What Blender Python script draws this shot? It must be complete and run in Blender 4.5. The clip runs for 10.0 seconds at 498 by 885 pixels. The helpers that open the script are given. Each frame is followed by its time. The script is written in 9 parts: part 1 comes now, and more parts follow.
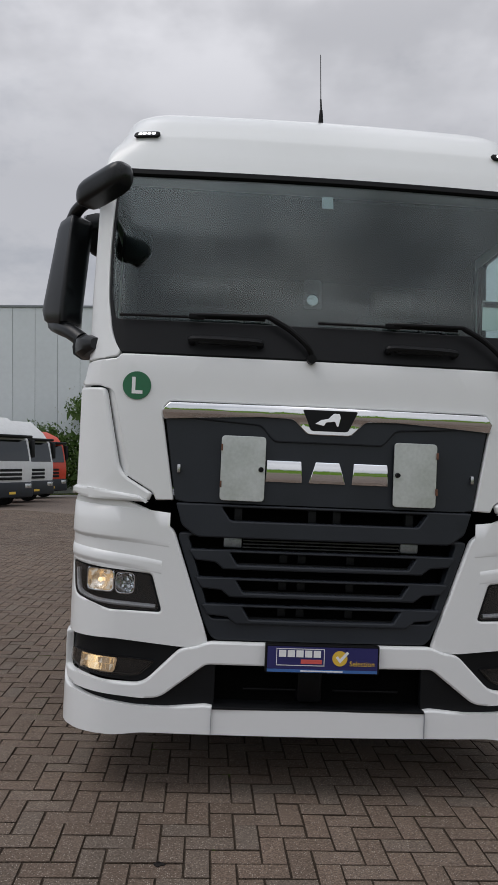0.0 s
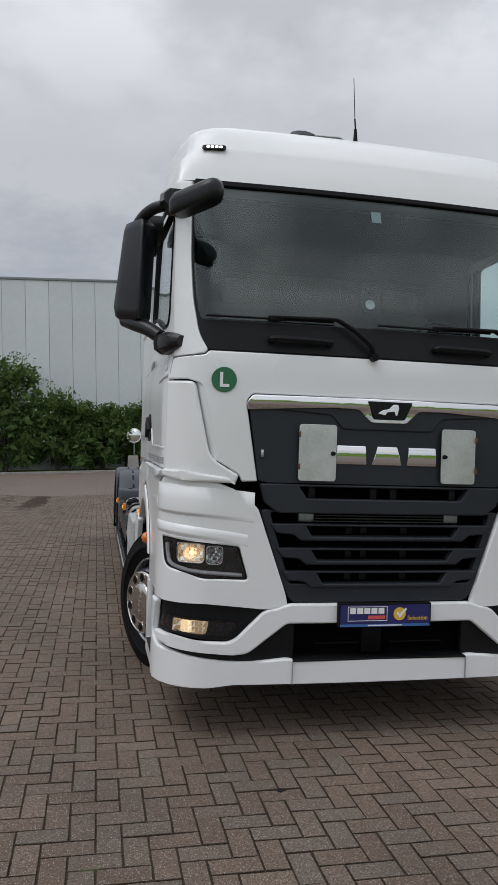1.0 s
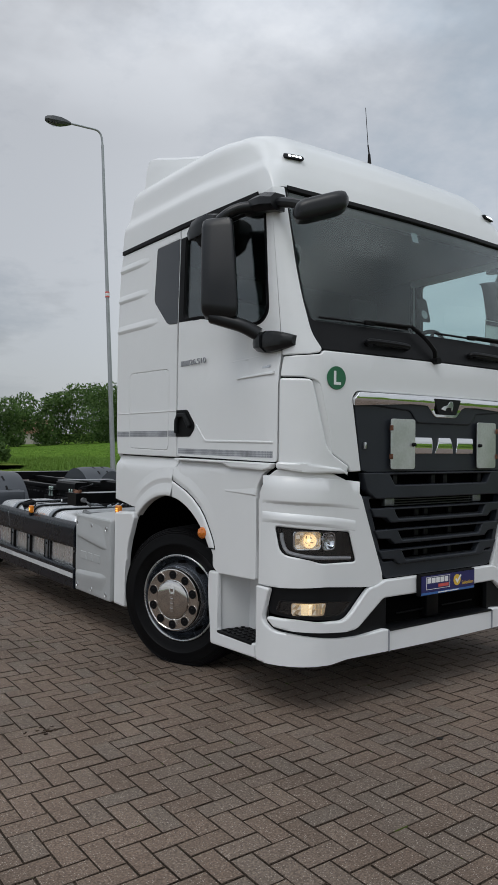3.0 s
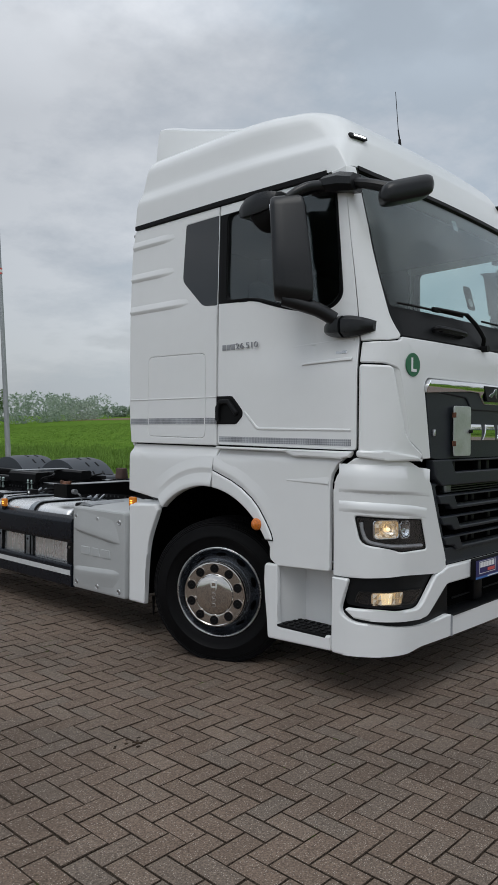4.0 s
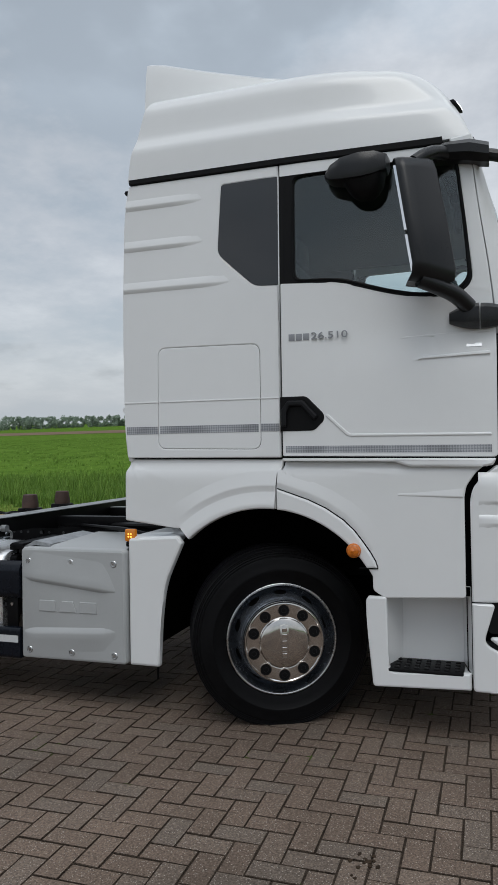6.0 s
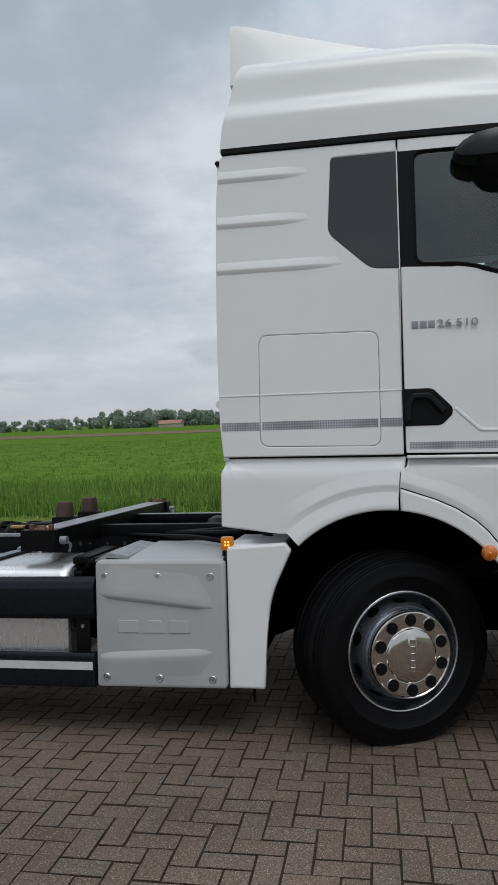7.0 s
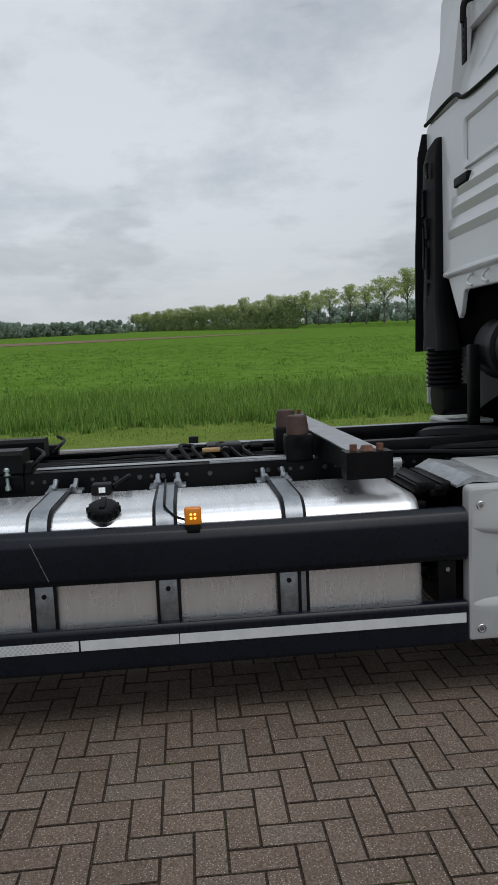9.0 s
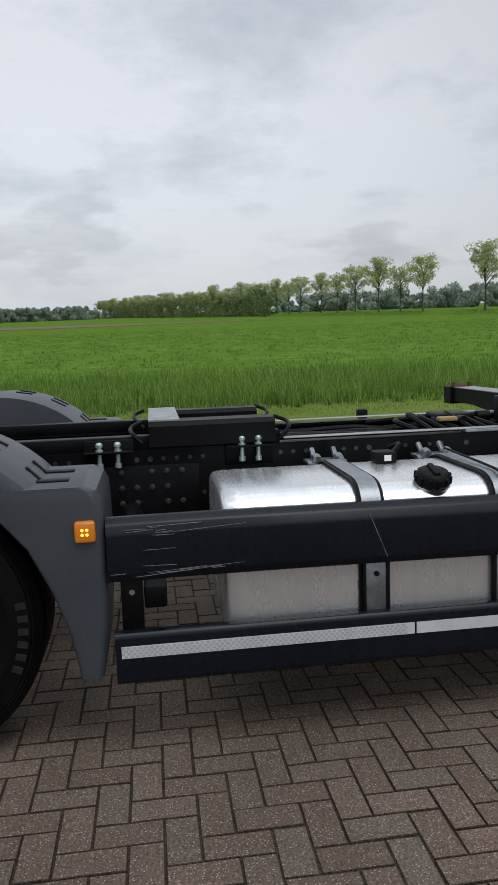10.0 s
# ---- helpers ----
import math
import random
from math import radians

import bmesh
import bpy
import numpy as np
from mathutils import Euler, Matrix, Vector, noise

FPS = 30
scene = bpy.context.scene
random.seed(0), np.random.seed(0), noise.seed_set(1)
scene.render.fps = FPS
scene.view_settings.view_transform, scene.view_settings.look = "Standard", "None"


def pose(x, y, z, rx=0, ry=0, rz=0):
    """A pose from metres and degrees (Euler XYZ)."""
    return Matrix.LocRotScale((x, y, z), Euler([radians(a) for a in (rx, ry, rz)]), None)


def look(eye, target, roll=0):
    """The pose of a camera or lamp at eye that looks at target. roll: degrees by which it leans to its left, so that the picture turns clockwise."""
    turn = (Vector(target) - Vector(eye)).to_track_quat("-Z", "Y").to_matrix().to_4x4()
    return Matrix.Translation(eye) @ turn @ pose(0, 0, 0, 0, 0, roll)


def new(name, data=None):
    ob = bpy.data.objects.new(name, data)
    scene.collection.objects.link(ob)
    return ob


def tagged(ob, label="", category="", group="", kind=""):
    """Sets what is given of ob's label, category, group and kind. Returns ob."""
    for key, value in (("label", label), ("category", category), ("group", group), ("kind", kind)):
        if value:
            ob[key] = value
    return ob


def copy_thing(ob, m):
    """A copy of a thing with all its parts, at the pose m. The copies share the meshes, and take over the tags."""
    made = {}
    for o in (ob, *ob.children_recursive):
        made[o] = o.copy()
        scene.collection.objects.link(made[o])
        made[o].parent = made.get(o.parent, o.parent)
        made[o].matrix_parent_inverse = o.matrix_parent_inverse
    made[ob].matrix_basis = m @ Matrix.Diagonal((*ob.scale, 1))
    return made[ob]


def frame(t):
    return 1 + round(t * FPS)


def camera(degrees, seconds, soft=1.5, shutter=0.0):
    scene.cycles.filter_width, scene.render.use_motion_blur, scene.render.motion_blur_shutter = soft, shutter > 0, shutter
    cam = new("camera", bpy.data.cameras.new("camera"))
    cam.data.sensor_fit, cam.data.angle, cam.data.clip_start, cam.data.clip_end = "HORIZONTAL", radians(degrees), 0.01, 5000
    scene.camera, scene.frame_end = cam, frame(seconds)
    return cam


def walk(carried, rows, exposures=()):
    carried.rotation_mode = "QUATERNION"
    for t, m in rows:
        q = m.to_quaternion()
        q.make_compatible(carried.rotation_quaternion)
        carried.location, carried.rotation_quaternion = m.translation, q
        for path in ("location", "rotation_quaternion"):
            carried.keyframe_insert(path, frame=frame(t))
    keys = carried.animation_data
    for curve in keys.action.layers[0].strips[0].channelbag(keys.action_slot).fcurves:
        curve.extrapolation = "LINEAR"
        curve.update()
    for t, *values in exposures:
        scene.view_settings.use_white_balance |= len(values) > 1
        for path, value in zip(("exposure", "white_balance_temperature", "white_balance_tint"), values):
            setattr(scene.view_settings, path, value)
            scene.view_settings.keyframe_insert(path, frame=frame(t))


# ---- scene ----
cam = camera(37.7, 10.0, soft=1.2)
# the yard falls off towards the field: truck and paving stand in this tilted frame
LEAN = pose(0, 0, 0, 0.26, 2.74, 0)
# seconds, eye, target, roll, in the yard's frame
PATH = [
    (0, (-0.59, -3.48, 1.581), (-0.473, -1.485, 1.645), 2.4),
    (0.5, (-1.068, -3.691, 1.587), (-0.854, -1.702, 1.611), 2.2),
    (1, (-1.592, -3.826, 1.601), (-1.184, -1.868, 1.606), 1.9),
    (1.5, (-2.183, -3.797, 1.578), (-1.574, -1.892, 1.601), 1.8),
    (2, (-2.817, -3.629, 1.522), (-1.961, -1.823, 1.579), 1.4),
    (2.5, (-3.347, -3.423, 1.528), (-2.31, -1.714, 1.583), 1.1),
    (3, (-3.832, -3.078, 1.543), (-2.653, -1.462, 1.553), 0.7),
    (4.5, (-4.868, -1.61, 1.547), (-3.274, -0.402, 1.517), 0.1),
    (5, (-4.973, -1.015, 1.508), (-3.249, -0.003, 1.479), -0.4),
    (6.5, (-5.043, 0.903, 1.508), (-3.099, 1.368, 1.545), -1.2),
    (7, (-4.958, 1.499, 1.49), (-2.986, 1.834, 1.518), -1.5),
    (7.5, (-4.754, 2.171, 1.498), (-2.762, 2.355, 1.483), -1.5),
    (8, (-4.562, 2.778, 1.487), (-2.565, 2.839, 1.392), -1.9),
    (8.5, (-4.332, 3.4, 1.495), (-2.342, 3.338, 1.308), -2.4),
    (9, (-4.16, 4.102, 1.5), (-2.18, 3.937, 1.273), -2.5),
    (9.5, (-3.925, 4.786, 1.475), (-1.953, 4.559, 1.229), -2.4),
    (10, (-3.724, 5.477, 1.416), (-1.757, 5.22, 1.154), -2.0),
]
walk(cam, [(t, LEAN @ look(eye, target, roll)) for t, eye, target, roll in PATH], exposures=((0.0, 0.06, 6520, 12), (1.5, 0.22, 6420, 10), (2.5, 0.12, 6370, 9), (4.5, 0.06, 6320, 8), (6.5, 0.02, 6320, 8), (8.0, 0.02, 6320, 8), (9.0, 0.04, 6320, 8), (9.5, 0.02, 6320, 9), (10.0, 0.20, 6350, 9)))

# ---- world, sun, exposure ----
SUN_ELEVATION, SUN_TURN = 60.0, 250.0
world = bpy.data.worlds.new("overcast_sky")
scene.world = world
world.use_nodes = True
wn, wl = world.node_tree.nodes, world.node_tree.links
wn.clear()
w_out = wn.new("ShaderNodeOutputWorld")
w_bg = wn.new("ShaderNodeBackground")
w_sky = wn.new("ShaderNodeTexSky")
w_sky.sky_type, w_sky.sun_disc = "NISHITA", False
w_sky.sun_elevation, w_sky.sun_rotation = radians(SUN_ELEVATION), radians(SUN_TURN)
w_sky.dust_density, w_sky.altitude = 3.0, 0
w_co = wn.new("ShaderNodeTexCoord")
w_sep = wn.new("ShaderNodeSeparateXYZ")
wl.new(w_co.outputs["Generated"], w_sep.inputs[0])
# the cloud layer: directions flattened onto a plane overhead, so that clouds shrink towards the horizon
w_up = wn.new("ShaderNodeMath"); w_up.operation = "MAXIMUM"; w_up.inputs[1].default_value = 0.0
w_add = wn.new("ShaderNodeMath"); w_add.operation = "ADD"; w_add.inputs[1].default_value = 0.24
w_inv = wn.new("ShaderNodeMath"); w_inv.operation = "DIVIDE"; w_inv.inputs[0].default_value = 1.0
w_vec = wn.new("ShaderNodeVectorMath"); w_vec.operation = "SCALE"
wl.new(w_sep.outputs["Z"], w_up.inputs[0]); wl.new(w_up.outputs[0], w_add.inputs[0]); wl.new(w_add.outputs[0], w_inv.inputs[1])
wl.new(w_co.outputs["Generated"], w_vec.inputs[0]); wl.new(w_inv.outputs[0], w_vec.inputs["Scale"])
w_n1 = wn.new("ShaderNodeTexNoise"); w_n1.inputs["Scale"].default_value = 1.15; w_n1.inputs["Detail"].default_value = 7; w_n1.inputs["Roughness"].default_value = 0.63
w_n2 = wn.new("ShaderNodeTexNoise"); w_n2.inputs["Scale"].default_value = 0.42; w_n2.inputs["Detail"].default_value = 3
wl.new(w_vec.outputs[0], w_n1.inputs["Vector"]); wl.new(w_vec.outputs[0], w_n2.inputs["Vector"])
w_mixn = wn.new("ShaderNodeMath"); w_mixn.operation = "MULTIPLY_ADD"; w_mixn.inputs[1].default_value = 0.62
w_half = wn.new("ShaderNodeMath"); w_half.operation = "MULTIPLY"; w_half.inputs[1].default_value = 0.38
wl.new(w_n2.outputs["Fac"], w_half.inputs[0]); wl.new(w_n1.outputs["Fac"], w_mixn.inputs[0]); wl.new(w_half.outputs[0], w_mixn.inputs[2])
w_ramp = wn.new("ShaderNodeValToRGB")
w_ramp.color_ramp.elements[0].position, w_ramp.color_ramp.elements[0].color = 0.42, (0.515, 0.565, 0.620, 1)
w_ramp.color_ramp.elements[1].position, w_ramp.color_ramp.elements[1].color = 0.57, (0.86, 0.865, 0.885, 1)
mid = w_ramp.color_ramp.elements.new(0.49); mid.color = (0.66, 0.68, 0.715, 1)
wl.new(w_mixn.outputs[0], w_ramp.inputs[0])
# an overcast sky is brighter overhead than at the horizon
w_lift = wn.new("ShaderNodeMapRange")
w_lift.inputs["From Min"].default_value, w_lift.inputs["From Max"].default_value = 0.36, 0.95
w_lift.inputs["To Min"].default_value, w_lift.inputs["To Max"].default_value = 1.0, 2.1
wl.new(w_sep.outputs["Z"], w_lift.inputs[0])
# broken cloud overhead, thick and thin
w_n4 = wn.new("ShaderNodeTexNoise"); w_n4.inputs["Scale"].default_value = 2.6; w_n4.inputs["Detail"].default_value = 5; w_n4.inputs["Roughness"].default_value = 0.5
wl.new(w_vec.outputs[0], w_n4.inputs["Vector"])
w_gap = wn.new("ShaderNodeMapRange"); w_gap.interpolation_type = "SMOOTHSTEP"
w_gap.inputs["From Min"].default_value, w_gap.inputs["From Max"].default_value = 0.40, 0.64
w_gap.inputs["To Min"].default_value, w_gap.inputs["To Max"].default_value = 1.02, 3.05
wl.new(w_n4.outputs["Fac"], w_gap.inputs[0]); wl.new(w_gap.outputs[0], w_lift.inputs["To Max"])
w_side = wn.new("ShaderNodeVectorMath"); w_side.operation = "DOT_PRODUCT"; w_side.inputs[1].default_value = (0.97, 0.26, 0.0)
wl.new(w_co.outputs["Generated"], w_side.inputs[0])
w_grad = wn.new("ShaderNodeMapRange"); w_grad.interpolation_type = "SMOOTHSTEP"
w_grad.inputs["From Min"].default_value, w_grad.inputs["From Max"].default_value = 0.5, 1.0
w_grad.inputs["To Min"].default_value, w_grad.inputs["To Max"].default_value = 0.80, 1.14
wl.new(w_side.outputs["Value"], w_grad.inputs[0])
# thinner cloud round the sun makes that side of the sky brighter
w_high = wn.new("ShaderNodeMapRange"); w_high.interpolation_type = "SMOOTHSTEP"
w_high.inputs["From Min"].default_value, w_high.inputs["From Max"].default_value = 0.50, 0.62
w_even = wn.new("ShaderNodeMix"); w_even.inputs[3].default_value = 1.0
wl.new(w_sep.outputs["Z"], w_high.inputs[0]); wl.new(w_high.outputs[0], w_even.inputs[0]); wl.new(w_grad.outputs[0], w_even.inputs[2])
w_sunward = wn.new("ShaderNodeVectorMath"); w_sunward.operation = "DOT_PRODUCT"; w_sunward.inputs[1].default_value = (-0.71, -0.71, 0.0)
wl.new(w_co.outputs["Generated"], w_sunward.inputs[0])
w_thin = wn.new("ShaderNodeMapRange"); w_thin.interpolation_type = "SMOOTHSTEP"
w_thin.inputs["From Min"].default_value, w_thin.inputs["From Max"].default_value = -0.35, 0.7
w_thin.inputs["To Min"].default_value, w_thin.inputs["To Max"].default_value = 1.0, 1.36
wl.new(w_sunward.outputs["Value"], w_thin.inputs[0])
w_pair = wn.new("ShaderNodeMath"); w_pair.operation = "MULTIPLY"
wl.new(w_even.outputs[0], w_pair.inputs[0]); wl.new(w_thin.outputs[0], w_pair.inputs[1])
w_both = wn.new("ShaderNodeMath"); w_both.operation = "MULTIPLY"
wl.new(w_lift.outputs[0], w_both.inputs[0]); wl.new(w_pair.outputs[0], w_both.inputs[1])
w_low = wn.new("ShaderNodeMapRange")
w_low.inputs["From Min"].default_value, w_low.inputs["From Max"].default_value = 0.0, 0.22
w_low.inputs["To Min"].default_value, w_low.inputs["To Max"].default_value = 0.75, 0.0
wl.new(w_sep.outputs["Z"], w_low.inputs[0])
w_haze = wn.new("ShaderNodeMix"); w_haze.data_type = "RGBA"; w_haze.inputs[7].default_value = (0.68, 0.71, 0.75, 1)
wl.new(w_low.outputs[0], w_haze.inputs[0]); wl.new(w_ramp.outputs[0], w_haze.inputs[6])
# small grey clouds that float low over the land
w_n3 = wn.new("ShaderNodeTexNoise"); w_n3.inputs["Scale"].default_value = 5.0; w_n3.inputs["Detail"].default_value = 6; w_n3.inputs["Roughness"].default_value = 0.52
w_flat = wn.new("ShaderNodeVectorMath"); w_flat.operation = "MULTIPLY"; w_flat.inputs[1].default_value = (1, 1, 3.2)
wl.new(w_co.outputs["Generated"], w_flat.inputs[0]); wl.new(w_flat.outputs[0], w_n3.inputs["Vector"])
w_puff = wn.new("ShaderNodeMapRange"); w_puff.interpolation_type = "SMOOTHSTEP"
w_puff.inputs["From Min"].default_value, w_puff.inputs["From Max"].default_value = 0.52, 0.63
w_puff.inputs["To Min"].default_value, w_puff.inputs["To Max"].default_value = 1.0, 0.84
w_band = wn.new("ShaderNodeMapRange"); w_band.interpolation_type = "SMOOTHSTEP"
w_band.inputs["From Min"].default_value, w_band.inputs["From Max"].default_value = 0.10, 0.24
w_band.inputs["To Min"].default_value, w_band.inputs["To Max"].default_value = 0.0, -0.14
wl.new(w_sep.outputs["Z"], w_band.inputs[0])
w_few = wn.new("ShaderNodeMath"); w_few.operation = "ADD"
wl.new(w_n3.outputs["Fac"], w_few.inputs[0]); wl.new(w_band.outputs[0], w_few.inputs[1])
wl.new(w_few.outputs[0], w_puff.inputs[0])
w_dim = wn.new("ShaderNodeVectorMath"); w_dim.operation = "SCALE"
wl.new(w_haze.outputs[2], w_dim.inputs[0]); wl.new(w_puff.outputs[0], w_dim.inputs["Scale"])
w_mul = wn.new("ShaderNodeVectorMath"); w_mul.operation = "SCALE"
wl.new(w_dim.outputs[0], w_mul.inputs[0]); wl.new(w_both.outputs[0], w_mul.inputs["Scale"])
w_blue = wn.new("ShaderNodeVectorMath"); w_blue.operation = "SCALE"; w_blue.inputs["Scale"].default_value = 0.03
wl.new(w_sky.outputs[0], w_blue.inputs[0])
w_sum = wn.new("ShaderNodeVectorMath"); w_sum.operation = "ADD"
wl.new(w_mul.outputs[0], w_sum.inputs[0]); wl.new(w_blue.outputs[0], w_sum.inputs[1])
wl.new(w_sum.outputs[0], w_bg.inputs["Color"])
w_bg.inputs["Strength"].default_value = 0.645
wl.new(w_bg.outputs[0], w_out.inputs[0])

sun = new("sun", bpy.data.lights.new("sun", "SUN"))
sun.data.energy, sun.data.angle, sun.data.color = 0.6, radians(30), (1.0, 0.97, 0.93)
a_sun = radians(SUN_TURN)
sun.matrix_world = look(Vector((math.sin(a_sun), math.cos(a_sun), math.tan(radians(SUN_ELEVATION)))) * 50, (0, 0, 0))


# ---- materials ----
def node_material(name):
    m = bpy.data.materials.new(name)
    m.use_nodes = True
    nt = m.node_tree
    return m, nt, nt.nodes["Principled BSDF"]


def material(name, colour, rough=0.5, metal=0.0, vary=0.12, scale=6.0, fine=60.0, bump=0.0, bump_scale=200.0, coat=0.0,
             spec=0.5, rough_vary=0.1, second=None, random_object=0.0, island=0.0):
    """Two scales of colour noise, roughness noise and a fine bump, in metres."""
    m, nt, b = node_material(name)
    n, l = nt.nodes, nt.links
    co = n.new("ShaderNodeTexCoord")
    big = n.new("ShaderNodeTexNoise"); big.inputs["Scale"].default_value = scale; big.inputs["Detail"].default_value = 4
    small = n.new("ShaderNodeTexNoise"); small.inputs["Scale"].default_value = fine; small.inputs["Detail"].default_value = 3
    l.new(co.outputs["Object"], big.inputs["Vector"]); l.new(co.outputs["Object"], small.inputs["Vector"])
    mixf = n.new("ShaderNodeMath"); mixf.operation = "MULTIPLY_ADD"; mixf.inputs[1].default_value = 0.6
    part2 = n.new("ShaderNodeMath"); part2.operation = "MULTIPLY"; part2.inputs[1].default_value = 0.4
    l.new(small.outputs["Fac"], part2.inputs[0]); l.new(big.outputs["Fac"], mixf.inputs[0]); l.new(part2.outputs[0], mixf.inputs[2])
    ramp = n.new("ShaderNodeValToRGB")
    lo = second if second else tuple(c * (1 - vary) for c in colour)
    hi = colour if second else tuple(min(c * (1 + vary), 1) for c in colour)
    ramp.color_ramp.elements[0].position, ramp.color_ramp.elements[0].color = 0.35, (*lo, 1)
    ramp.color_ramp.elements[1].position, ramp.color_ramp.elements[1].color = 0.65, (*hi, 1)
    l.new(mixf.outputs[0], ramp.inputs[0])
    last = ramp.outputs[0]
    if random_object or island:
        if random_object:
            src = n.new("ShaderNodeObjectInfo"); amount = random_object
        else:
            src = n.new("ShaderNodeNewGeometry"); amount = island
        rng = n.new("ShaderNodeMapRange")
        rng.inputs["To Min"].default_value, rng.inputs["To Max"].default_value = 1 - amount, 1 + amount
        l.new(src.outputs["Random" if random_object else "Random Per Island"], rng.inputs[0])
        sc = n.new("ShaderNodeVectorMath"); sc.operation = "SCALE"
        l.new(last, sc.inputs[0]); l.new(rng.outputs[0], sc.inputs["Scale"])
        last = sc.outputs[0]
    l.new(last, b.inputs["Base Color"])
    rr = n.new("ShaderNodeMapRange")
    rr.inputs["From Min"].default_value, rr.inputs["From Max"].default_value = 0.3, 0.7
    rr.inputs["To Min"].default_value, rr.inputs["To Max"].default_value = max(rough - rough_vary, 0.02), min(rough + rough_vary, 1)
    l.new(mixf.outputs[0], rr.inputs[0]); l.new(rr.outputs[0], b.inputs["Roughness"])
    b.inputs["Metallic"].default_value = metal
    b.inputs["Specular IOR Level"].default_value = spec
    if coat:
        b.inputs["Coat Weight"].default_value, b.inputs["Coat Roughness"].default_value = coat, 0.04
    if bump:
        bt = n.new("ShaderNodeTexNoise"); bt.inputs["Scale"].default_value = bump_scale; bt.inputs["Detail"].default_value = 3
        l.new(co.outputs["Object"], bt.inputs["Vector"])
        bp = n.new("ShaderNodeBump"); bp.inputs["Strength"].default_value = bump; bp.inputs["Distance"].default_value = 0.004
        l.new(bt.outputs["Fac"], bp.inputs["Height"]); l.new(bp.outputs[0], b.inputs["Normal"])
    return m


def glowing(name, colour, strength, base=(0.3, 0.3, 0.3), metal=0.0):
    m, nt, b = node_material(name)
    b.inputs["Base Color"].default_value = (*base, 1)
    b.inputs["Emission Color"].default_value = (*colour, 1)
    b.inputs["Emission Strength"].default_value = strength
    b.inputs["Roughness"].default_value = 0.2
    b.inputs["Metallic"].default_value = metal
    return m


def pane_material(name, tint, gloss=0.02, ior=1.5):
    """A thin pane: tinted see-through with a clear reflection that grows at grazing angles."""
    m = bpy.data.materials.new(name)
    m.use_nodes = True
    n, l = m.node_tree.nodes, m.node_tree.links
    n.clear()
    out = n.new("ShaderNodeOutputMaterial")
    tr = n.new("ShaderNodeBsdfTransparent"); tr.inputs[0].default_value = (*tint, 1)
    gl = n.new("ShaderNodeBsdfGlossy"); gl.inputs["Roughness"].default_value = gloss; gl.inputs["Color"].default_value = (0.95, 0.97, 0.97, 1)
    lw = n.new("ShaderNodeLayerWeight"); lw.inputs["Blend"].default_value = 0.5
    pw = n.new("ShaderNodeMath"); pw.operation = "POWER"; pw.inputs[1].default_value = 4.0
    fr = n.new("ShaderNodeMath"); fr.operation = "MULTIPLY_ADD"; fr.inputs[1].default_value = 0.85; fr.inputs[2].default_value = ((ior - 1) / (ior + 1)) ** 2
    l.new(lw.outputs["Facing"], pw.inputs[0]); l.new(pw.outputs[0], fr.inputs[0])
    mx = n.new("ShaderNodeMixShader")
    l.new(fr.outputs[0], mx.inputs[0]); l.new(tr.outputs[0], mx.inputs[1]); l.new(gl.outputs[0], mx.inputs[2]); l.new(mx.outputs[0], out.inputs[0])
    return m


def faceted_material():
    """Reflective tape: rows of small light and dark facets, scuffed."""
    m, nt, b = node_material("grey_reflective_stripe")
    n, l = nt.nodes, nt.links
    co = n.new("ShaderNodeTexCoord")
    mp = n.new("ShaderNodeMapping"); mp.inputs["Scale"].default_value = (1, 105, 105); mp.inputs["Rotation"].default_value = (radians(45), 0, 0)
    l.new(co.outputs["Object"], mp.inputs["Vector"])
    ck = n.new("ShaderNodeTexChecker"); ck.inputs["Scale"].default_value = 1.0
    ck.inputs["Color1"].default_value, ck.inputs["Color2"].default_value = (0.37, 0.38, 0.40, 1), (0.22, 0.23, 0.25, 1)
    l.new(mp.outputs[0], ck.inputs["Vector"])
    ns = n.new("ShaderNodeTexNoise"); ns.inputs["Scale"].default_value = 9.0; ns.inputs["Detail"].default_value = 6
    l.new(co.outputs["Object"], ns.inputs["Vector"])
    rg = n.new("ShaderNodeMapRange")
    rg.inputs["From Min"].default_value, rg.inputs["From Max"].default_value = 0.35, 0.65
    rg.inputs["To Min"].default_value, rg.inputs["To Max"].default_value = 0.75, 1.25
    l.new(ns.outputs["Fac"], rg.inputs[0])
    sc = n.new("ShaderNodeVectorMath"); sc.operation = "SCALE"
    l.new(ck.outputs["Color"], sc.inputs[0]); l.new(rg.outputs[0], sc.inputs["Scale"])
    l.new(sc.outputs[0], b.inputs["Base Color"])
    b.inputs["Roughness"].default_value = 0.38
    return m


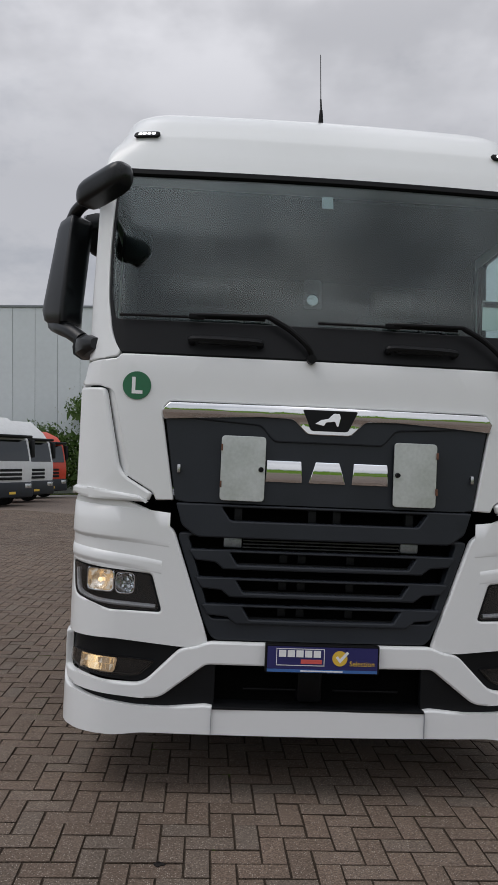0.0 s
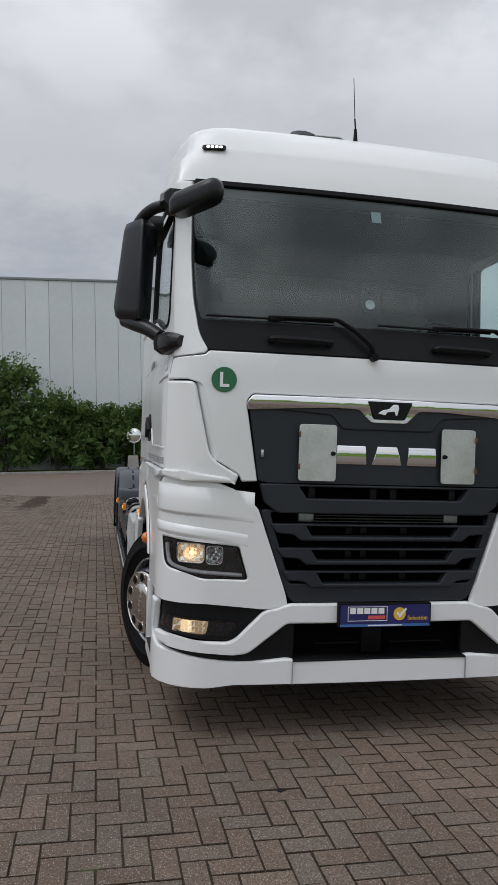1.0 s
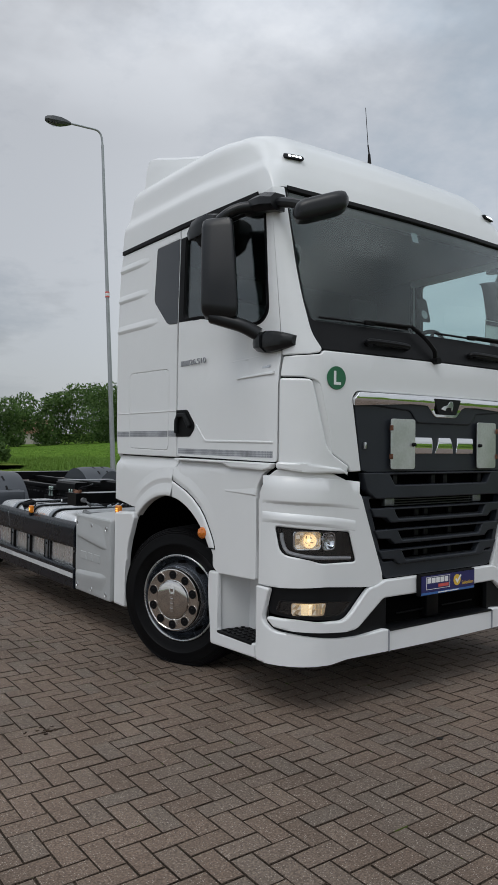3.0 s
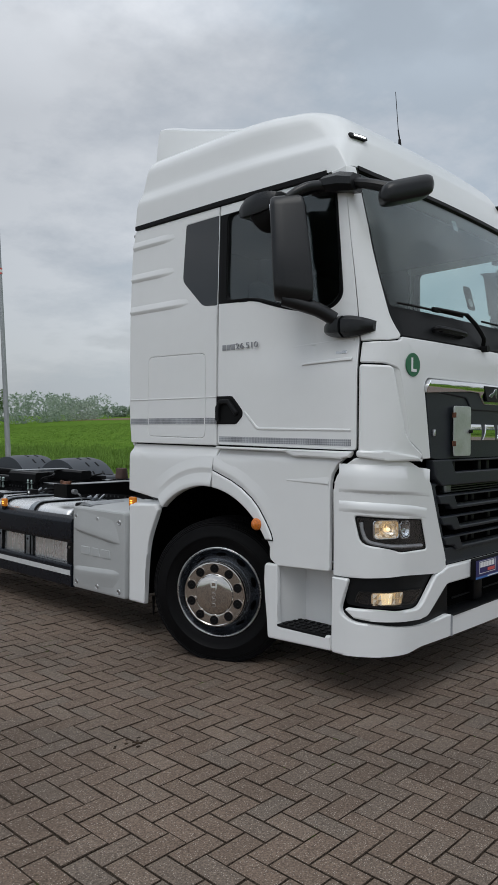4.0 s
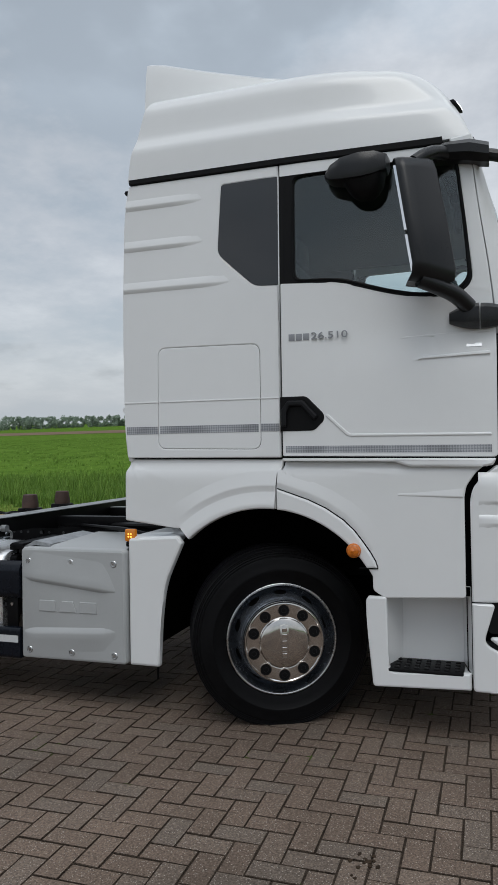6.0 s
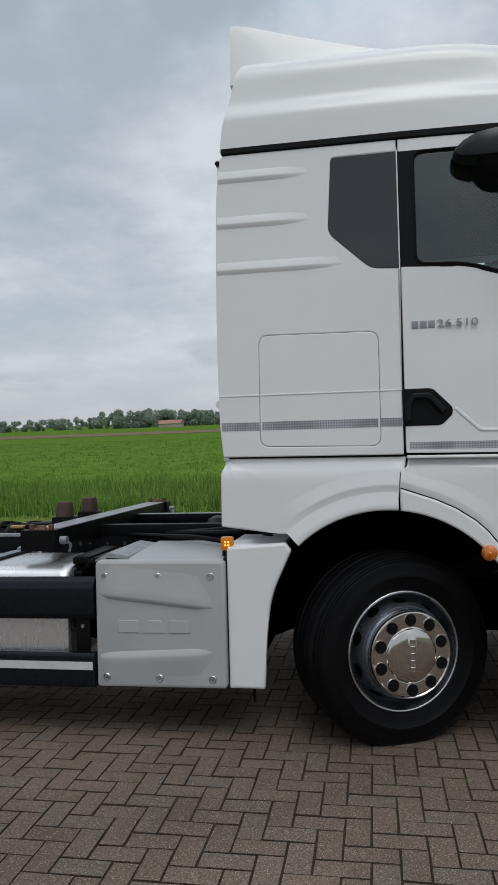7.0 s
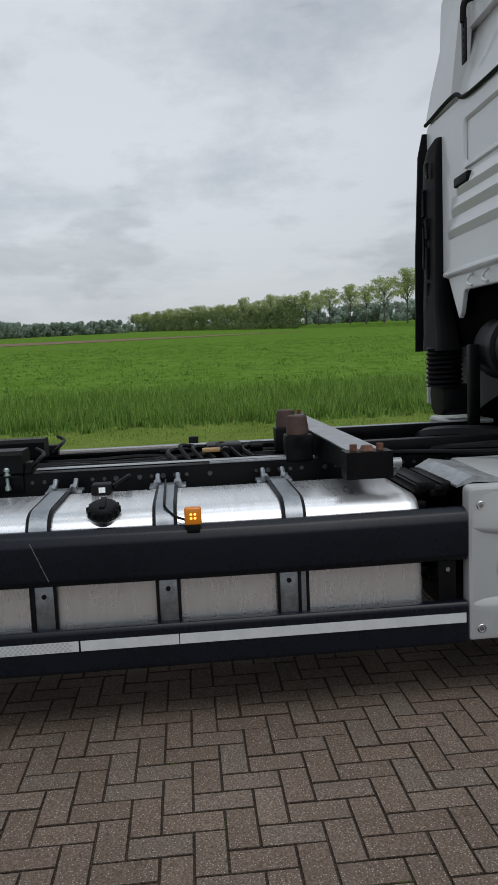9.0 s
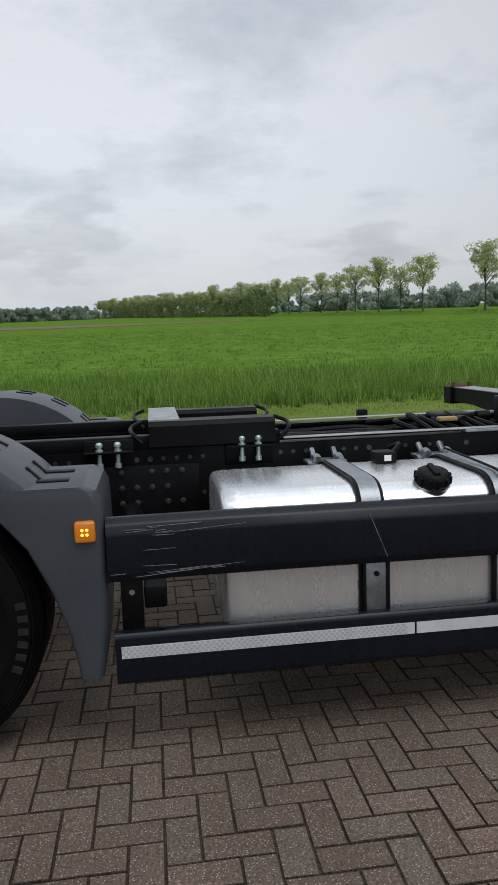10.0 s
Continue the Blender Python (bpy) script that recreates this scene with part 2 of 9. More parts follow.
def tank_material():
    """Rolled aluminium: dull streaks down the sides, soft gloss, faint water stains."""
    m, nt, b = node_material("rolled_aluminium_tank")
    n, l = nt.nodes, nt.links
    co = n.new("ShaderNodeTexCoord")
    mp = n.new("ShaderNodeMapping"); mp.inputs["Scale"].default_value = (3.0, 26.0, 1.2)
    l.new(co.outputs["Object"], mp.inputs["Vector"])
    streak = n.new("ShaderNodeTexNoise"); streak.inputs["Scale"].default_value = 1.0; streak.inputs["Detail"].default_value = 5
    l.new(mp.outputs[0], streak.inputs["Vector"])
    blot = n.new("ShaderNodeTexNoise"); blot.inputs["Scale"].default_value = 3.0; blot.inputs["Detail"].default_value = 5
    l.new(co.outputs["Object"], blot.inputs["Vector"])
    both = n.new("ShaderNodeMath"); both.operation = "MULTIPLY"
    l.new(streak.outputs["Fac"], both.inputs[0]); l.new(blot.outputs["Fac"], both.inputs[1])
    col = n.new("ShaderNodeValToRGB")
    col.color_ramp.elements[0].position, col.color_ramp.elements[0].color = 0.08, (0.70, 0.695, 0.68, 1)
    col.color_ramp.elements[1].position, col.color_ramp.elements[1].color = 0.30, (0.80, 0.81, 0.82, 1)
    l.new(both.outputs[0], col.inputs[0]); l.new(col.outputs[0], b.inputs["Base Color"])
    rg = n.new("ShaderNodeMapRange")
    rg.inputs["From Min"].default_value, rg.inputs["From Max"].default_value = 0.10, 0.35
    rg.inputs["To Min"].default_value, rg.inputs["To Max"].default_value = 0.34, 0.24
    l.new(both.outputs[0], rg.inputs[0]); l.new(rg.outputs[0], b.inputs["Roughness"])
    b.inputs["Metallic"].default_value = 0.8
    return m


WHITE = material("white_truck_paint", (0.75, 0.76, 0.76), 0.34, vary=0.012, scale=1.5, fine=9, coat=0.45, rough_vary=0.01)
BLACK = material("black_textured_plastic", (0.007, 0.0075, 0.0085), 0.46, vary=0.2, scale=4, fine=300, bump=0.06, bump_scale=900, spec=0.18)
SHELL = material("mirror_shell_plastic", (0.0085, 0.0092, 0.0105), 0.32, vary=0.12, scale=4, fine=200, spec=0.36)
ANTHRACITE = material("anthracite_plastic", (0.021, 0.0245, 0.0305), 0.42, vary=0.15, scale=3, fine=200, bump=0.08, bump_scale=700, spec=0.30)
MUD = material("grey_mudguard_plastic", (0.050, 0.056, 0.065), 0.42, vary=0.15, scale=3, fine=90, bump=0.05, spec=0.35)
# near-black that stands in for deep shade in gaps and under the cab
DARK = material("deep_shade_black", (0.003, 0.003, 0.003), 0.9, vary=0.3, spec=0.02)
RUBBER = material("tyre_rubber", (0.0036, 0.0036, 0.0041), 0.50, vary=0.3, scale=5, fine=40, bump=0.05, bump_scale=250, spec=0.11)
SEAL = material("rubber_seal", (0.006, 0.006, 0.0065), 0.5, vary=0.2, spec=0.12)
CHROME = material("chrome", (0.82, 0.83, 0.84), 0.05, metal=1, vary=0.03, rough_vary=0.03)
STEEL = material("bright_steel", (0.55, 0.56, 0.57), 0.28, metal=1, vary=0.12, scale=9, fine=120)
TANK = tank_material()
ZINC = material("galvanised_strap", (0.30, 0.32, 0.34), 0.42, metal=0.9, vary=0.25, scale=22, fine=120)
ALU_PLATE = material("aluminium_plate", (0.60, 0.62, 0.62), 0.38, metal=0.85, vary=0.12, scale=7, fine=60)
RIM = material("painted_steel_rim", (0.24, 0.26, 0.29), 0.22, metal=0.85, vary=0.12, scale=9, fine=60)
HUB = material("polished_hub_cover", (0.62, 0.60, 0.575), 0.09, metal=1, vary=0.06, scale=14, fine=70, rough_vary=0.03)
RAIL = material("anodised_dark_rail", (0.0058, 0.0078, 0.0125), 0.28, metal=0.0, vary=0.15, scale=2, fine=20, spec=0.24, rough_vary=0.04)
FRAME = material("black_chassis_paint", (0.004, 0.004, 0.0045), 0.42, vary=0.4, scale=6, fine=60, bump=0.04, bump_scale=150, spec=0.13)
BOLT = material("dull_bolt_head", (0.030, 0.031, 0.033), 0.35, vary=0.3, scale=30, fine=100, spec=0.5)
GREEN_ZINC = material("green_zinc_bolt", (0.36, 0.44, 0.41), 0.35, metal=0.5, vary=0.15, scale=40, fine=120)
TAPE_DARK = material("tape_facets", (0.40, 0.41, 0.42), 0.35, vary=0.1, scale=10, fine=150)
TYRE_PRINT = material("tyre_relief", (0.018, 0.018, 0.0195), 0.6, vary=0.3, spec=0.2)
FRAME_TOP = material("worn_grey_steel", (0.31, 0.32, 0.33), 0.45, metal=0.4, vary=0.35, scale=12, fine=80)
RUST = material("rusty_bolt", (0.13, 0.055, 0.030), 0.75, vary=0.5, scale=40, fine=200, bump=0.2)
BROWN_RUBBER = material("brown_rubber_buffer", (0.060, 0.034, 0.026), 0.7, vary=0.3, scale=18, fine=120)
BOXGREY = material("grey_battery_box_plastic", (0.40, 0.41, 0.41), 0.45, vary=0.05, scale=3, fine=200, bump=0.06, bump_scale=800)
TAPE = material("white_reflective_tape", (0.55, 0.56, 0.56), 0.35, vary=0.08, scale=10, fine=150)
STRIPE = material("grey_reflective_print", (0.27, 0.28, 0.30), 0.4, vary=0.12, scale=8, fine=400)
FACETED = faceted_material()
GREEN_SIGN = material("green_enamel", (0.015, 0.13, 0.055), 0.35, vary=0.05)
PLAIN_WHITE = material("white_print", (0.78, 0.78, 0.78), 0.45, vary=0.02)
BLUE_PRINT = material("dark_blue_print", (0.022, 0.022, 0.115), 0.35, vary=0.05)
LIGHTBLUE = material("light_blue_print", (0.05, 0.14, 0.38), 0.35, vary=0.05)
RED_PRINT = material("red_print", (0.62, 0.10, 0.09), 0.4, vary=0.05)
YELLOW_PRINT = material("yellow_print", (0.72, 0.47, 0.06), 0.4, vary=0.05)
TAN = material("tan_plastic", (0.40, 0.25, 0.10), 0.5, vary=0.1)
ORANGE_LENS = glowing("lit_orange_lens", (1.0, 0.30, 0.02), 0.10, (0.50, 0.16, 0.010))
ORANGE_DULL = material("unlit_orange_lens", (0.60, 0.16, 0.012), 0.12, vary=0.25, scale=60, coat=0.5)
GREY_TUBE = material("unlit_light_tube", (0.30, 0.30, 0.31), 0.25, vary=0.1)
# these glow by themselves in place of bulb light caught by the reflectors
LIT_BOWL = glowing("glowing_reflector", (1.0, 0.66, 0.34), 0.16, (0.78, 0.74, 0.66), 1.0)
LIT_FACET = glowing("glowing_facet", (1.0, 0.74, 0.42), 0.75, (0.78, 0.74, 0.66), 1.0)
ORANGE_LED = glowing("orange_led", (1.0, 0.50, 0.08), 1.6, (0.8, 0.3, 0.02))
BULB = glowing("warm_lamp", (1.0, 0.66, 0.32), 1.3, (0.8, 0.8, 0.8))
WHITE_LED = glowing("white_led", (0.95, 0.98, 1.0), 1.6, (0.8, 0.8, 0.8))
LENS = pane_material("clear_lamp_lens", (0.93, 0.94, 0.95))
SCREEN = pane_material("windscreen_glass", (0.84, 0.92, 0.91), 0.0, 1.46)
SIDE_GLASS = pane_material("door_glass", (0.88, 0.93, 0.935), 0.0, 1.6)
DARK_GLASS = material("blacked_out_glass", (0.010, 0.012, 0.014), 0.06, vary=0.1, spec=0.8, rough_vary=0.02)
MIRROR = material("mirror_glass", (0.80, 0.82, 0.83), 0.02, metal=1, vary=0.01, rough_vary=0.01)
HEADLINER = material("grey_cab_ceiling", (0.030, 0.033, 0.034), 0.9, vary=0.1)
INNER = material("dark_cab_lining", (0.022, 0.023, 0.025), 0.8, vary=0.2)
SEAT = material("dark_seat_fabric", (0.030, 0.031, 0.034), 0.85, vary=0.25, fine=300)
CARD = material("white_card", (0.75, 0.77, 0.75), 0.6, vary=0.04)


# ---- mesh helpers ----
def part(name, bm, mat, parent=None, label="", sharp=35, kind="", category=""):
    """Links a bmesh as one mesh object under a thing or a part."""
    bmesh.ops.remove_doubles(bm, verts=bm.verts, dist=0.00005)
    bmesh.ops.recalc_face_normals(bm, faces=bm.faces)
    limit = radians(sharp)
    for face in bm.faces:
        face.smooth = True
    for e in bm.edges:
        if e.smooth and (len(e.link_faces) != 2 or e.calc_face_angle(3.0) > limit):
            e.smooth = False
    me = bpy.data.meshes.new(name)
    bm.to_mesh(me)
    bm.free()
    me.materials.append(mat)
    ob = new(name, me)
    if parent:
        ob.parent = parent
    return tagged(ob, label, category, "", kind)


def pieces(name, bm, mat, parent=None, label="", sharp=35):
    """Each separate piece of a bmesh becomes a part of its own."""
    bmesh.ops.remove_doubles(bm, verts=bm.verts, dist=0.00005)
    left = set(bm.verts)
    while left:
        todo, island = [left.pop()], []
        while todo:
            v = todo.pop()
            island.append(v)
            for e in v.link_edges:
                o = e.other_vert(v)
                if o in left:
                    left.discard(o)
                    todo.append(o)
        one = bmesh.new()
        twin = {v: one.verts.new(v.co) for v in island}
        for face in {q for v in island for q in v.link_faces}:
            one.faces.new([twin[v] for v in face.verts])
        part(name, one, mat, parent, label, sharp)
    bm.free()


def shared(name, me, parent, m=None, label=""):
    ob = new(name, me)
    ob.parent = parent
    if m is not None:
        ob.matrix_basis = m
    return tagged(ob, label)


def box(bm, lo, hi, bevel=0.0, seg=2, m=None):
    lo, hi = Vector(lo), Vector(hi)
    made = bmesh.ops.create_cube(bm, size=1.0, matrix=Matrix.Translation((lo + hi) / 2) @ Matrix.Diagonal((*(hi - lo), 1)))
    verts = made["verts"]
    if bevel:
        edges = list({e for v in verts for e in v.link_edges})
        res = bmesh.ops.bevel(bm, geom=edges, offset=bevel, segments=seg, profile=0.5, affect="EDGES")
        verts = list({v for f in res["faces"] for v in f.verts} | {v for v in verts if v.is_valid})
    if m is not None:
        bmesh.ops.transform(bm, matrix=m, verts=verts)
    return verts


def rod(bm, a, b, r, r2=None, seg=14):
    a, b = Vector(a), Vector(b)
    d = b - a
    turn = d.to_track_quat("Z", "Y").to_matrix().to_4x4()
    bmesh.ops.create_cone(bm, cap_ends=True, segments=seg, radius1=r, radius2=r if r2 is None else r2, depth=d.length,
                          matrix=Matrix.Translation((a + b) / 2) @ turn)


def smooth_line(points, steps=6):
    """Catmull-Rom through the points."""
    p = [Vector(q) for q in points]
    p = [2 * p[0] - p[1], *p, 2 * p[-1] - p[-2]]
    out = []
    for i in range(1, len(p) - 2):
        for k in range(steps):
            t = k / steps
            out.append(0.5 * ((2 * p[i]) + (p[i + 1] - p[i - 1]) * t + (2 * p[i - 1] - 5 * p[i] + 4 * p[i + 1] - p[i + 2]) * t * t
                              + (3 * p[i] - p[i - 1] - 3 * p[i + 1] + p[i + 2]) * t ** 3))
    return out + [p[-2]]


def tube(bm, points, r, seg=10, smooth=True, radii=None):
    pts = smooth_line(points) if smooth else [Vector(q) for q in points]
    rings = []
    for i, q in enumerate(pts):
        d = (pts[min(i + 1, len(pts) - 1)] - pts[max(i - 1, 0)]).normalized()
        turn = d.to_track_quat("Z", "Y").to_matrix()
        rr = r if radii is None else radii(i / (len(pts) - 1))
        rings.append([bm.verts.new(q + turn @ Vector((rr * math.cos(k * math.tau / seg), rr * math.sin(k * math.tau / seg), 0))) for k in range(seg)])
    for a, b in zip(rings, rings[1:]):
        for k in range(seg):
            bm.faces.new((a[k], a[(k + 1) % seg], b[(k + 1) % seg], b[k]))
    bm.faces.new(rings[0][::-1])
    bm.faces.new(rings[-1])


def loft(bm, rings, closed=True, caps=True):
    rows = [[bm.verts.new(p) for p in ring] for ring in rings]
    n = len(rows[0])
    for a, b in zip(rows, rows[1:]):
        for k in range(n if closed else n - 1):
            bm.faces.new((a[k], a[(k + 1) % n], b[(k + 1) % n], b[k]))
    if caps and closed:
        bm.faces.new(rows[0][::-1])
        bm.faces.new(rows[-1])
    return rows


def lathe(bm, profile, m, seg=48):
    """Turns (radius, height) pairs about the local z axis, placed by m."""
    rows = []
    for r, z in profile:
        rows.append([bm.verts.new(m @ Vector((r * math.cos(k * math.tau / seg), r * math.sin(k * math.tau / seg), z))) for k in range(seg)])
    for a, b in zip(rows, rows[1:]):
        for k in range(seg):
            bm.faces.new((a[k], a[(k + 1) % seg], b[(k + 1) % seg], b[k]))
    return rows


def rounded(poly, r=0.02, seg=4):
    """Rounds the corners of a polygon; a corner given as (u, v, r) has its own radius."""
    out = []
    n = len(poly)
    for i in range(n):
        p = Vector(poly[i][:2])
        rad = poly[i][2] if len(poly[i]) > 2 else r
        a, b = Vector(poly[i - 1][:2]) - p, Vector(poly[(i + 1) % n][:2]) - p
        if rad <= 0 or a.length < 1e-6 or b.length < 1e-6:
            out.append(tuple(p)); continue
        d = min(rad, a.length * 0.45, b.length * 0.45)
        p0, p1 = p + a.normalized() * d, p + b.normalized() * d
        for k in range(seg + 1):
            t = k / seg
            q = p0 * (1 - t) ** 2 + p * 2 * t * (1 - t) + p1 * t * t
            out.append((q.x, q.y))
    return out


def circle(u, v, r, n=24, rv=None):
    return [(u + r * math.cos(k * math.tau / n), v + (rv or r) * math.sin(k * math.tau / n)) for k in range(n)]


def panel(outer, surface, thick=0.02, out=0.0, holes=(), step=0.0, bevel=0.004, bm=None):
    """A sheet with the outline given in a surface's own (u, v), laid on that surface, `out` proud of it and `thick` thick."""
    flat = bmesh.new()
    edges = []
    for loop in (outer, *holes):
        vs = [flat.verts.new((p[0], p[1], 0)) for p in loop]
        edges += [flat.edges.new((vs[i - 1], vs[i])) for i in range(len(vs))]
    bmesh.ops.triangle_fill(flat, use_beauty=True, use_dissolve=False, edges=edges)
    base = list(flat.faces)
    res = bmesh.ops.extrude_face_region(flat, geom=base)
    top = [v for v in res["geom"] if isinstance(v, bmesh.types.BMVert)]
    for v in top:
        v.co.z = thick
    if bevel:
        rim = [e for e in flat.edges if len(e.link_faces) == 2 and all(abs(v.co.z - thick) < 1e-7 for v in e.verts)
               and any(min(v.co.z for v in f.verts) < thick * 0.5 for f in e.link_faces)]
        bmesh.ops.bevel(flat, geom=rim, offset=min(bevel, thick * 0.8), segments=2, profile=0.5, affect="EDGES")
        for e in flat.edges:
            level = [all(abs(v.co.z - thick) < 1e-6 for v in q.verts) for q in e.link_faces]
            if len(level) == 2 and level[0] != level[1]:
                e.smooth = False
    if step:
        for axis in (0, 1):
            lo, hi = min(v.co[axis] for v in flat.verts), max(v.co[axis] for v in flat.verts)
            k = math.floor(lo / step) + 1
            while k * step < hi - 1e-4:
                no = Vector((0, 0, 0)); no[axis] = 1
                bmesh.ops.bisect_plane(flat, geom=[*flat.verts, *flat.edges, *flat.faces], dist=1e-6, plane_co=no * (k * step), plane_no=no)
                k += 1
    for v in flat.verts:
        v.co = surface(v.co.x, v.co.y, out - thick + v.co.z)
    if bm is None:
        return flat
    me = bpy.data.meshes.new("piece")
    flat.to_mesh(me); flat.free()
    bm.from_mesh(me)
    bpy.data.meshes.remove(me)
    return bm


def lettering(text, size, thick=0.002):
    """A bmesh of built-in font text in the xy plane, its middle at the origin."""
    cu = bpy.data.curves.new("lettering", "FONT")
    cu.body, cu.size, cu.extrude, cu.align_x, cu.align_y = text, size, thick, "CENTER", "CENTER"
    ob = bpy.data.objects.new("lettering", cu)
    me = ob.to_mesh()
    bm = bmesh.new()
    bm.from_mesh(me)
    ob.to_mesh_clear()
    bpy.data.objects.remove(ob)
    bpy.data.curves.remove(cu)
    return bm


def stuff(name, verts, faces, mats, label, category, index=None, smooth=False, parent=None, kind="stuff"):
    me = bpy.data.meshes.new(name)
    me.from_pydata(verts, [], faces)
    for m in mats:
        me.materials.append(m)
    if index is not None:
        me.polygons.foreach_set("material_index", index)
    if smooth:
        me.shade_smooth()
    ob = new(name, me)
    if parent:
        ob.parent = parent
    return tagged(ob, label, category, "", kind)


# ---- the truck: its own frame has x across, y backwards from the grille, z up ----
R_CORNER, X_FLAT, Y_FLAT = 0.285, 0.95, 0.05
S_CORNER = X_FLAT + R_CORNER * math.pi / 2


def ramp(z, *knots):
    """Straight lines through (z, value) knots."""
    if z <= knots[0][0]:
        return knots[0][1]
    for (a, va), (b, vb) in zip(knots, knots[1:]):
        if z <= b:
            return va + (vb - va) * (z - a) / (b - a)
    return knots[-1][1]


def bend(z, *knots):
    """As ramp, with the knots above the cab's gutter rounded off."""
    d = max(min(0.018, z - 3.2, 3.655 - z), 0.0)
    return sum(ramp(z + d * k / 2, *knots) for k in (-2, -1, 0, 1, 2)) / 5


def rake(z):
    return bend(z, (2.06, 0.0), (2.40, 0.07), (2.75, 0.165), (3.06, 0.265), (3.20, 0.305), (3.35, 0.355), (3.46, 0.42), (3.54, 0.50), (3.60, 0.60), (3.635, 0.72), (3.655, 0.90))


def narrowing(z):
    return bend(z, (0.30, 1.0), (2.40, 1.0), (3.06, 0.987), (3.20, 0.985), (3.255, 0.984), (3.33, 0.956), (3.50, 0.943), (3.56, 0.917), (3.60, 0.862), (3.635, 0.75), (3.655, 0.60))


def s_of_x(x):
    a = abs(x)
    s = a if a <= X_FLAT else X_FLAT + R_CORNER * math.asin(min((a - X_FLAT) / R_CORNER, 1))
    return math.copysign(s, x)


def s_of_y(y):
    return S_CORNER + y - Y_FLAT - R_CORNER if y >= Y_FLAT + R_CORNER else X_FLAT + R_CORNER * math.acos(1 - max(y - Y_FLAT, 0) / R_CORNER)


def taper(z, share):
    """Above the waist the cab's sides draw in towards the windscreen."""
    u = min(max((z - 1.94) / 0.14, 0), 1)
    return 0.030 * u * u * (3 - 2 * u) * share


def side_share(y):
    t = min(max((y - Y_FLAT - R_CORNER) / 1.0, 0), 1)
    return 1 - t * t * (3 - 2 * t)


def skin(s, z, w):
    """The cab's outer skin: s runs round from the middle of the front (0) to the sides, w is proud of it."""
    a = abs(s)
    if a <= X_FLAT:
        ax, y, nx, ny = a, 0.02 + 0.03 * (a / X_FLAT) ** 2, 0.063 * a / X_FLAT, -1.0
    elif a <= S_CORNER:
        t = (a - X_FLAT) / R_CORNER
        ax, y, nx, ny = X_FLAT + R_CORNER * math.sin(t), Y_FLAT + R_CORNER * (1 - math.cos(t)), math.sin(t), -math.cos(t)
    else:
        ax, y, nx, ny = X_FLAT + R_CORNER, Y_FLAT + R_CORNER + a - S_CORNER, 1.0, 0.0
    k = min(max((z - 3.08) / 0.40, 0), 1)
    y += rake(min(z, 3.2)) * (0.85 * k * (1 + ny) - ny) + max(rake(z) - rake(3.2), 0)
    ax = ax * narrowing(z) + nx * w - taper(z, nx ** 4 if a <= S_CORNER else side_share(y - max(rake(z) - rake(3.2), 0)))
    return Vector((math.copysign(ax, s), y + ny * w, z))


def side_plane(x0):
    return lambda y, z, w: Vector((x0 - w, y, z))


def rear_plane(y0):
    return lambda x, z, w: Vector((x, y0 + w, z))


def f(x, z, *r):
    return (s_of_x(x), z, *r)


def g(y, z, *r):
    return (-s_of_y(y), z, *r)


def mirrored(poly):
    return [(-p[0], *p[1:]) for p in poly][::-1]


truck = new("truck")
truck.matrix_world = LEAN
tagged(truck, "white long-haul tractor truck with bare chassis, parked on brick paving", "truck")

def crown(q):
    """The roof draws in and falls away towards its front corners."""
    if q.z <= 3.10:
        return q
    t = min(max((q.y - 0.30) / 0.95, 0), 1)
    u = min(max((q.z - 3.08) / 0.36, 0), 1)
    back_off = 1 - t * t * (3 - 2 * t)
    drop = 1 - 0.105 * back_off
    draw = 0.035 * u * back_off
    return Vector((q.x * (1 - draw), q.y, 3.20 + (q.z - 3.20) * drop if q.z > 3.20 else q.z))


def front_share(s):
    """1 over the windscreen, easing to 0 round the corners."""
    t = min(max((abs(s) - s_of_x(1.0)) / (s_of_y(0.46) - s_of_x(1.0)), 0), 1)
    return 1 - t * t * (3 - 2 * t)


# roof, one moulded shell with its fall to the windscreen
bm = bmesh.new()
rings = []
for z in (3.075, 3.10, 3.15, 3.20, 3.23, 3.245, 3.26, 3.275, 3.31, 3.322, 3.335, 3.35, 3.39, 3.43, 3.46, 3.49, 3.515, 3.54, 3.56, 3.58, 3.60, 3.615, 3.628, 3.64, 3.648, 3.655):
    back = ramp(z, (3.07, 2.252), (3.20, 2.236), (3.52, 2.160), (3.60, 2.11), (3.655, 1.95))
    ring = [skin(s, z + max(0, 3.108 + 0.5 * (z - 3.075) - z) * front_share(s), 0.0) for s in (-1.0 * S_CORNER, *[-S_CORNER + k * (2 * S_CORNER) / 56 for k in range(1, 56)], S_CORNER)]
    w = (X_FLAT + R_CORNER) * narrowing(z)
    left = [Vector((taper(z, side_share(y)) - w, y, z)) for y in (ring[0].y + (back - ring[0].y) * k / 12 for k in range(12, 0, -1))]
    right = [Vector((-q.x, q.y, z)) for q in reversed(left)]
    rings.append(left + ring + right)
rings.append([Vector((p.x * 0.75, 0.95 + (p.y - 0.95) * 0.75, 3.668)) for p in rings[-1]])
rings.append([Vector((p.x * 0.3, 1.3 + (p.y - 1.3) * 0.3, 3.672)) for p in rings[-2]])
rings = [[crown(q) for q in ring] for ring in rings]
loft(bm, rings)
roof = part("roof", bm, WHITE, truck, "smooth white moulded high roof", sharp=50)
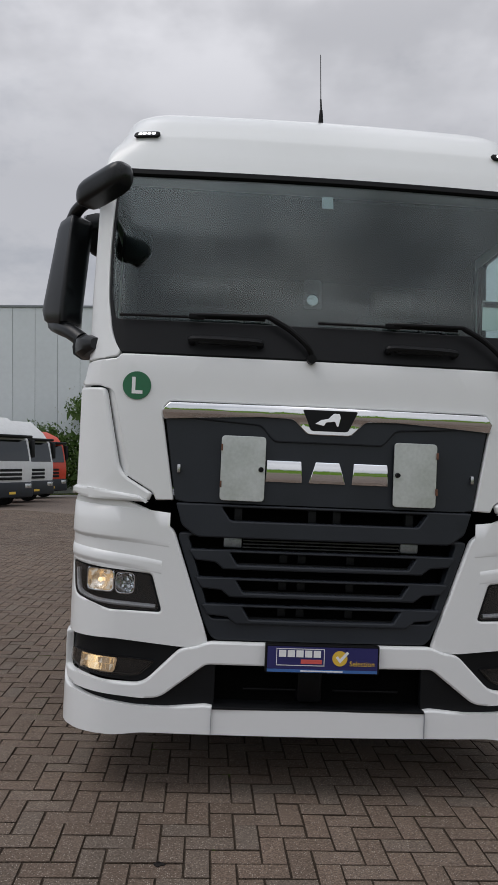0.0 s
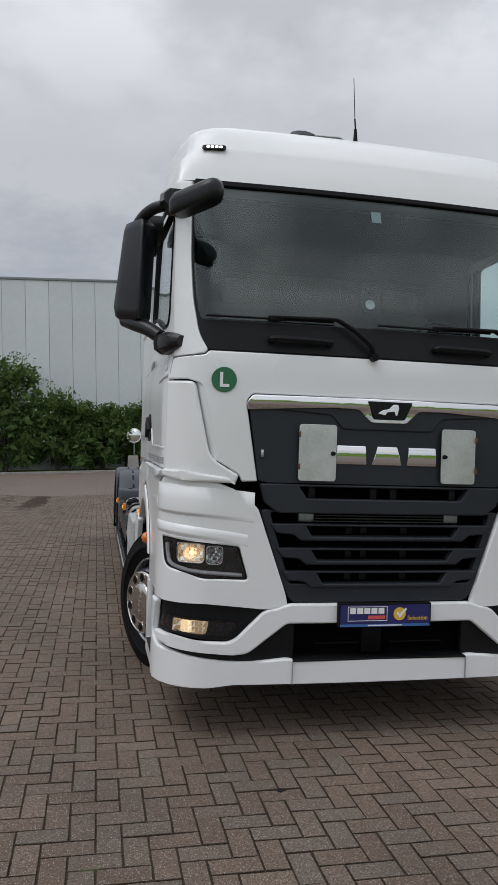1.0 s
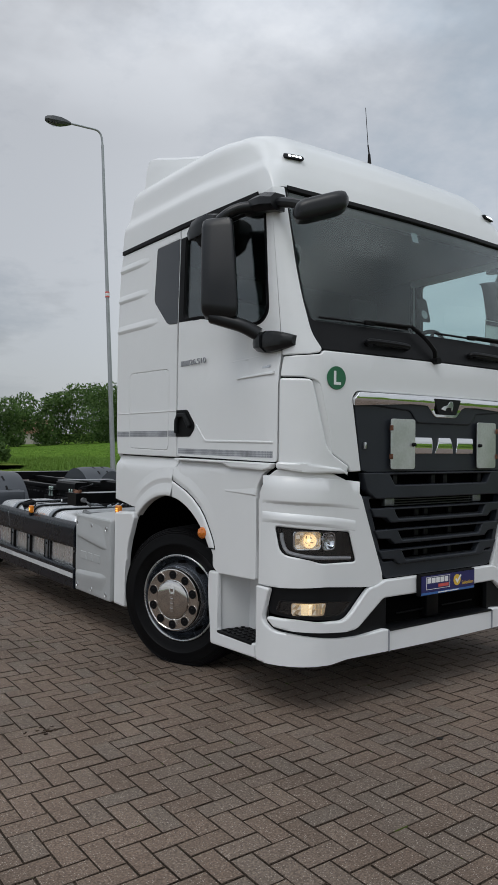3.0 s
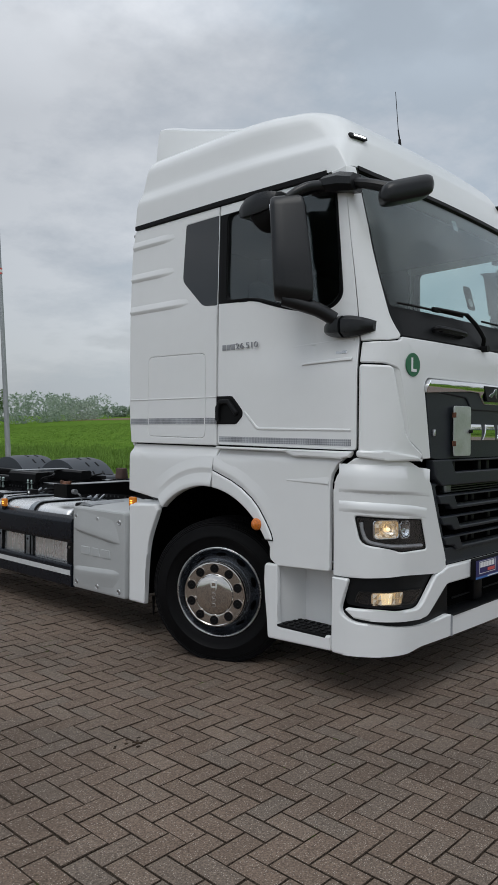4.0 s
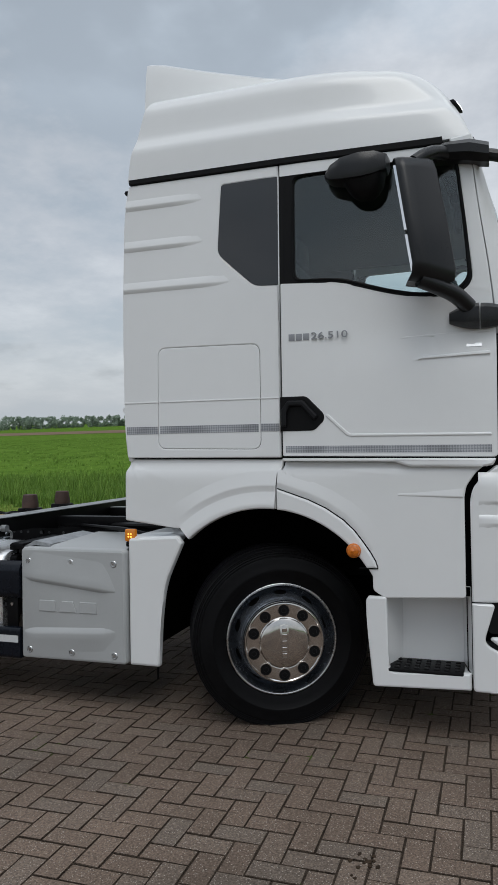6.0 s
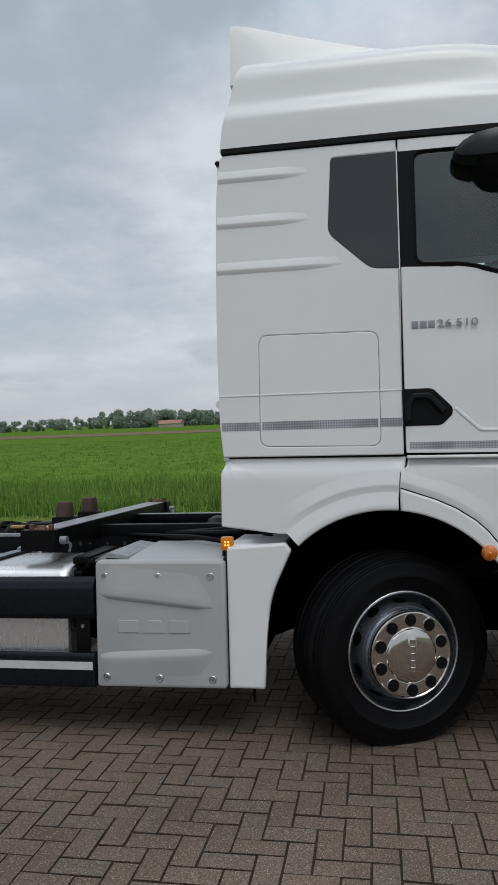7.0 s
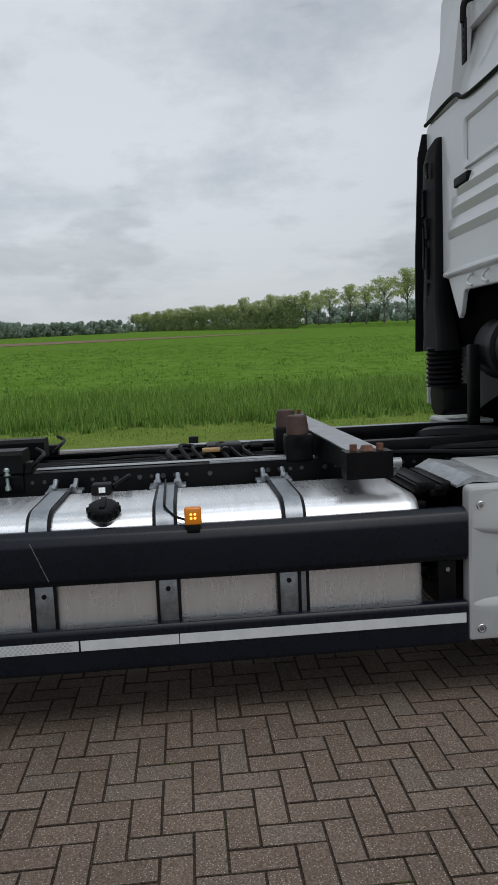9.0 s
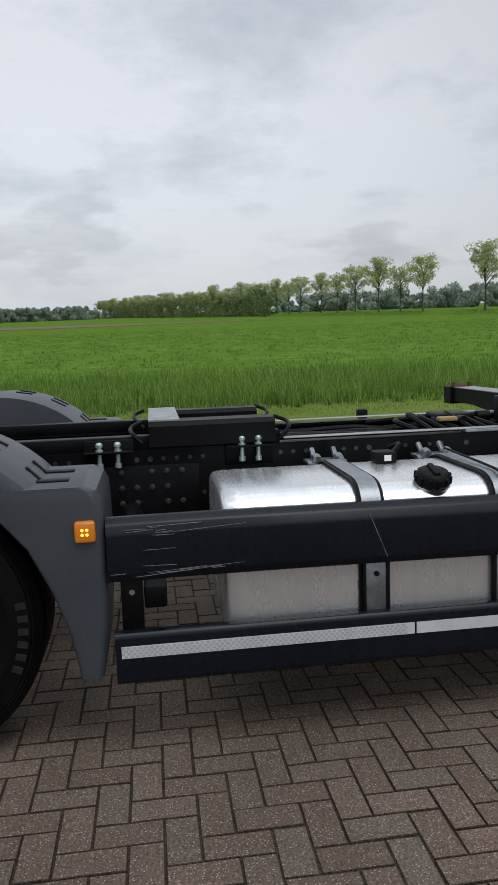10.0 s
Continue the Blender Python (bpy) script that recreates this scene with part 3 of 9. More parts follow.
# spoiler wedge at the back of the roof
bm = bmesh.new()
rings = []
for y, z, w in ((1.05, 3.60, 0.97), (1.5, 3.69, 1.0), (1.85, 3.785, 1.01), (2.12, 3.868, 1.015), (2.215, 3.888, 1.01)):
    low = 3.50
    rings.append([Vector(p) for p in ((-w - 0.05, y, low), (-w - 0.02, y, z - 0.10), (-w, y, z - 0.03), (-w + 0.05, y, z), (0, y, z + 0.012), (w - 0.05, y, z), (w, y, z - 0.03), (w + 0.02, y, z - 0.10), (w + 0.05, y, low))])
loft(bm, rings)
part("roof_spoiler", bm, WHITE, truck, sharp=40)
for sgn in (-1, 1):
    bm = panel(rounded([f(sgn * 1.115, 3.328), f(sgn * 0.975, 3.328), f(sgn * 0.975, 3.366), f(sgn * 1.115, 3.366)], 0.018), lambda s, z, w: crown(skin(s, z, w)), 0.05, 0.022, step=0.05)
    lamp = part("marker_lamp", bm, SEAL, truck, "slim white clearance lamp in a black housing")
    bm = bmesh.new()
    for k in range(4):
        panel(rounded([f(sgn * (1.087 - k * 0.024), 3.339), f(sgn * (1.069 - k * 0.024), 3.339), f(sgn * (1.069 - k * 0.024), 3.355), f(sgn * (1.087 - k * 0.024), 3.355)], 0.004, 2), lambda s, z, w: crown(skin(s, z, w)), 0.006, 0.026, bevel=0, bm=bm)
    pieces("led", bm, WHITE_LED, lamp)
bm = bmesh.new()
rod(bm, (0.0, 0.72, 3.60), (0.0, 0.725, 3.69), 0.016, 0.009)
rod(bm, (0.0, 0.725, 3.69), (-0.003, 0.735, 3.76), 0.0055, 0.005)
rod(bm, (-0.003, 0.735, 3.76), (-0.012, 0.755, 4.04), 0.0028, 0.0022, 8)
part("aerial", bm, SEAL, truck, "thin black whip aerial")
bm = bmesh.new()
box(bm, (-0.42, 0.95, 3.655), (-0.20, 1.15, 3.70), 0.02)
part("roof_hatch", bm, WHITE, truck)
# black gutter strip between roof and cab
for sgn in (-1, 1):
    bm = panel([(-sgn * -1 * s, z) for s, z in ((s_of_y(0.47), 3.055), (s_of_y(2.24), 3.055), (s_of_y(2.24), 3.085), (s_of_y(0.47), 3.092))], skin, 0.03, 0.010, step=0.4)
    part("roof_gutter", bm, SEAL, truck, "black rubber strip under the roof")

# windscreen and its surrounds
def pane_outline(d, foot, top):
    """Half of the windscreen's outline, d inside its rim, from foot to top."""
    low = [f(-1.030 + d, foot, 0.03), f(-1.068 + d, foot + 0.09, 0.05)] if foot < 2.2 else [f(-1.073 + d, foot, 0.03)]
    return [*low, f(-1.102 + d, 2.40, 0.08), f(-1.118 + d, 2.62, 0.1), f(-1.122 + d, 2.85, 0.1), f(-1.122 + d, top, 0.03)]


def whole(half):
    return half + mirrored(half)


bm = panel(rounded(whole(pane_outline(0.006, 2.27, 3.088)), 0.05), skin, 0.006, -0.004, step=0.10, bevel=0)
windscreen = part("windscreen", bm, SCREEN, truck, "large tinted windscreen", sharp=60)
bm = panel(rounded(whole(pane_outline(0.0, 2.106, 3.098)), 0.03), skin, 0.02, 0.0, holes=[rounded(whole(pane_outline(0.010, 2.275, 3.076)), 0.05)], step=0.10)
part("windscreen_surround", bm, BLACK, truck, "black cowl and frit round the windscreen", sharp=60)
bm = panel(rounded([f(-1.105, 3.080), f(1.105, 3.080), f(1.105, 3.112), f(-1.105, 3.112)], 0.01), skin, 0.02, 0.012, step=0.12)
part("windscreen_top_seal", bm, SEAL, truck)


def wiper(x):
    bm = bmesh.new()
    def p(dx, z, w=0.03):
        return skin(s_of_x(x + dx), z, w)
    tube(bm, [p(0.0, 2.13, 0.02), p(-0.03, 2.175, 0.045), p(-0.11, 2.245, 0.05), p(-0.21, 2.305, 0.045)], 0.014, 8)
    tube(bm, [p(-0.21, 2.305, 0.045), p(-0.56, 2.300, 0.04)], 0.011, 8, smooth=False)
    rod(bm, p(0.0, 2.105, 0.0), p(0.0, 2.105, 0.05), 0.022)
    ob = part("wiper", bm, SEAL, truck, "black windscreen wiper lying along the glass foot")
    bm = bmesh.new()
    tube(bm, [p(-0.23 - 0.070 * k, 2.292 - 0.0001 * k, 0.026) for k in range(11)], 0.007, 6, smooth=False)
    box(bm, p(-0.56, 2.294, 0.034) - Vector((0.04, 0.012, 0.014)), p(-0.56, 2.294, 0.034) + Vector((0.04, 0.012, 0.014)), 0.006)
    pieces("wiper_blade", bm, SEAL, ob)
    bm = bmesh.new()
    tube(bm, [p(-0.25, 2.165, 0.0), p(-0.26, 2.175, 0.035), p(-0.42, 2.18, 0.04), p(-0.57, 2.18, 0.035), p(-0.58, 2.168, 0.0)], 0.017, 8)
    box(bm, p(-0.42, 2.175, 0.03) - Vector((0.13, 0.014, 0.018)), p(-0.42, 2.175, 0.03) + Vector((0.13, 0.014, 0.018)), 0.008)
    part("grab_bar", bm, BLACK, truck, "black plastic grab bar on the cowl")


wiper(-0.10)
wiper(0.86)

# front lid and pillars
LID = [f(-0.6, 2.098, 0.02), f(-1.018, 2.100, 0.02), f(-1.034, 2.078, 0.02), f(-1.10, 2.070, 0.01), g(0.216, 2.064, 0.01), g(0.216, 1.948, 0.01), f(-1.12, 1.945, 0.02), f(-1.046, 1.918, 0.03), f(-0.962, 1.556, 0.03), f(-0.965, 1.512, 0.03), f(-0.835, 1.437, 0.02), f(-0.82, 1.398, 0.01),
       f(-0.735, 1.402, 0.005), f(-0.808, 1.838, 0.03), f(-0.775, 1.878, 0.02)]
lid_line = rounded(LID + mirrored(LID), 0.012)
part("front_lid", panel(lid_line, skin, 0.025, 0.006, step=0.08, bevel=0.007), WHITE, truck, sharp=50)
for sgn in (-1, 1):
    def lr(poly):
        return poly if sgn < 0 else mirrored(poly)
    bm = panel(lr(rounded([f(-1.022, 2.108, 0.02), *[(q[0] - 0.004, q[1], 0.05) for q in pane_outline(0.0, 2.106, 3.085)[1:-1]], f(-1.126, 3.096, 0.01), g(0.30, 3.090, 0.02), g(0.44, 3.078, 0.01), g(0.44, 3.062, 0.01), g(0.345, 2.995, 0.03), g(0.287, 2.89, 0.05), g(0.239, 2.54, 0.1), g(0.225, 2.27, 0.1), g(0.224, 2.072, 0.01), f(-1.10, 2.078, 0.01), f(-1.04, 2.087, 0.01)], 0.01)), skin, 0.03, 0.004, step=0.07, bevel=0.006)
    part("a_pillar", bm, WHITE, truck, sharp=50)
    # corner deflector with its grip groove and drip lip
    bm = panel(lr(rounded([f(-1.084, 1.932, 0.03), g(0.218, 1.938, 0.02), g(0.219, 1.425, 0.02), f(-1.12, 1.415, 0.02), f(-0.85, 1.395, 0.01), f(-0.838, 1.432, 0.01), f(-0.968, 1.508, 0.03), f(-1.0, 1.552, 0.03)], 0.02)), skin, 0.03, 0.018, step=0.06, bevel=0.012)
    flap = part("corner_deflector", bm, WHITE, truck, sharp=50)
    bm = panel(lr(rounded([g(0.228, 1.455, 0.02), f(-1.12, 1.447, 0.02), f(-0.90, 1.420, 0.01), f(-0.85, 1.388, 0.008), f(-1.12, 1.398, 0.01), g(0.228, 1.415, 0.02)], 0.01)), skin, 0.03, 0.030, step=0.06, bevel=0.012)
    part("drip_lip", bm, WHITE, flap)
    bm = bmesh.new()
    rings = []
    for k in range(9):
        t = k / 8
        x0, x1, z = -1.046 + 0.088 * t, -1.090 + 0.088 * t, 1.926 - 0.382 * t
        rings.append([skin(s_of_x(x) * (1 if sgn < 0 else -1), z, w) for x, w in ((x0 + 0.008, 0.0045), (x0 - 0.004, 0.003), (x1, -0.026))])
    rings.append([skin(s_of_x(x) * (1 if sgn < 0 else -1), 1.508, w) for x, w in ((-0.948, 0.0045), (-0.957, 0.003), (-0.978, -0.014))])
    loft(bm, rings, closed=False)
    part("groove", bm, WHITE, flap, sharp=60)

# round green sign
bm = panel(circle(-s_of_x(0.933), 1.945, 0.068, 40), skin, 0.006, 0.012, step=0.05, bevel=0.002)
sign = part("low_noise_sign", bm, GREEN_SIGN, truck, "round green plate with a white letter L")
bm = bmesh.new()
panel([f(-0.957, 1.985), f(-0.940, 1.985), f(-0.940, 1.921), f(-0.905, 1.921), f(-0.905, 1.905), f(-0.957, 1.905)], skin, 0.002, 0.0145, bevel=0, bm=bm)
part("letter", bm, PLAIN_WHITE, sign, "white letter L")

# grille: upper black face, chrome band, badge shape
bm = panel(rounded([f(-0.795, 1.835, 0.02), f(-0.728, 1.405, 0.01), f(-0.70, 1.398, 0.01), f(0.70, 1.398, 0.01), f(0.728, 1.405, 0.01), f(0.795, 1.835, 0.02), f(0.2, 1.835, 0.01), f(-0.2, 1.835, 0.01)], 0.01), skin, 0.03, 0.002, step=0.12, bevel=0.006)
grille = part("grille_panel", bm, ANTHRACITE, truck, "dark anthracite upper grille panel")
bm = panel(rounded([f(-0.73, 1.80, 0.01), f(-0.33, 1.775, 0.02), f(-0.265, 1.70, 0.02), f(0.265, 1.70, 0.02), f(0.33, 1.775, 0.02), f(0.73, 1.80, 0.01), f(0.73, 1.812), f(0.2, 1.82), f(-0.2, 1.82), f(-0.73, 1.812)], 0.008), skin, 0.014, 0.012, step=0.12, bevel=0.008)
part("raised_brow", bm, ANTHRACITE, grille)
def band_face(s, z, w):
    """The chrome band bulges: its upper half looks at the sky, its lower half at the ground."""
    return skin(s, z, w - 6.0 * min(max(z - 1.845, -0.045), 0.045) ** 2)


bm = panel(rounded([f(-0.798, 1.790, 0.01), f(-0.806, 1.832, 0.01), f(-0.772, 1.872, 0.015), f(-0.16, 1.874, 0.01), f(0.16, 1.874, 0.01), f(0.772, 1.872, 0.015), f(0.806, 1.832, 0.01), f(0.798, 1.790, 0.01), f(0.32, 1.818, 0.03), f(0.175, 1.812, 0.02), f(0.105, 1.742, 0.02), f(-0.105, 1.742, 0.02), f(-0.175, 1.812, 0.02), f(-0.32, 1.818, 0.03)], 0.01), band_face, 0.03, 0.030, step=0.014, bevel=0.004)
band = part("chrome_band", bm, CHROME, truck, "polished chrome band across the grille", sharp=60)
bm = panel(rounded([f(-0.135, 1.862), f(0.135, 1.862), f(0.088, 1.762), f(-0.088, 1.762)], 0.012), skin, 0.01, 0.033, bevel=0.003, step=0.1)
part("badge_field", bm, BLACK, band)
bm = panel(rounded([f(-0.075, 1.795), f(-0.045, 1.815), f(-0.01, 1.822), f(0.015, 1.848), f(0.045, 1.848), f(0.05, 1.825), f(0.04, 1.785), f(0.03, 1.785), f(0.022, 1.808), f(-0.02, 1.803), f(-0.03, 1.785)], 0.006), skin, 0.006, 0.038, bevel=0.002)
part("badge_shape", bm, CHROME, band, "small plain silver emblem")


def chrome_letters(surface, x0, width, z0, z1, out, mat, parent, name, thick=0.012, flip=1):
    """Three plain bright blocks in place of a maker's lettering."""
    step = width / 3
    for k in range(3):
        a = x0 + k * step * flip
        b = a + step * 0.86 * flip
        cut = (b - a) * (0.18 if k == 1 else 0.04)
        bm = panel(rounded([(a, z0), (b, z0), (b - cut, z1), (a + cut, z1)], 0.004, 2), surface, thick, out, bevel=min(0.004, thick * 0.5), step=0.013)
        part(name, bm, mat, parent)


def letter_face(s, z, w):
    """The grille skin, bulging gently as the bright blocks do."""
    return skin(s, z, w - 2.2 * (z - 1.566) ** 2)


chrome_letters(letter_face, -0.302, 0.63, 1.508, 1.612, 0.016, CHROME, grille, "chrome_block")
for sgn in (-1, 1):
    x0, x1 = (-0.515, -0.303) if sgn < 0 else (0.318, 0.530)
    bm = panel(rounded([(x0, 1.412), (x1, 1.412), (x1, 1.722), (x0, 1.722)], 0.02), skin, 0.006, 0.030, bevel=0.002, step=0.1)
    plate = part("hinged_plate", bm, ALU_PLATE, truck, "bare aluminium cover plate with rusty hinges")
    ex = x0 if sgn < 0 else x1
    for z in (1.49, 1.665):
        bm = bmesh.new()
        box(bm, (ex - 0.002, -0.014, z - 0.016), (ex + 0.006, 0.012, z + 0.016), 0.002)
        part("hinge", bm, RUST, plate, "small rusty hinge")
    bm = bmesh.new()
    kx = x1 - 0.02 if sgn < 0 else x0 + 0.02
    rod(bm, (kx, -0.006, 1.565), (kx, -0.026, 1.565), 0.013, 0.010)
    part("lock", bm, SEAL, plate)
    bm = bmesh.new()
    box(bm, (sgn * 0.715 - 0.008, 0.015, 1.535), (sgn * 0.715 + 0.008, 0.035, 1.575), 0.004)
    part("catch", bm, STEEL, grille)
# lower lip of the lid with its slot
bm = panel(rounded([f(-0.722, 1.392, 0.01), f(0.722, 1.392, 0.01), f(0.69, 1.285, 0.02), f(0.615, 1.232, 0.02), f(-0.615, 1.232, 0.02), f(-0.69, 1.285, 0.02)], 0.01), skin, 0.05, 0.012, holes=[rounded([f(-0.50, 1.378), f(0.50, 1.378), f(0.455, 1.315), f(-0.455, 1.315)], 0.01)], step=0.12, bevel=0.008)
lip = part("grille_lip", bm, ANTHRACITE, truck)
bm = bmesh.new()
for x in (-0.42, -0.06, 0.06, 0.42):
    box(bm, (x - 0.02, 0.05, 1.31), (x + 0.02, 0.09, 1.38), 0.004)
pieces("slot_rib", bm, BLACK, lip)

# near-black sheet in place of the shaded space behind the front; radiator and cooler
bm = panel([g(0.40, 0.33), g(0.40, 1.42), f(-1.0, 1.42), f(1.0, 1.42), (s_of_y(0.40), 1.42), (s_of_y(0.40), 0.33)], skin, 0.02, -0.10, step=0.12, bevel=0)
part("front_shade_sheet", bm, DARK, truck)
bm = bmesh.new()
for k in range(6):
    box(bm, (-0.39, 0.085, 1.165 + k * 0.016), (0.385, 0.115, 1.171 + k * 0.016))
pieces("cooler_fin", bm, BOLT, truck)
bm = bmesh.new()
for x in (-0.44, 0.43):
    box(bm, (x - 0.045, 0.075, 1.18), (x + 0.045, 0.115, 1.245), 0.008)
pieces("cooler_bracket", bm, ZINC, truck)
# lower grille with three slats
LOWER = [f(-0.712, 1.25, 0.03), f(-0.555, 0.80, 0.04), f(-0.52, 0.742, 0.04), f(0.52, 0.742, 0.04), f(0.555, 0.80, 0.04), f(0.712, 1.25, 0.03)]
bm = panel(rounded(LOWER, 0.02), skin, 0.05, -0.010, holes=[rounded([f(-0.655, 1.235), f(0.655, 1.235), f(0.535, 0.845), f(-0.535, 0.845)], 0.02)], step=0.10, bevel=0.008)
lower = part("lower_grille", bm, ANTHRACITE, truck, "dark anthracite lower grille with three broad slats")
for k, z in enumerate((1.174, 1.042, 0.916)):
    w = 0.652 - 0.034 * k
    bm = panel(rounded([f(-w, z), f(w, z), f(w - 0.035, z - 0.052), f(w - 0.13, z - 0.060), f(w - 0.17, z - 0.092), f(-w + 0.17, z - 0.092), f(-w + 0.13, z - 0.060), f(-w + 0.035, z - 0.052)], 0.006, 3), skin, 0.045, 0.006,
               holes=[rounded([f(-w + 0.20, z - 0.012), f(w - 0.20, z - 0.012), f(w - 0.235, z - 0.068), f(-w + 0.235, z - 0.068)], 0.006, 3)], step=0.14, bevel=0.008)
    slat = part("slat", bm, ANTHRACITE, lower)
    bm = bmesh.new()
    box(bm, (-w + 0.19, 0.045, z - 0.07), (w - 0.19, 0.06, z - 0.062))
    for j in (-0.19, -0.10, 0.14):
        box(bm, (j - 0.02, 0.075, z - 0.060), (j + 0.02, 0.095, z - 0.015), 0.003)
    part("slat_back", bm, BLACK, lower)
    # dark sheet behind each slat paints in the shade of its opening
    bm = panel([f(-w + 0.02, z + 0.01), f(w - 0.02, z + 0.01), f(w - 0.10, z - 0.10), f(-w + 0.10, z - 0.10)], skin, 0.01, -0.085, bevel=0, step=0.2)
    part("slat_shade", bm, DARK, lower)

# bumper
for sgn in (-1, 1):
    def lr(poly):
        return poly if sgn < 0 else mirrored(poly)
    LAMP_HOLE = rounded([g(0.238, 1.082, 0.02), f(-1.0, 1.066, 0.05), f(-0.822, 1.045, 0.015), f(-0.768, 0.868, 0.02), f(-1.02, 0.872, 0.06), f(-1.09, 0.895, 0.06), g(0.205, 0.925, 0.05)], 0.02)
    bm = panel(lr(rounded([g(0.37, 0.728, 0.005), g(0.37, 1.245, 0.02), g(0.355, 1.300, 0.02), g(0.305, 1.362, 0.02), g(0.235, 1.412, 0.02), f(-1.10, 1.412, 0.04), f(-0.97, 1.400, 0.04), f(-0.83, 1.345, 0.03), f(-0.722, 1.255, 0.02), f(-0.562, 0.80, 0.04), f(-0.545, 0.742, 0.005), f(-0.545, 0.712, 0.005), f(-0.672, 0.708, 0.03), f(-1.0, 0.738, 0.03), g(0.19, 0.732, 0.03)], 0.01)),
               skin, 0.03, 0.006, holes=[lr(LAMP_HOLE)], step=0.06, bevel=0.010)
    bumper = part("bumper_corner", bm, WHITE, truck, "white bumper corner round headlight", sharp=45)
    # an overhanging fold that dies out towards the grille, and a rounded brow over the lamp
    for z0, z1, depth, fade, up in ((1.226, 1.190, 0.013, -0.745, 0.15), (1.116, 1.062, 0.009, -0.775, 0.050)):
        bm = bmesh.new()
        rings = []
        ends = [-s_of_y(0.33), fade]
        for k in range(15):
            t = k / 14
            ss, zz = ends[0] + (ends[1] - ends[0]) * t, z0 + (z1 - z0) * t * t
            d = depth * min(1, (1 - t) / 0.5) ** 1.3 * min(1, t / 0.20 + 0.02)
            rings.append([skin(ss * (1 if sgn < 0 else -1), zz + dz, 0.0068 + w) for dz, w in ((up, -0.003), (up - 0.002, 0.0016 * (d / depth) ** 0.5), (up * 0.5, d * 0.72 + 0.0012 * (d / depth)), (0.010, d), (0.002, d * 0.95), (-0.006, d * 0.15), (-0.012, 0.0), (-0.016, -0.002))])
        loft(bm, rings)
        part("crease", bm, WHITE, bumper, sharp=60)
    # headlight: dark bowl, two reflectors, light tube, clear lens
    bm = panel(lr(LAMP_HOLE), skin, 0.02, -0.055, step=0.06, bevel=0)
    head = part("headlight", bm, BLACK, truck, "lit headlight behind a clear lens")
    wall = rounded([g(0.238, 1.082, 0.02), f(-1.0, 1.066, 0.05), f(-0.822, 1.045, 0.015), f(-0.768, 0.868, 0.02), f(-1.02, 0.872, 0.06), f(-1.09, 0.895, 0.06), g(0.205, 0.925, 0.05)], 0.02)
    bm = panel(lr(wall), skin, 0.06, 0.002, holes=[lr([((p[0] + 1.03) * 0.955 - 1.03, (p[1] - 0.972) * 0.93 + 0.972) for p in wall])], step=0.06, bevel=0.002)
    part("headlight_rim", bm, SEAL, head)
    for x, z, w, h, lit in ((-1.085, 1.003, 0.080, 0.057, True), (-0.952, 0.995, 0.049, 0.054, False)):
        o = rounded([f(x - w, z - h), f(x + w, z - h), f(x + w, z + h), f(x - w, z + h)], 0.03)
        i = rounded([f(x - w * 0.86, z - h * 0.84), f(x + w * 0.86, z - h * 0.84), f(x + w * 0.86, z + h * 0.84), f(x - w * 0.86, z + h * 0.84)], 0.026)
        bm = panel(lr(o), skin, 0.035, -0.022, holes=[lr(i)], step=0.05, bevel=0.006)
        bowl = part("reflector", bm, CHROME, head)
        bm = bmesh.new()
        c, n = skin(s_of_x(sgn * abs(x)), z, -0.05), (skin(s_of_x(sgn * abs(x)), z, 0.0) - skin(s_of_x(sgn * abs(x)), z, -0.05)).normalized()
        turn = n.to_track_quat("Z", "Y").to_matrix().to_4x4()
        lathe(bm, [(0.006, 0.004), (0.020, 0.006), (0.034, 0.016), (0.044, 0.030)], Matrix.Translation(c) @ turn, 20)
        part("bowl", bm, LIT_BOWL if lit else CHROME, head)
        part("reflector_back", panel(lr(i), skin, 0.004, -0.046, step=0.05, bevel=0), LIT_BOWL if lit else CHROME, head)
        # facets of the reflector, tilted to and fro
        bm = bmesh.new()
        for a in range(7):
            for b in range(5):
                fx, fz = x + w * (a - 3) * 0.235, z + h * (b - 2) * 0.32
                tip = 0.005 * (((a * 5 + b * 3) % 4) - 1.5)
                q = [skin(s_of_x(sgn * abs(fx + w * 0.11 * i0)), fz + h * 0.15 * j0, -0.040 + tip * i0 * (0.3 + 0.4 * ((a + b) % 2)) + tip * j0 * 0.5) for i0, j0 in ((-1, -1), (1, -1), (1, 1), (-1, 1))]
                if math.hypot((a - 3) * 0.235, (b - 2) * 0.32) > 0.33:
                    bm.faces.new([bm.verts.new(v) for v in (q if sgn < 0 else q[::-1])])
        pieces("facet", bm, LIT_BOWL if lit else CHROME, head)
        bm = bmesh.new()
        bmesh.ops.create_uvsphere(bm, u_segments=12, v_segments=8, radius=0.012 if lit else 0.010, matrix=Matrix.Translation(c + n * 0.022))
        part("lamp", bm, BULB if lit else STEEL, head)
    bm = bmesh.new()
    pts = [skin(s * (1 if sgn < 0 else -1), z, -0.012) for s, z in (g(0.205, 1.045), g(0.195, 0.985), g(0.165, 0.935), f(-1.10, 0.912), f(-1.02, 0.904), f(-0.96, 0.900), f(-0.90, 0.896), f(-0.80, 0.890))]
    tube(bm, pts, 0.0115, 8)
    part("light_tube", bm, GREY_TUBE, head, "grey light tube, not lit")
    bm = panel(lr(LAMP_HOLE), skin, 0.004, 0.001, step=0.06, bevel=0)
    part("lens", bm, LENS, head)
    # fog light in its black niche
    NICHE = [g(0.30, 0.752, 0.02), f(-1.0, 0.752, 0.03), f(-0.668, 0.714, 0.02), f(-0.835, 0.528, 0.04), f(-1.08, 0.548, 0.03), g(0.29, 0.572, 0.02)]
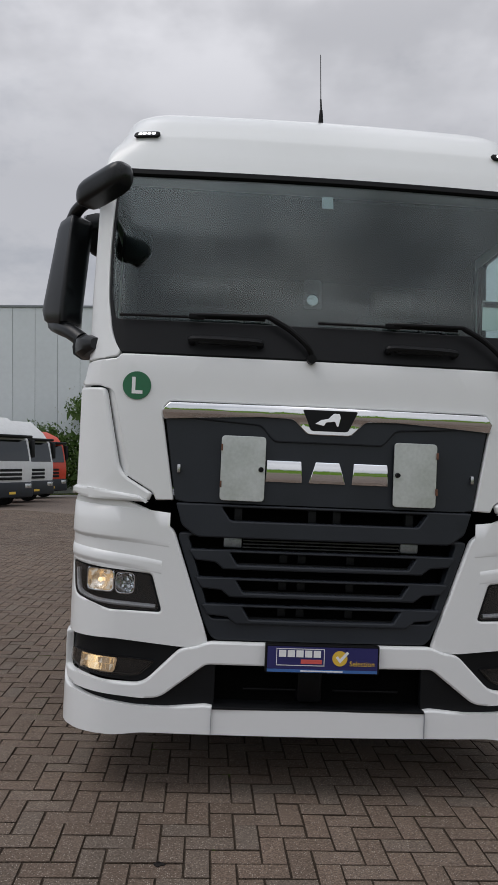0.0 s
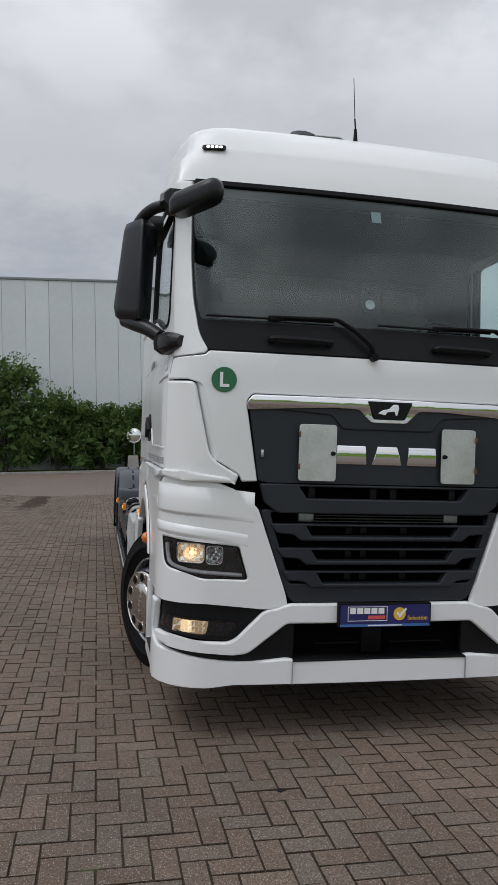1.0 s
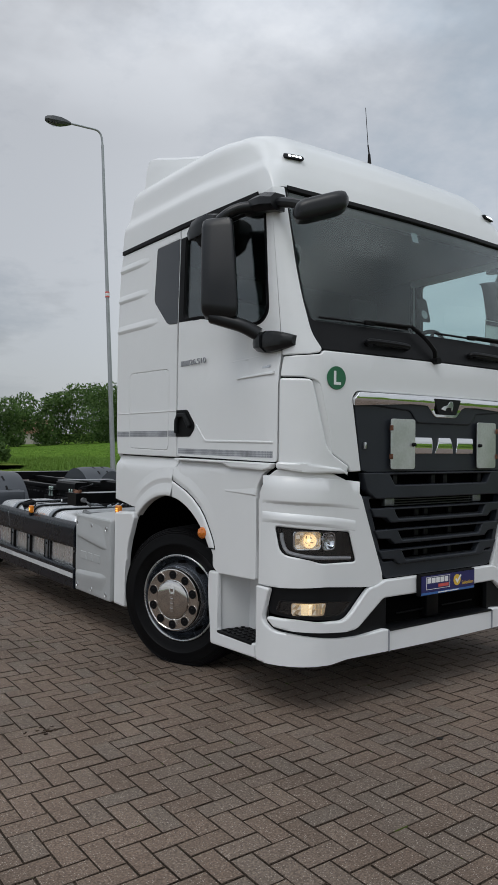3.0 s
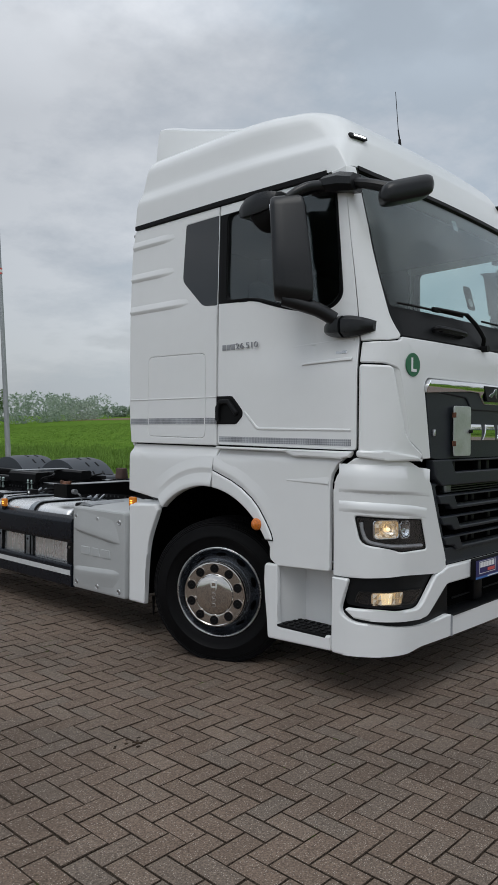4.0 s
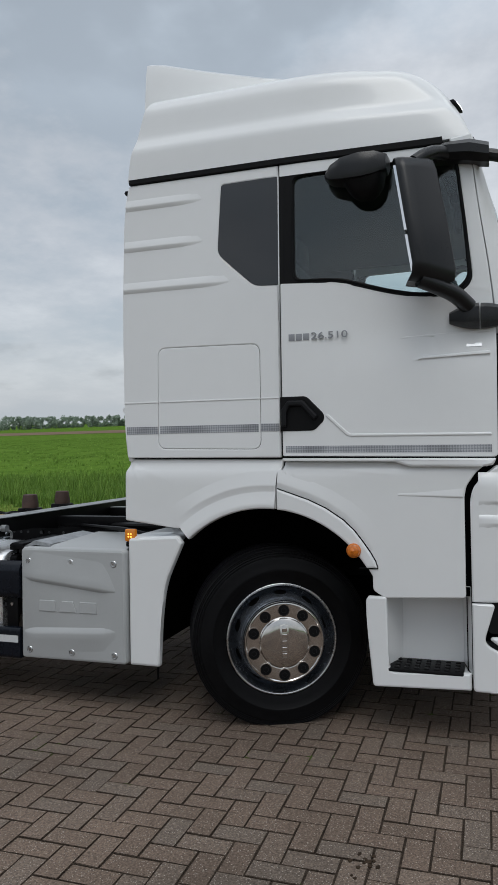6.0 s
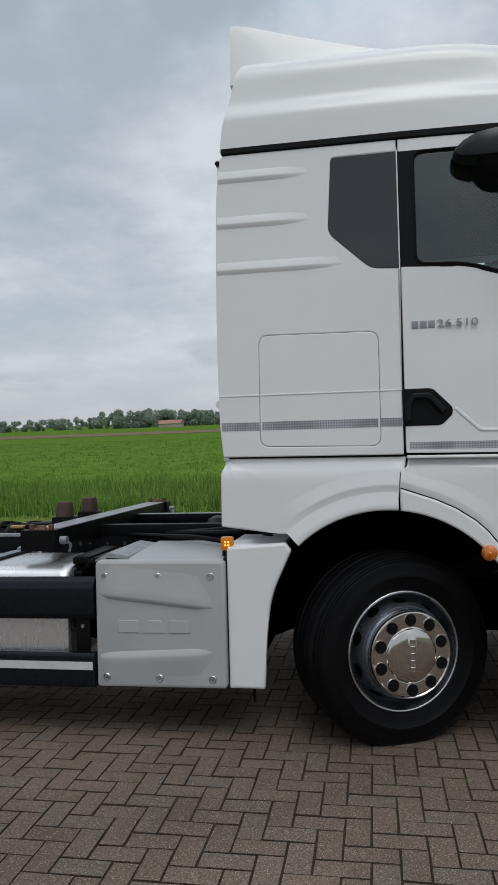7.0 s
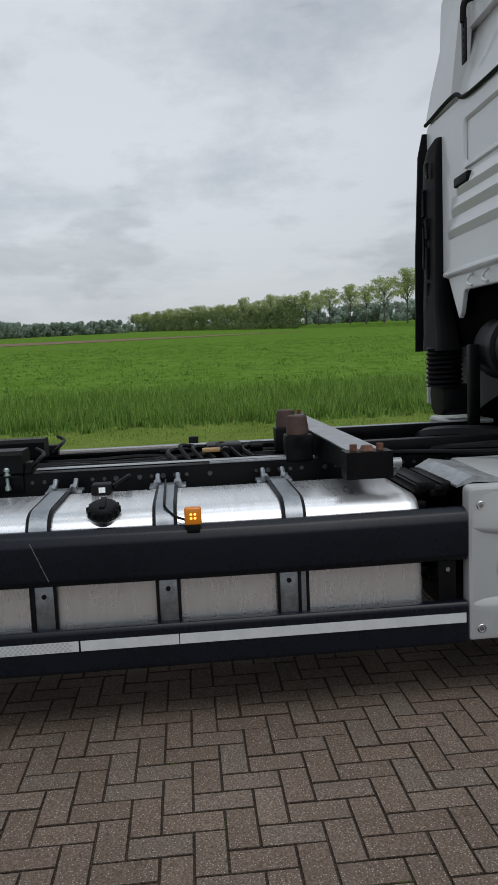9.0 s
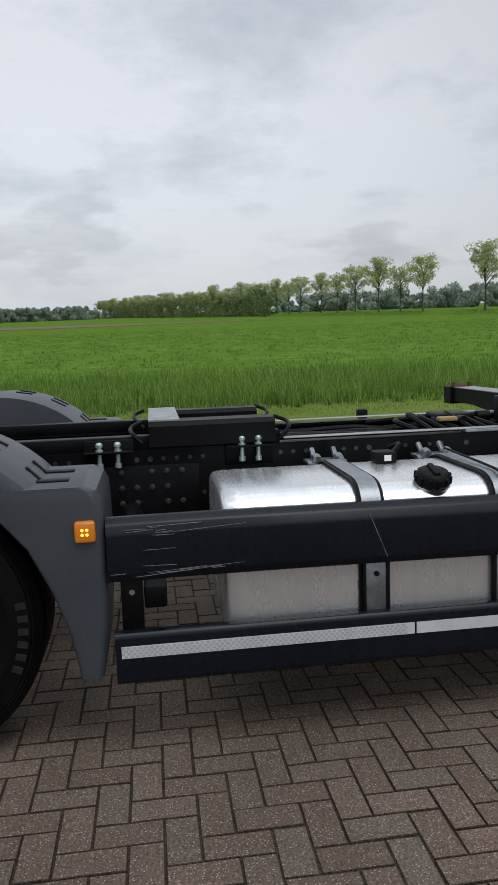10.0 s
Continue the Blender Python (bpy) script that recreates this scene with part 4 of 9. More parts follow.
    bm = panel(lr(rounded(NICHE, 0.02)), skin, 0.03, -0.022, step=0.06, bevel=0)
    niche = part("fog_light_niche", bm, BLACK, truck, "black recess with a lit fog light")
    o = rounded([g(0.215, 0.655, 0.02), f(-1.0, 0.650, 0.02), f(-0.79, 0.632, 0.01), f(-0.865, 0.560, 0.03), f(-1.05, 0.562, 0.02), g(0.235, 0.590, 0.02)], 0.01)
    part("fog_rim", panel(lr(o), skin, 0.02, -0.010, holes=[lr([((p[0] + 1.06) * 0.95 - 1.06, (p[1] - 0.605) * 0.84 + 0.605) for p in o])], step=0.06, bevel=0.003), SEAL, niche)
    part("fog_reflector", panel(lr(rounded([f(-1.168, 0.645), f(-0.97, 0.641), f(-0.985, 0.568), f(-1.168, 0.572)], 0.02)), skin, 0.004, -0.018, step=0.06, bevel=0), LIT_BOWL, niche)
    bm = bmesh.new()
    hot = bmesh.new()
    for a in range(9):
        fx, tip = 1.162 - a * 0.0195, 0.004 * ((a * 3) % 4 - 1.5)
        q = [skin(s_of_x(sgn * (fx + d)), zz, -0.012 + tip * (1 if d else -1) * k) for d, zz, k in ((0, 0.576, 1), (-0.018, 0.576, 1), (-0.018, 0.608, 0.2), (0, 0.608, 0.2))]
        r = [skin(s_of_x(sgn * (fx + d)), zz, -0.012 - tip * (1 if d else -1) * k) for d, zz, k in ((0, 0.610, 0.2), (-0.018, 0.610, 0.2), (-0.018, 0.638, 1), (0, 0.638, 1))]
        for v in (q, r):
            to = hot if a in (2, 3, 4) else bm
            to.faces.new([to.verts.new(c) for c in (v if sgn < 0 else v[::-1])])
    pieces("facet", bm, LIT_BOWL, niche)
    pieces("glowing_facet", hot, LIT_FACET, niche)
    part("fog_lens", panel(lr(o), skin, 0.003, -0.002, step=0.06, bevel=0), LENS, niche)
    # black wedge beside the air intake
    bm = panel(lr(rounded([g(0.34, 0.53), f(-1.10, 0.51), f(-0.86, 0.492), f(-0.74, 0.50), f(-0.548, 0.632), f(-0.50, 0.632), f(-0.50, 0.42), f(-0.72, 0.415), f(-0.87, 0.415), f(-1.12, 0.44), g(0.34, 0.47)], 0.005)), skin, 0.03, -0.012, step=0.06, bevel=0.004)
    part("intake_wedge", bm, BLACK, truck)
BAND = [g(0.275, 0.556, 0.01), f(-1.14, 0.552, 0.03), f(-1.04, 0.536, 0.03), f(-0.845, 0.528, 0.05), f(-0.672, 0.702, 0.03), f(-0.60, 0.712, 0.03), f(-0.535, 0.738, 0.02)]
BAND_LOW = [f(0.545, 0.630, 0.02), f(0.765, 0.462, 0.05), f(0.86, 0.464, 0.03), f(1.04, 0.480, 0.03), f(1.16, 0.490, 0.02), (s_of_y(0.235), 0.502, 0.01), (s_of_y(0.285), 0.545, 0.004)]
bm = panel(rounded(BAND + mirrored(BAND) + BAND_LOW[::-1] + mirrored(BAND_LOW)[::-1], 0.01), skin, 0.03, 0.016, step=0.07, bevel=0.010)
part("bumper_band", bm, WHITE, truck, sharp=45)
VAL = [g(0.37, 0.722, 0.004), g(0.262, 0.722, 0.02), g(0.318, 0.53, 0.04), g(0.245, 0.482, 0.05), f(-1.16, 0.470, 0.03), f(-1.03, 0.447, 0.03), f(-0.88, 0.427, 0.03), f(-0.735, 0.423, 0.03), f(-0.54, 0.442, 0.02), f(-0.50, 0.434, 0.01)]
VAL_LOW = [g(0.37, 0.286, 0.02), g(0.27, 0.288, 0.02), f(-1.12, 0.290, 0.04), f(-0.96, 0.290, 0.03), f(-0.84, 0.305, 0.03)]
bm = panel(rounded(VAL + mirrored(VAL) + mirrored(VAL_LOW)[::-1] + VAL_LOW[::-1], 0.01), skin, 0.035, 0.020, step=0.07, bevel=0.009)
valance = part("bumper_valance", bm, WHITE, truck, "white lower bumper valance", sharp=45)
bm = bmesh.new()
for x in (-0.512, 0.512):
    box(bm, (x - 0.0012, -0.0035, 0.305), (x + 0.0012, 0.02, 0.432))
pieces("valance_seam", bm, STRIPE, valance)
# intake floor, step pad and inner rods
bm = bmesh.new()
box(bm, (-0.51, 0.0, 0.425), (0.51, 0.16, 0.437), 0.003)
box(bm, (-0.51, 0.14, 0.43), (0.51, 0.17, 0.64))
part("intake_box", bm, BLACK, truck)
bm = bmesh.new()
rod(bm, (-0.36, 0.09, 0.50), (-0.05, 0.09, 0.50), 0.006)
rod(bm, (0.08, 0.09, 0.50), (0.40, 0.09, 0.50), 0.006)
box(bm, (-0.10, 0.06, 0.45), (0.02, 0.13, 0.63), 0.01)
part("tow_fitting", bm, FRAME, truck)

# dealer's plate holder on the bumper
bm = panel(rounded([f(-0.268, 0.612), f(0.276, 0.612), f(0.276, 0.748), f(-0.268, 0.748)], 0.008), skin, 0.03, 0.050, bevel=0.005, step=0.2)
holder = part("plate_holder", bm, SEAL, truck, "blue dealer plate in a black holder")
bm = panel([f(-0.258, 0.634), f(0.266, 0.634), f(0.266, 0.738), f(-0.258, 0.738)], skin, 0.002, 0.053, bevel=0, step=0.2)
part("plate_print", bm, BLUE_PRINT, holder)
bm = panel([f(-0.258, 0.619), f(0.266, 0.619), f(0.266, 0.633), f(-0.258, 0.633)], skin, 0.002, 0.053, bevel=0, step=0.2)
part("plate_foot", bm, LIGHTBLUE, holder)
bm = bmesh.new()
for k in range(5):
    panel([f(-0.204 + k * 0.041, 0.690), f(-0.204 + k * 0.041 + 0.034, 0.690), f(-0.204 + k * 0.041 + 0.034, 0.722), f(-0.204 + k * 0.041, 0.722)], skin, 0.001, 0.0545, bevel=0, bm=bm)
o = [f(-0.216, 0.650), f(0.012, 0.650), f(0.012, 0.730), f(-0.216, 0.730)]
panel(o, skin, 0.001, 0.0545, holes=[[f(-0.213, 0.653), f(0.009, 0.653), f(0.009, 0.727), f(-0.213, 0.727)]], bevel=0, bm=bm)
panel([f(-0.10, 0.623), f(0.10, 0.623), f(0.10, 0.629), f(-0.10, 0.629)], skin, 0.001, 0.0545, bevel=0, bm=bm)
pieces("white_bar", bm, PLAIN_WHITE, holder)
bm = panel([f(-0.10, 0.660), f(0.0, 0.660), f(0.0, 0.680), f(-0.10, 0.680)], skin, 0.001, 0.0545, bevel=0)
part("red_bar", bm, RED_PRINT, holder)
bm = panel(circle(0.085, 0.688, 0.036, 28), skin, 0.001, 0.0545, bevel=0)
part("yellow_disc", bm, YELLOW_PRINT, holder)
bm = panel([f(0.065, 0.692), f(0.075, 0.700), f(0.085, 0.686), f(0.118, 0.722), f(0.128, 0.714), f(0.086, 0.666)], skin, 0.001, 0.0555, bevel=0)
part("tick", bm, PLAIN_WHITE, holder)
bm = lettering("Selection", 0.033, 0.0006)
bmesh.ops.transform(bm, matrix=pose(0.192, -0.0350, 0.664, 90, 0, 0), verts=bm.verts)
part("lettering", bm, YELLOW_PRINT, holder, "yellow word Selection")

# ---- cab sides ----
WHEEL_Y, WHEEL_Z = 1.385, 0.495
ARCH_Y, ARCH_R, ARCH_Z = 1.44, 0.655, 0.53


def arc(cy, cz, r, a0, a1, n=14):
    return [(cy + r * math.cos(radians(a0 + (a1 - a0) * k / n)), cz + r * math.sin(radians(a0 + (a1 - a0) * k / n))) for k in range(n + 1)]


QUARTER = [(1.672, 2.988, 0.02), (1.345, 2.992, 0.0), (1.345, 2.397, 0.0), (1.485, 2.405, 0.04), (1.696, 2.600, 0.04)]
DOOR_WINDOW = [(1.338, 2.992, 0.0), (0.405, 2.995, 0.05), (0.362, 2.62, 0.10), (0.338, 2.33, 0.05), (0.41, 2.272, 0.06), (0.60, 2.272, 0.08), (0.76, 2.305, 0.10), (1.02, 2.385, 0.08), (1.338, 2.397, 0.0)]
DOOR_GLASS = [(1.255, 2.975, 0.05), (0.42, 2.985, 0.05), (0.38, 2.62, 0.10), (0.362, 2.36, 0.04), (0.43, 2.298, 0.05), (0.60, 2.298, 0.08), (0.76, 2.330, 0.10), (1.01, 2.412, 0.08), (1.255, 2.420, 0.05)]
DOOR_HOLE = [(1.318, 2.975, 0.0), *[(y, z - 0.01 if z > 2.9 else z + 0.008, r) for y, z, r in DOOR_WINDOW[1:-1]], (1.318, 2.415, 0.0)]
HATCH = [(1.463, 1.512, 0.05), (2.067, 1.524, 0.05), (2.062, 2.088, 0.05), (1.463, 2.080, 0.05)]


def grow(poly, d):
    """The outline moved outwards by d (inwards if negative), corner by corner."""
    c = Vector((sum(p[0] for p in poly) / len(poly), sum(p[1] for p in poly) / len(poly)))
    out = []
    for p in poly:
        v = Vector(p[:2]) - c
        out.append((p[0] + math.copysign(d, v.x), p[1] + math.copysign(d, v.y), *p[2:]))
    return out


for sgn in (-1, 1):
    def on(poly, r=0.01, seg=4):
        q = [(-s_of_y(p[0]), p[1]) for p in rounded(poly, r, seg)]
        return q if sgn < 0 else mirrored(q)
    # sleeper wall with quarter window and locker hatch
    bm = panel(on([(2.270, 1.468, 0.012), (1.348, 1.461, 0.005), (1.343, 3.052, 0.005), (2.250, 3.052, 0.03), (2.276, 2.84, 0.3), (2.288, 2.17, 0.4), (2.284, 1.67, 0.2)]), skin, 0.03, 0.0, holes=[on(grow(QUARTER, 0.0)), on(grow(HATCH, 0.005))], step=0.1, bevel=0.006)
    wall = part("sleeper_wall", bm, WHITE, truck)
    part("quarter_window", panel(on(QUARTER), skin, 0.006, 0.002, step=0.1, bevel=0.002), DARK_GLASS, wall, "blacked-out quarter window")
    # dark backing sheets stand in for the shade in the sill and hatch gaps
    part("sill_gap_shade", panel(on([(2.262, 1.425), (0.43, 1.405), (0.43, 1.48), (2.262, 1.50)]), skin, 0.008, -0.034, step=0.2, bevel=0), SEAL, wall)
    part("hatch_gap_shade", panel(on([(2.262, 1.48), (1.35, 1.48), (1.35, 3.0), (2.24, 3.0)]), skin, 0.008, -0.04, bevel=0), SEAL, wall)
    hatch = part("locker_hatch", panel(on(grow(HATCH, -0.004)), skin, 0.028, 0.0, step=0.1, bevel=0.003), WHITE, truck)
    # black ring added in the hatch groove so that it reads darker
    part("hatch_groove_ring", panel(on(grow(HATCH, 0.0048)), skin, 0.006, -0.005, holes=[on(grow(HATCH, -0.0038))], step=0.1, bevel=0), SEAL, hatch)
    for (y0, y1, z) in ((1.79, 2.262, 2.93), (1.79, 2.272, 2.69), (1.63, 2.278, 2.448)):
        bm = bmesh.new()
        rings = []
        for k in range(9):
            y = y0 + (y1 - y0) * k / 8
            grow_in = min(1.0, (y - y0) / 0.16 + 0.02)
            d = 0.011 * grow_in
            rings.append([skin(-s_of_y(y) * (1 if sgn < 0 else -1), zz, w) for zz, w in ((z + 0.045, -0.003), (z - 0.002, d), (z - 0.010, d), (z - 0.034, -0.003))])
        loft(bm, rings)
        part("side_rib", bm, WHITE, wall)
    for name, y0, y1, z0, z1, o, owner in (("crease_line", 1.47, 2.06, 1.781, 1.789, 0.0035, hatch), ("crease_line", 2.068, 2.280, 1.781, 1.789, 0.0035, wall), ("crease_line", 1.35, 1.46, 1.781, 1.789, 0.0035, wall)):
        part(name, panel(on([(y0, z0), (y1, z0), (y1, z1), (y0, z1)], 0), skin, 0.005, o, bevel=0.003), WHITE, owner)
    for y0, y1, owner in ((1.352, 1.458, wall), (1.47, 2.06, hatch), (2.072, 2.272, wall)):
        part("reflective_stripe", panel(on([(y0, 1.603), (y1, 1.605), (y1, 1.647), (y0, 1.645)], 0), skin, 0.002, 0.0015, bevel=0), FACETED, owner)
    # door
    bm = panel(on([(1.336, 1.468, 0.01), (0.232, 1.452, 0.02), (0.231, 2.12, 0.05), (0.232, 2.27, 0.1), (0.246, 2.54, 0.1), (0.294, 2.89, 0.05), (0.352, 2.995, 0.03), (0.425, 3.052, 0.01), (1.336, 3.052, 0.005)]), skin, 0.035, 0.0, holes=[on(DOOR_HOLE)], step=0.1, bevel=0.006)
    door = part("door", bm, WHITE, truck, "white cab door")
    part("window_frame", panel(on(DOOR_WINDOW), skin, 0.03, 0.001, holes=[on(DOOR_GLASS)], step=0.1, bevel=0.006), SEAL, door, "black window frame")
    part("window_rubber", panel(on(grow(DOOR_GLASS, 0.010)), skin, 0.012, 0.008, holes=[on(grow(DOOR_GLASS, -0.006))], step=0.1, bevel=0.004), SEAL, door)
    part("door_glass", panel(on(DOOR_GLASS), skin, 0.005, -0.012, bevel=0), SIDE_GLASS, door, "tinted door window")
    part("door_stripe", panel(on([(0.262, 1.476), (1.318, 1.486), (1.318, 1.522), (0.262, 1.514)], 0), skin, 0.002, 0.0015, step=0.1, bevel=0), FACETED, door, "grey reflective stripe")
    part("door_swage", panel(on([(0.262, 1.560, 0.01), (0.98, 1.566, 0.02), (1.10, 1.68, 0.02), (1.085, 1.69, 0.01), (0.97, 1.582, 0.02), (0.262, 1.574, 0.01)]), skin, 0.01, 0.005, step=0.1, bevel=0.005), WHITE, door)
    for z0, y1 in ((2.075, 0.72), (1.965, 0.62)):
        part("door_crease", panel(on([(0.262, z0), (y1, z0 - 0.012), (y1 - 0.04, z0 + 0.002), (0.262, z0 + 0.018)], 0.002), skin, 0.008, 0.004, step=0.1, bevel=0.004), WHITE, door)
    bm = panel(on([(1.346, 1.602, 0.005), (1.346, 1.788, 0.005), (1.20, 1.788, 0.02), (1.105, 1.690, 0.02), (1.105, 1.655, 0.02), (1.16, 1.602, 0.02)], 0.01), skin, 0.02, 0.006, bevel=0.006)
    handle = part("door_handle", bm, SEAL, door, "black door handle with a recess")
    part("door_grip", panel(on([(1.335, 1.715), (1.30, 1.765), (1.215, 1.765), (1.135, 1.68), (1.155, 1.655), (1.225, 1.735), (1.29, 1.735), (1.305, 1.70), (1.305, 1.625), (1.335, 1.625)], 0.008), skin, 0.022, 0.030, bevel=0.008), BLACK, door)
    # sill ledge under the door
    bm = panel(on([(1.335, 1.456, 0.008), (0.245, 1.446, 0.01), (0.26, 1.412, 0.01), (0.30, 1.405, 0.01), (0.66, 1.405, 0.02), (0.74, 1.432, 0.02), (1.335, 1.440, 0.008)]), skin, 0.04, 0.026, step=0.1, bevel=0.012)
    part("sill_ledge", bm, WHITE, truck)
    # fender: front and rear quarter with the wheel arch; both bend inwards to the sill
    def shoulder(s, z, w):
        t = min(max((z - 1.378) / 0.060, 0), 1)
        return skin(s, z, w - 0.026 * t * t * (3 - 2 * t))

    def arch_band(edge, profile, fade):
        bm = bmesh.new()
        rings = []
        for k, (y, z) in enumerate(edge):
            r = Vector((y - ARCH_Y, z - ARCH_Z)).normalized()
            rings.append([shoulder(-s_of_y(y + r.x * d) * (1 if sgn < 0 else -1), z + r.y * d, 0.0046 + (w - 0.0046) * (fade(k / (len(edge) - 1)) if d > 0 else 1)) for d, w in profile])
        loft(bm, rings, closed=False)
        return bm

    bm = panel(on([(1.328, 1.438, 0.005), (0.272, 1.428, 0.01), (0.340, 1.376, 0.02), (0.388, 1.305, 0.02), (0.398, 1.250, 0.02), (0.398, 0.745, 0.02), (0.80, 0.728, 0.01), (0.862, 0.765, 0.02), *[(*p, 0) for p in arc(ARCH_Y, ARCH_Z, ARCH_R, 152, 96.0, 12)], (1.374, 1.28, 0.02), (1.372, 1.345, 0.03), (1.334, 1.405, 0.03)]), shoulder, 0.03, 0.004, step=0.045, bevel=0.007)
    fender = part("front_fender", bm, WHITE, truck, "white fender in front of the wheel")
    LIP = [(1.372, 1.291), (1.20, 1.232), (1.105, 1.188), (1.012, 1.127), (0.955, 1.073), (0.911, 1.016), (0.872, 0.960), (0.847, 0.917), (0.836, 0.884)]
    bm = panel(on([*[(*p, 0) for p in LIP], *[(*p, 0) for p in arc(ARCH_Y, ARCH_Z, ARCH_R - 0.002, 147.5, 96.1, 14)]], 0), skin, 0.03, 0.020, step=0.1, bevel=0.010)
    part("arch_lip", bm, WHITE, fender)
    bm = panel(on([*[(y - 0.004, z + 0.005, 0) for y, z in LIP], (0.832, 0.876, 0), (0.93, 0.874, 0), (0.93, 0.881, 0), *[(y + 0.003, z - 0.003, 0) for y, z in LIP[::-1]]], 0), skin, 0.02, 0.0075, step=0.1, bevel=0)
    part("lip_joint", bm, SEAL, fender)
    bm = arch_band([(y, z + 0.006) for y, z in LIP[:7]], [(0.105, 0.0030), (0.085, 0.0050), (0.040, 0.0105), (0.034, 0.0112), (0.028, 0.0104), (0.004, 0.0052), (0.0, 0.0030)], lambda t: 1 - t)
    part("arch_fold", bm, WHITE, fender, sharp=70)
    bm = bmesh.new()
    rings = []
    for k in range(9):
        y, z, d = 0.405 + 0.32 * k / 8, 1.252 + 0.010 * k / 8, 0.005 * (1 - k / 8)
        rings.append([skin(-s_of_y(y) * (1 if sgn < 0 else -1), z + dz, 0.0045 + w) for dz, w in ((0.05 * (1 - k / 9), -0.0015), (0.006, d), (0.0, d), (-0.005, 0.0), (-0.006, -0.0015))])
    loft(bm, rings)
    part("fender_crease", bm, WHITE, fender, sharp=60)
    bm = panel(on([(1.336, 1.450, 0.005), (2.262, 1.460, 0.01), (2.265, 1.425, 0.01), (2.285, 1.385, 0.02), (2.288, 1.108, 0.01), (2.0, 1.072, 0.01), *[(*p, 0) for p in arc(ARCH_Y, ARCH_Z, ARCH_R, 53.5, 95.3, 12)], (1.382, 1.28, 0.02), (1.380, 1.345, 0.03), (1.341, 1.405, 0.03)]), shoulder, 0.03, 0.004, step=0.045, bevel=0.008)
    rear_f = part("rear_fender", bm, WHITE, truck, "white fender behind the wheel")
    bm = arch_band(arc(ARCH_Y, ARCH_Z, ARCH_R + 0.088, 47, 94.7, 24), [(0.115, 0.0030), (0.095, 0.0050), (0.044, 0.0125), (0.038, 0.0134), (0.031, 0.0122), (0.005, 0.0052), (0.0, 0.0055), (-0.055, 0.018), (-0.080, 0.020), (-0.0865, 0.017), (-0.090, 0.010), (-0.090, -0.030)], lambda t: min(1, t / 0.35))
    part("arch_lip", bm, WHITE, rear_f, sharp=70)
    # skirt behind the wheel
    bm = panel(on([(1.925, 0.985, 0.01), (1.955, 1.025, 0.01), (2.262, 1.005, 0.02), (2.262, 0.277, 0.01), (2.078, 0.277, 0.01), (2.062, 0.55, 0.2), (2.035, 0.75, 0.1)]), skin, 0.04, 0.024, step=0.1, bevel=0.014)
    part("wheel_skirt", bm, WHITE, truck, "white skirt behind the front wheel")
    bm = bmesh.new()
    sx = -1 if sgn < 0 else 1
    box(bm, (sx * 1.235 if sx < 0 else 0.75, 1.97, 0.985), (-0.75 if sx < 0 else 1.235, 2.262, 1.015), 0.01)
    part("skirt_top", bm, WHITE, truck)
    # entry step
    bm = panel(on([(0.378, 0.372, 0.005), (0.780, 0.353, 0.03), (0.786, 0.42, 0.03), (0.792, 0.735, 0.01), (0.885, 0.735, 0.005), (0.900, 0.715, 0.02), (0.893, 0.58, 0.1), (0.868, 0.270, 0.02), (0.378, 0.288, 0.01)]), skin, 0.03, 0.012, step=0.1, bevel=0.010)
    step_ob = part("entry_step", bm, WHITE, truck, "white entry step with a black tread")
    bm = bmesh.new()
    xo, xi = sx * 1.222, sx * 1.03
    for quad in (((xo, 0.374, 0.80), (xo, 0.374, 0.36), (xi, 0.42, 0.37), (xi, 0.42, 0.80)), ((xo, 0.812, 0.80), (xo, 0.812, 0.36), (xi, 0.735, 0.37), (xi, 0.735, 0.80)),
                 ((xi, 0.42, 0.80), (xi, 0.735, 0.80), (xi, 0.735, 0.37), (xi, 0.42, 0.37)), ((xo, 0.374, 0.80), (xo, 0.83, 0.80), (xi, 0.76, 0.80), (xi, 0.42, 0.80)),
                 ((xo, 0.374, 0.352), (xo, 0.83, 0.352), (xi, 0.76, 0.36), (xi, 0.42, 0.36))):
        bm.faces.new([bm.verts.new(p) for p in quad])
    part("step_well", bm, WHITE, step_ob)
    bm = bmesh.new()
    lo_x, hi_x = min(sx * 1.248, sx * 1.04), max(sx * 1.248, sx * 1.04)
    box(bm, (lo_x, 0.415, 0.355), (hi_x, 0.79, 0.372), 0.005)
    for a in range(7):
        for b in range(4):
            box(bm, (lo_x + 0.02 + b * 0.048, 0.435 + a * 0.05, 0.370), (lo_x + 0.045 + b * 0.048, 0.46 + a * 0.05, 0.379), 0.003, 1)
    part("step_tread", bm, SEAL, step_ob, "black studded step tread")
    # inner wheel house, near-black in place of the shade inside it
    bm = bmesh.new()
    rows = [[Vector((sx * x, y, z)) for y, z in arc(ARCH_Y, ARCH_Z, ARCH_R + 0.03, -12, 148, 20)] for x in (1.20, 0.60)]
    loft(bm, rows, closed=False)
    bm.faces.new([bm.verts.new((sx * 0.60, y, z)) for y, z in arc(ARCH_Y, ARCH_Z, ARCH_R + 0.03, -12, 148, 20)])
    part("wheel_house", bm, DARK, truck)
    # side repeater
    bm = bmesh.new()
    c = skin(-s_of_y(0.955) * (1 if sgn < 0 else -1), 0.972, 0.02)
    lathe(bm, [(0.001, 0.030), (0.018, 0.029), (0.030, 0.022), (0.034, 0.010), (0.038, 0.008), (0.038, -0.005)], Matrix.Translation(c) @ (Matrix.Rotation(radians(-90 if sgn < 0 else 90), 4, "Y")), 24)
    lamp = part("side_repeater", bm, ORANGE_DULL, truck, "round orange side repeater")
    bm = bmesh.new()
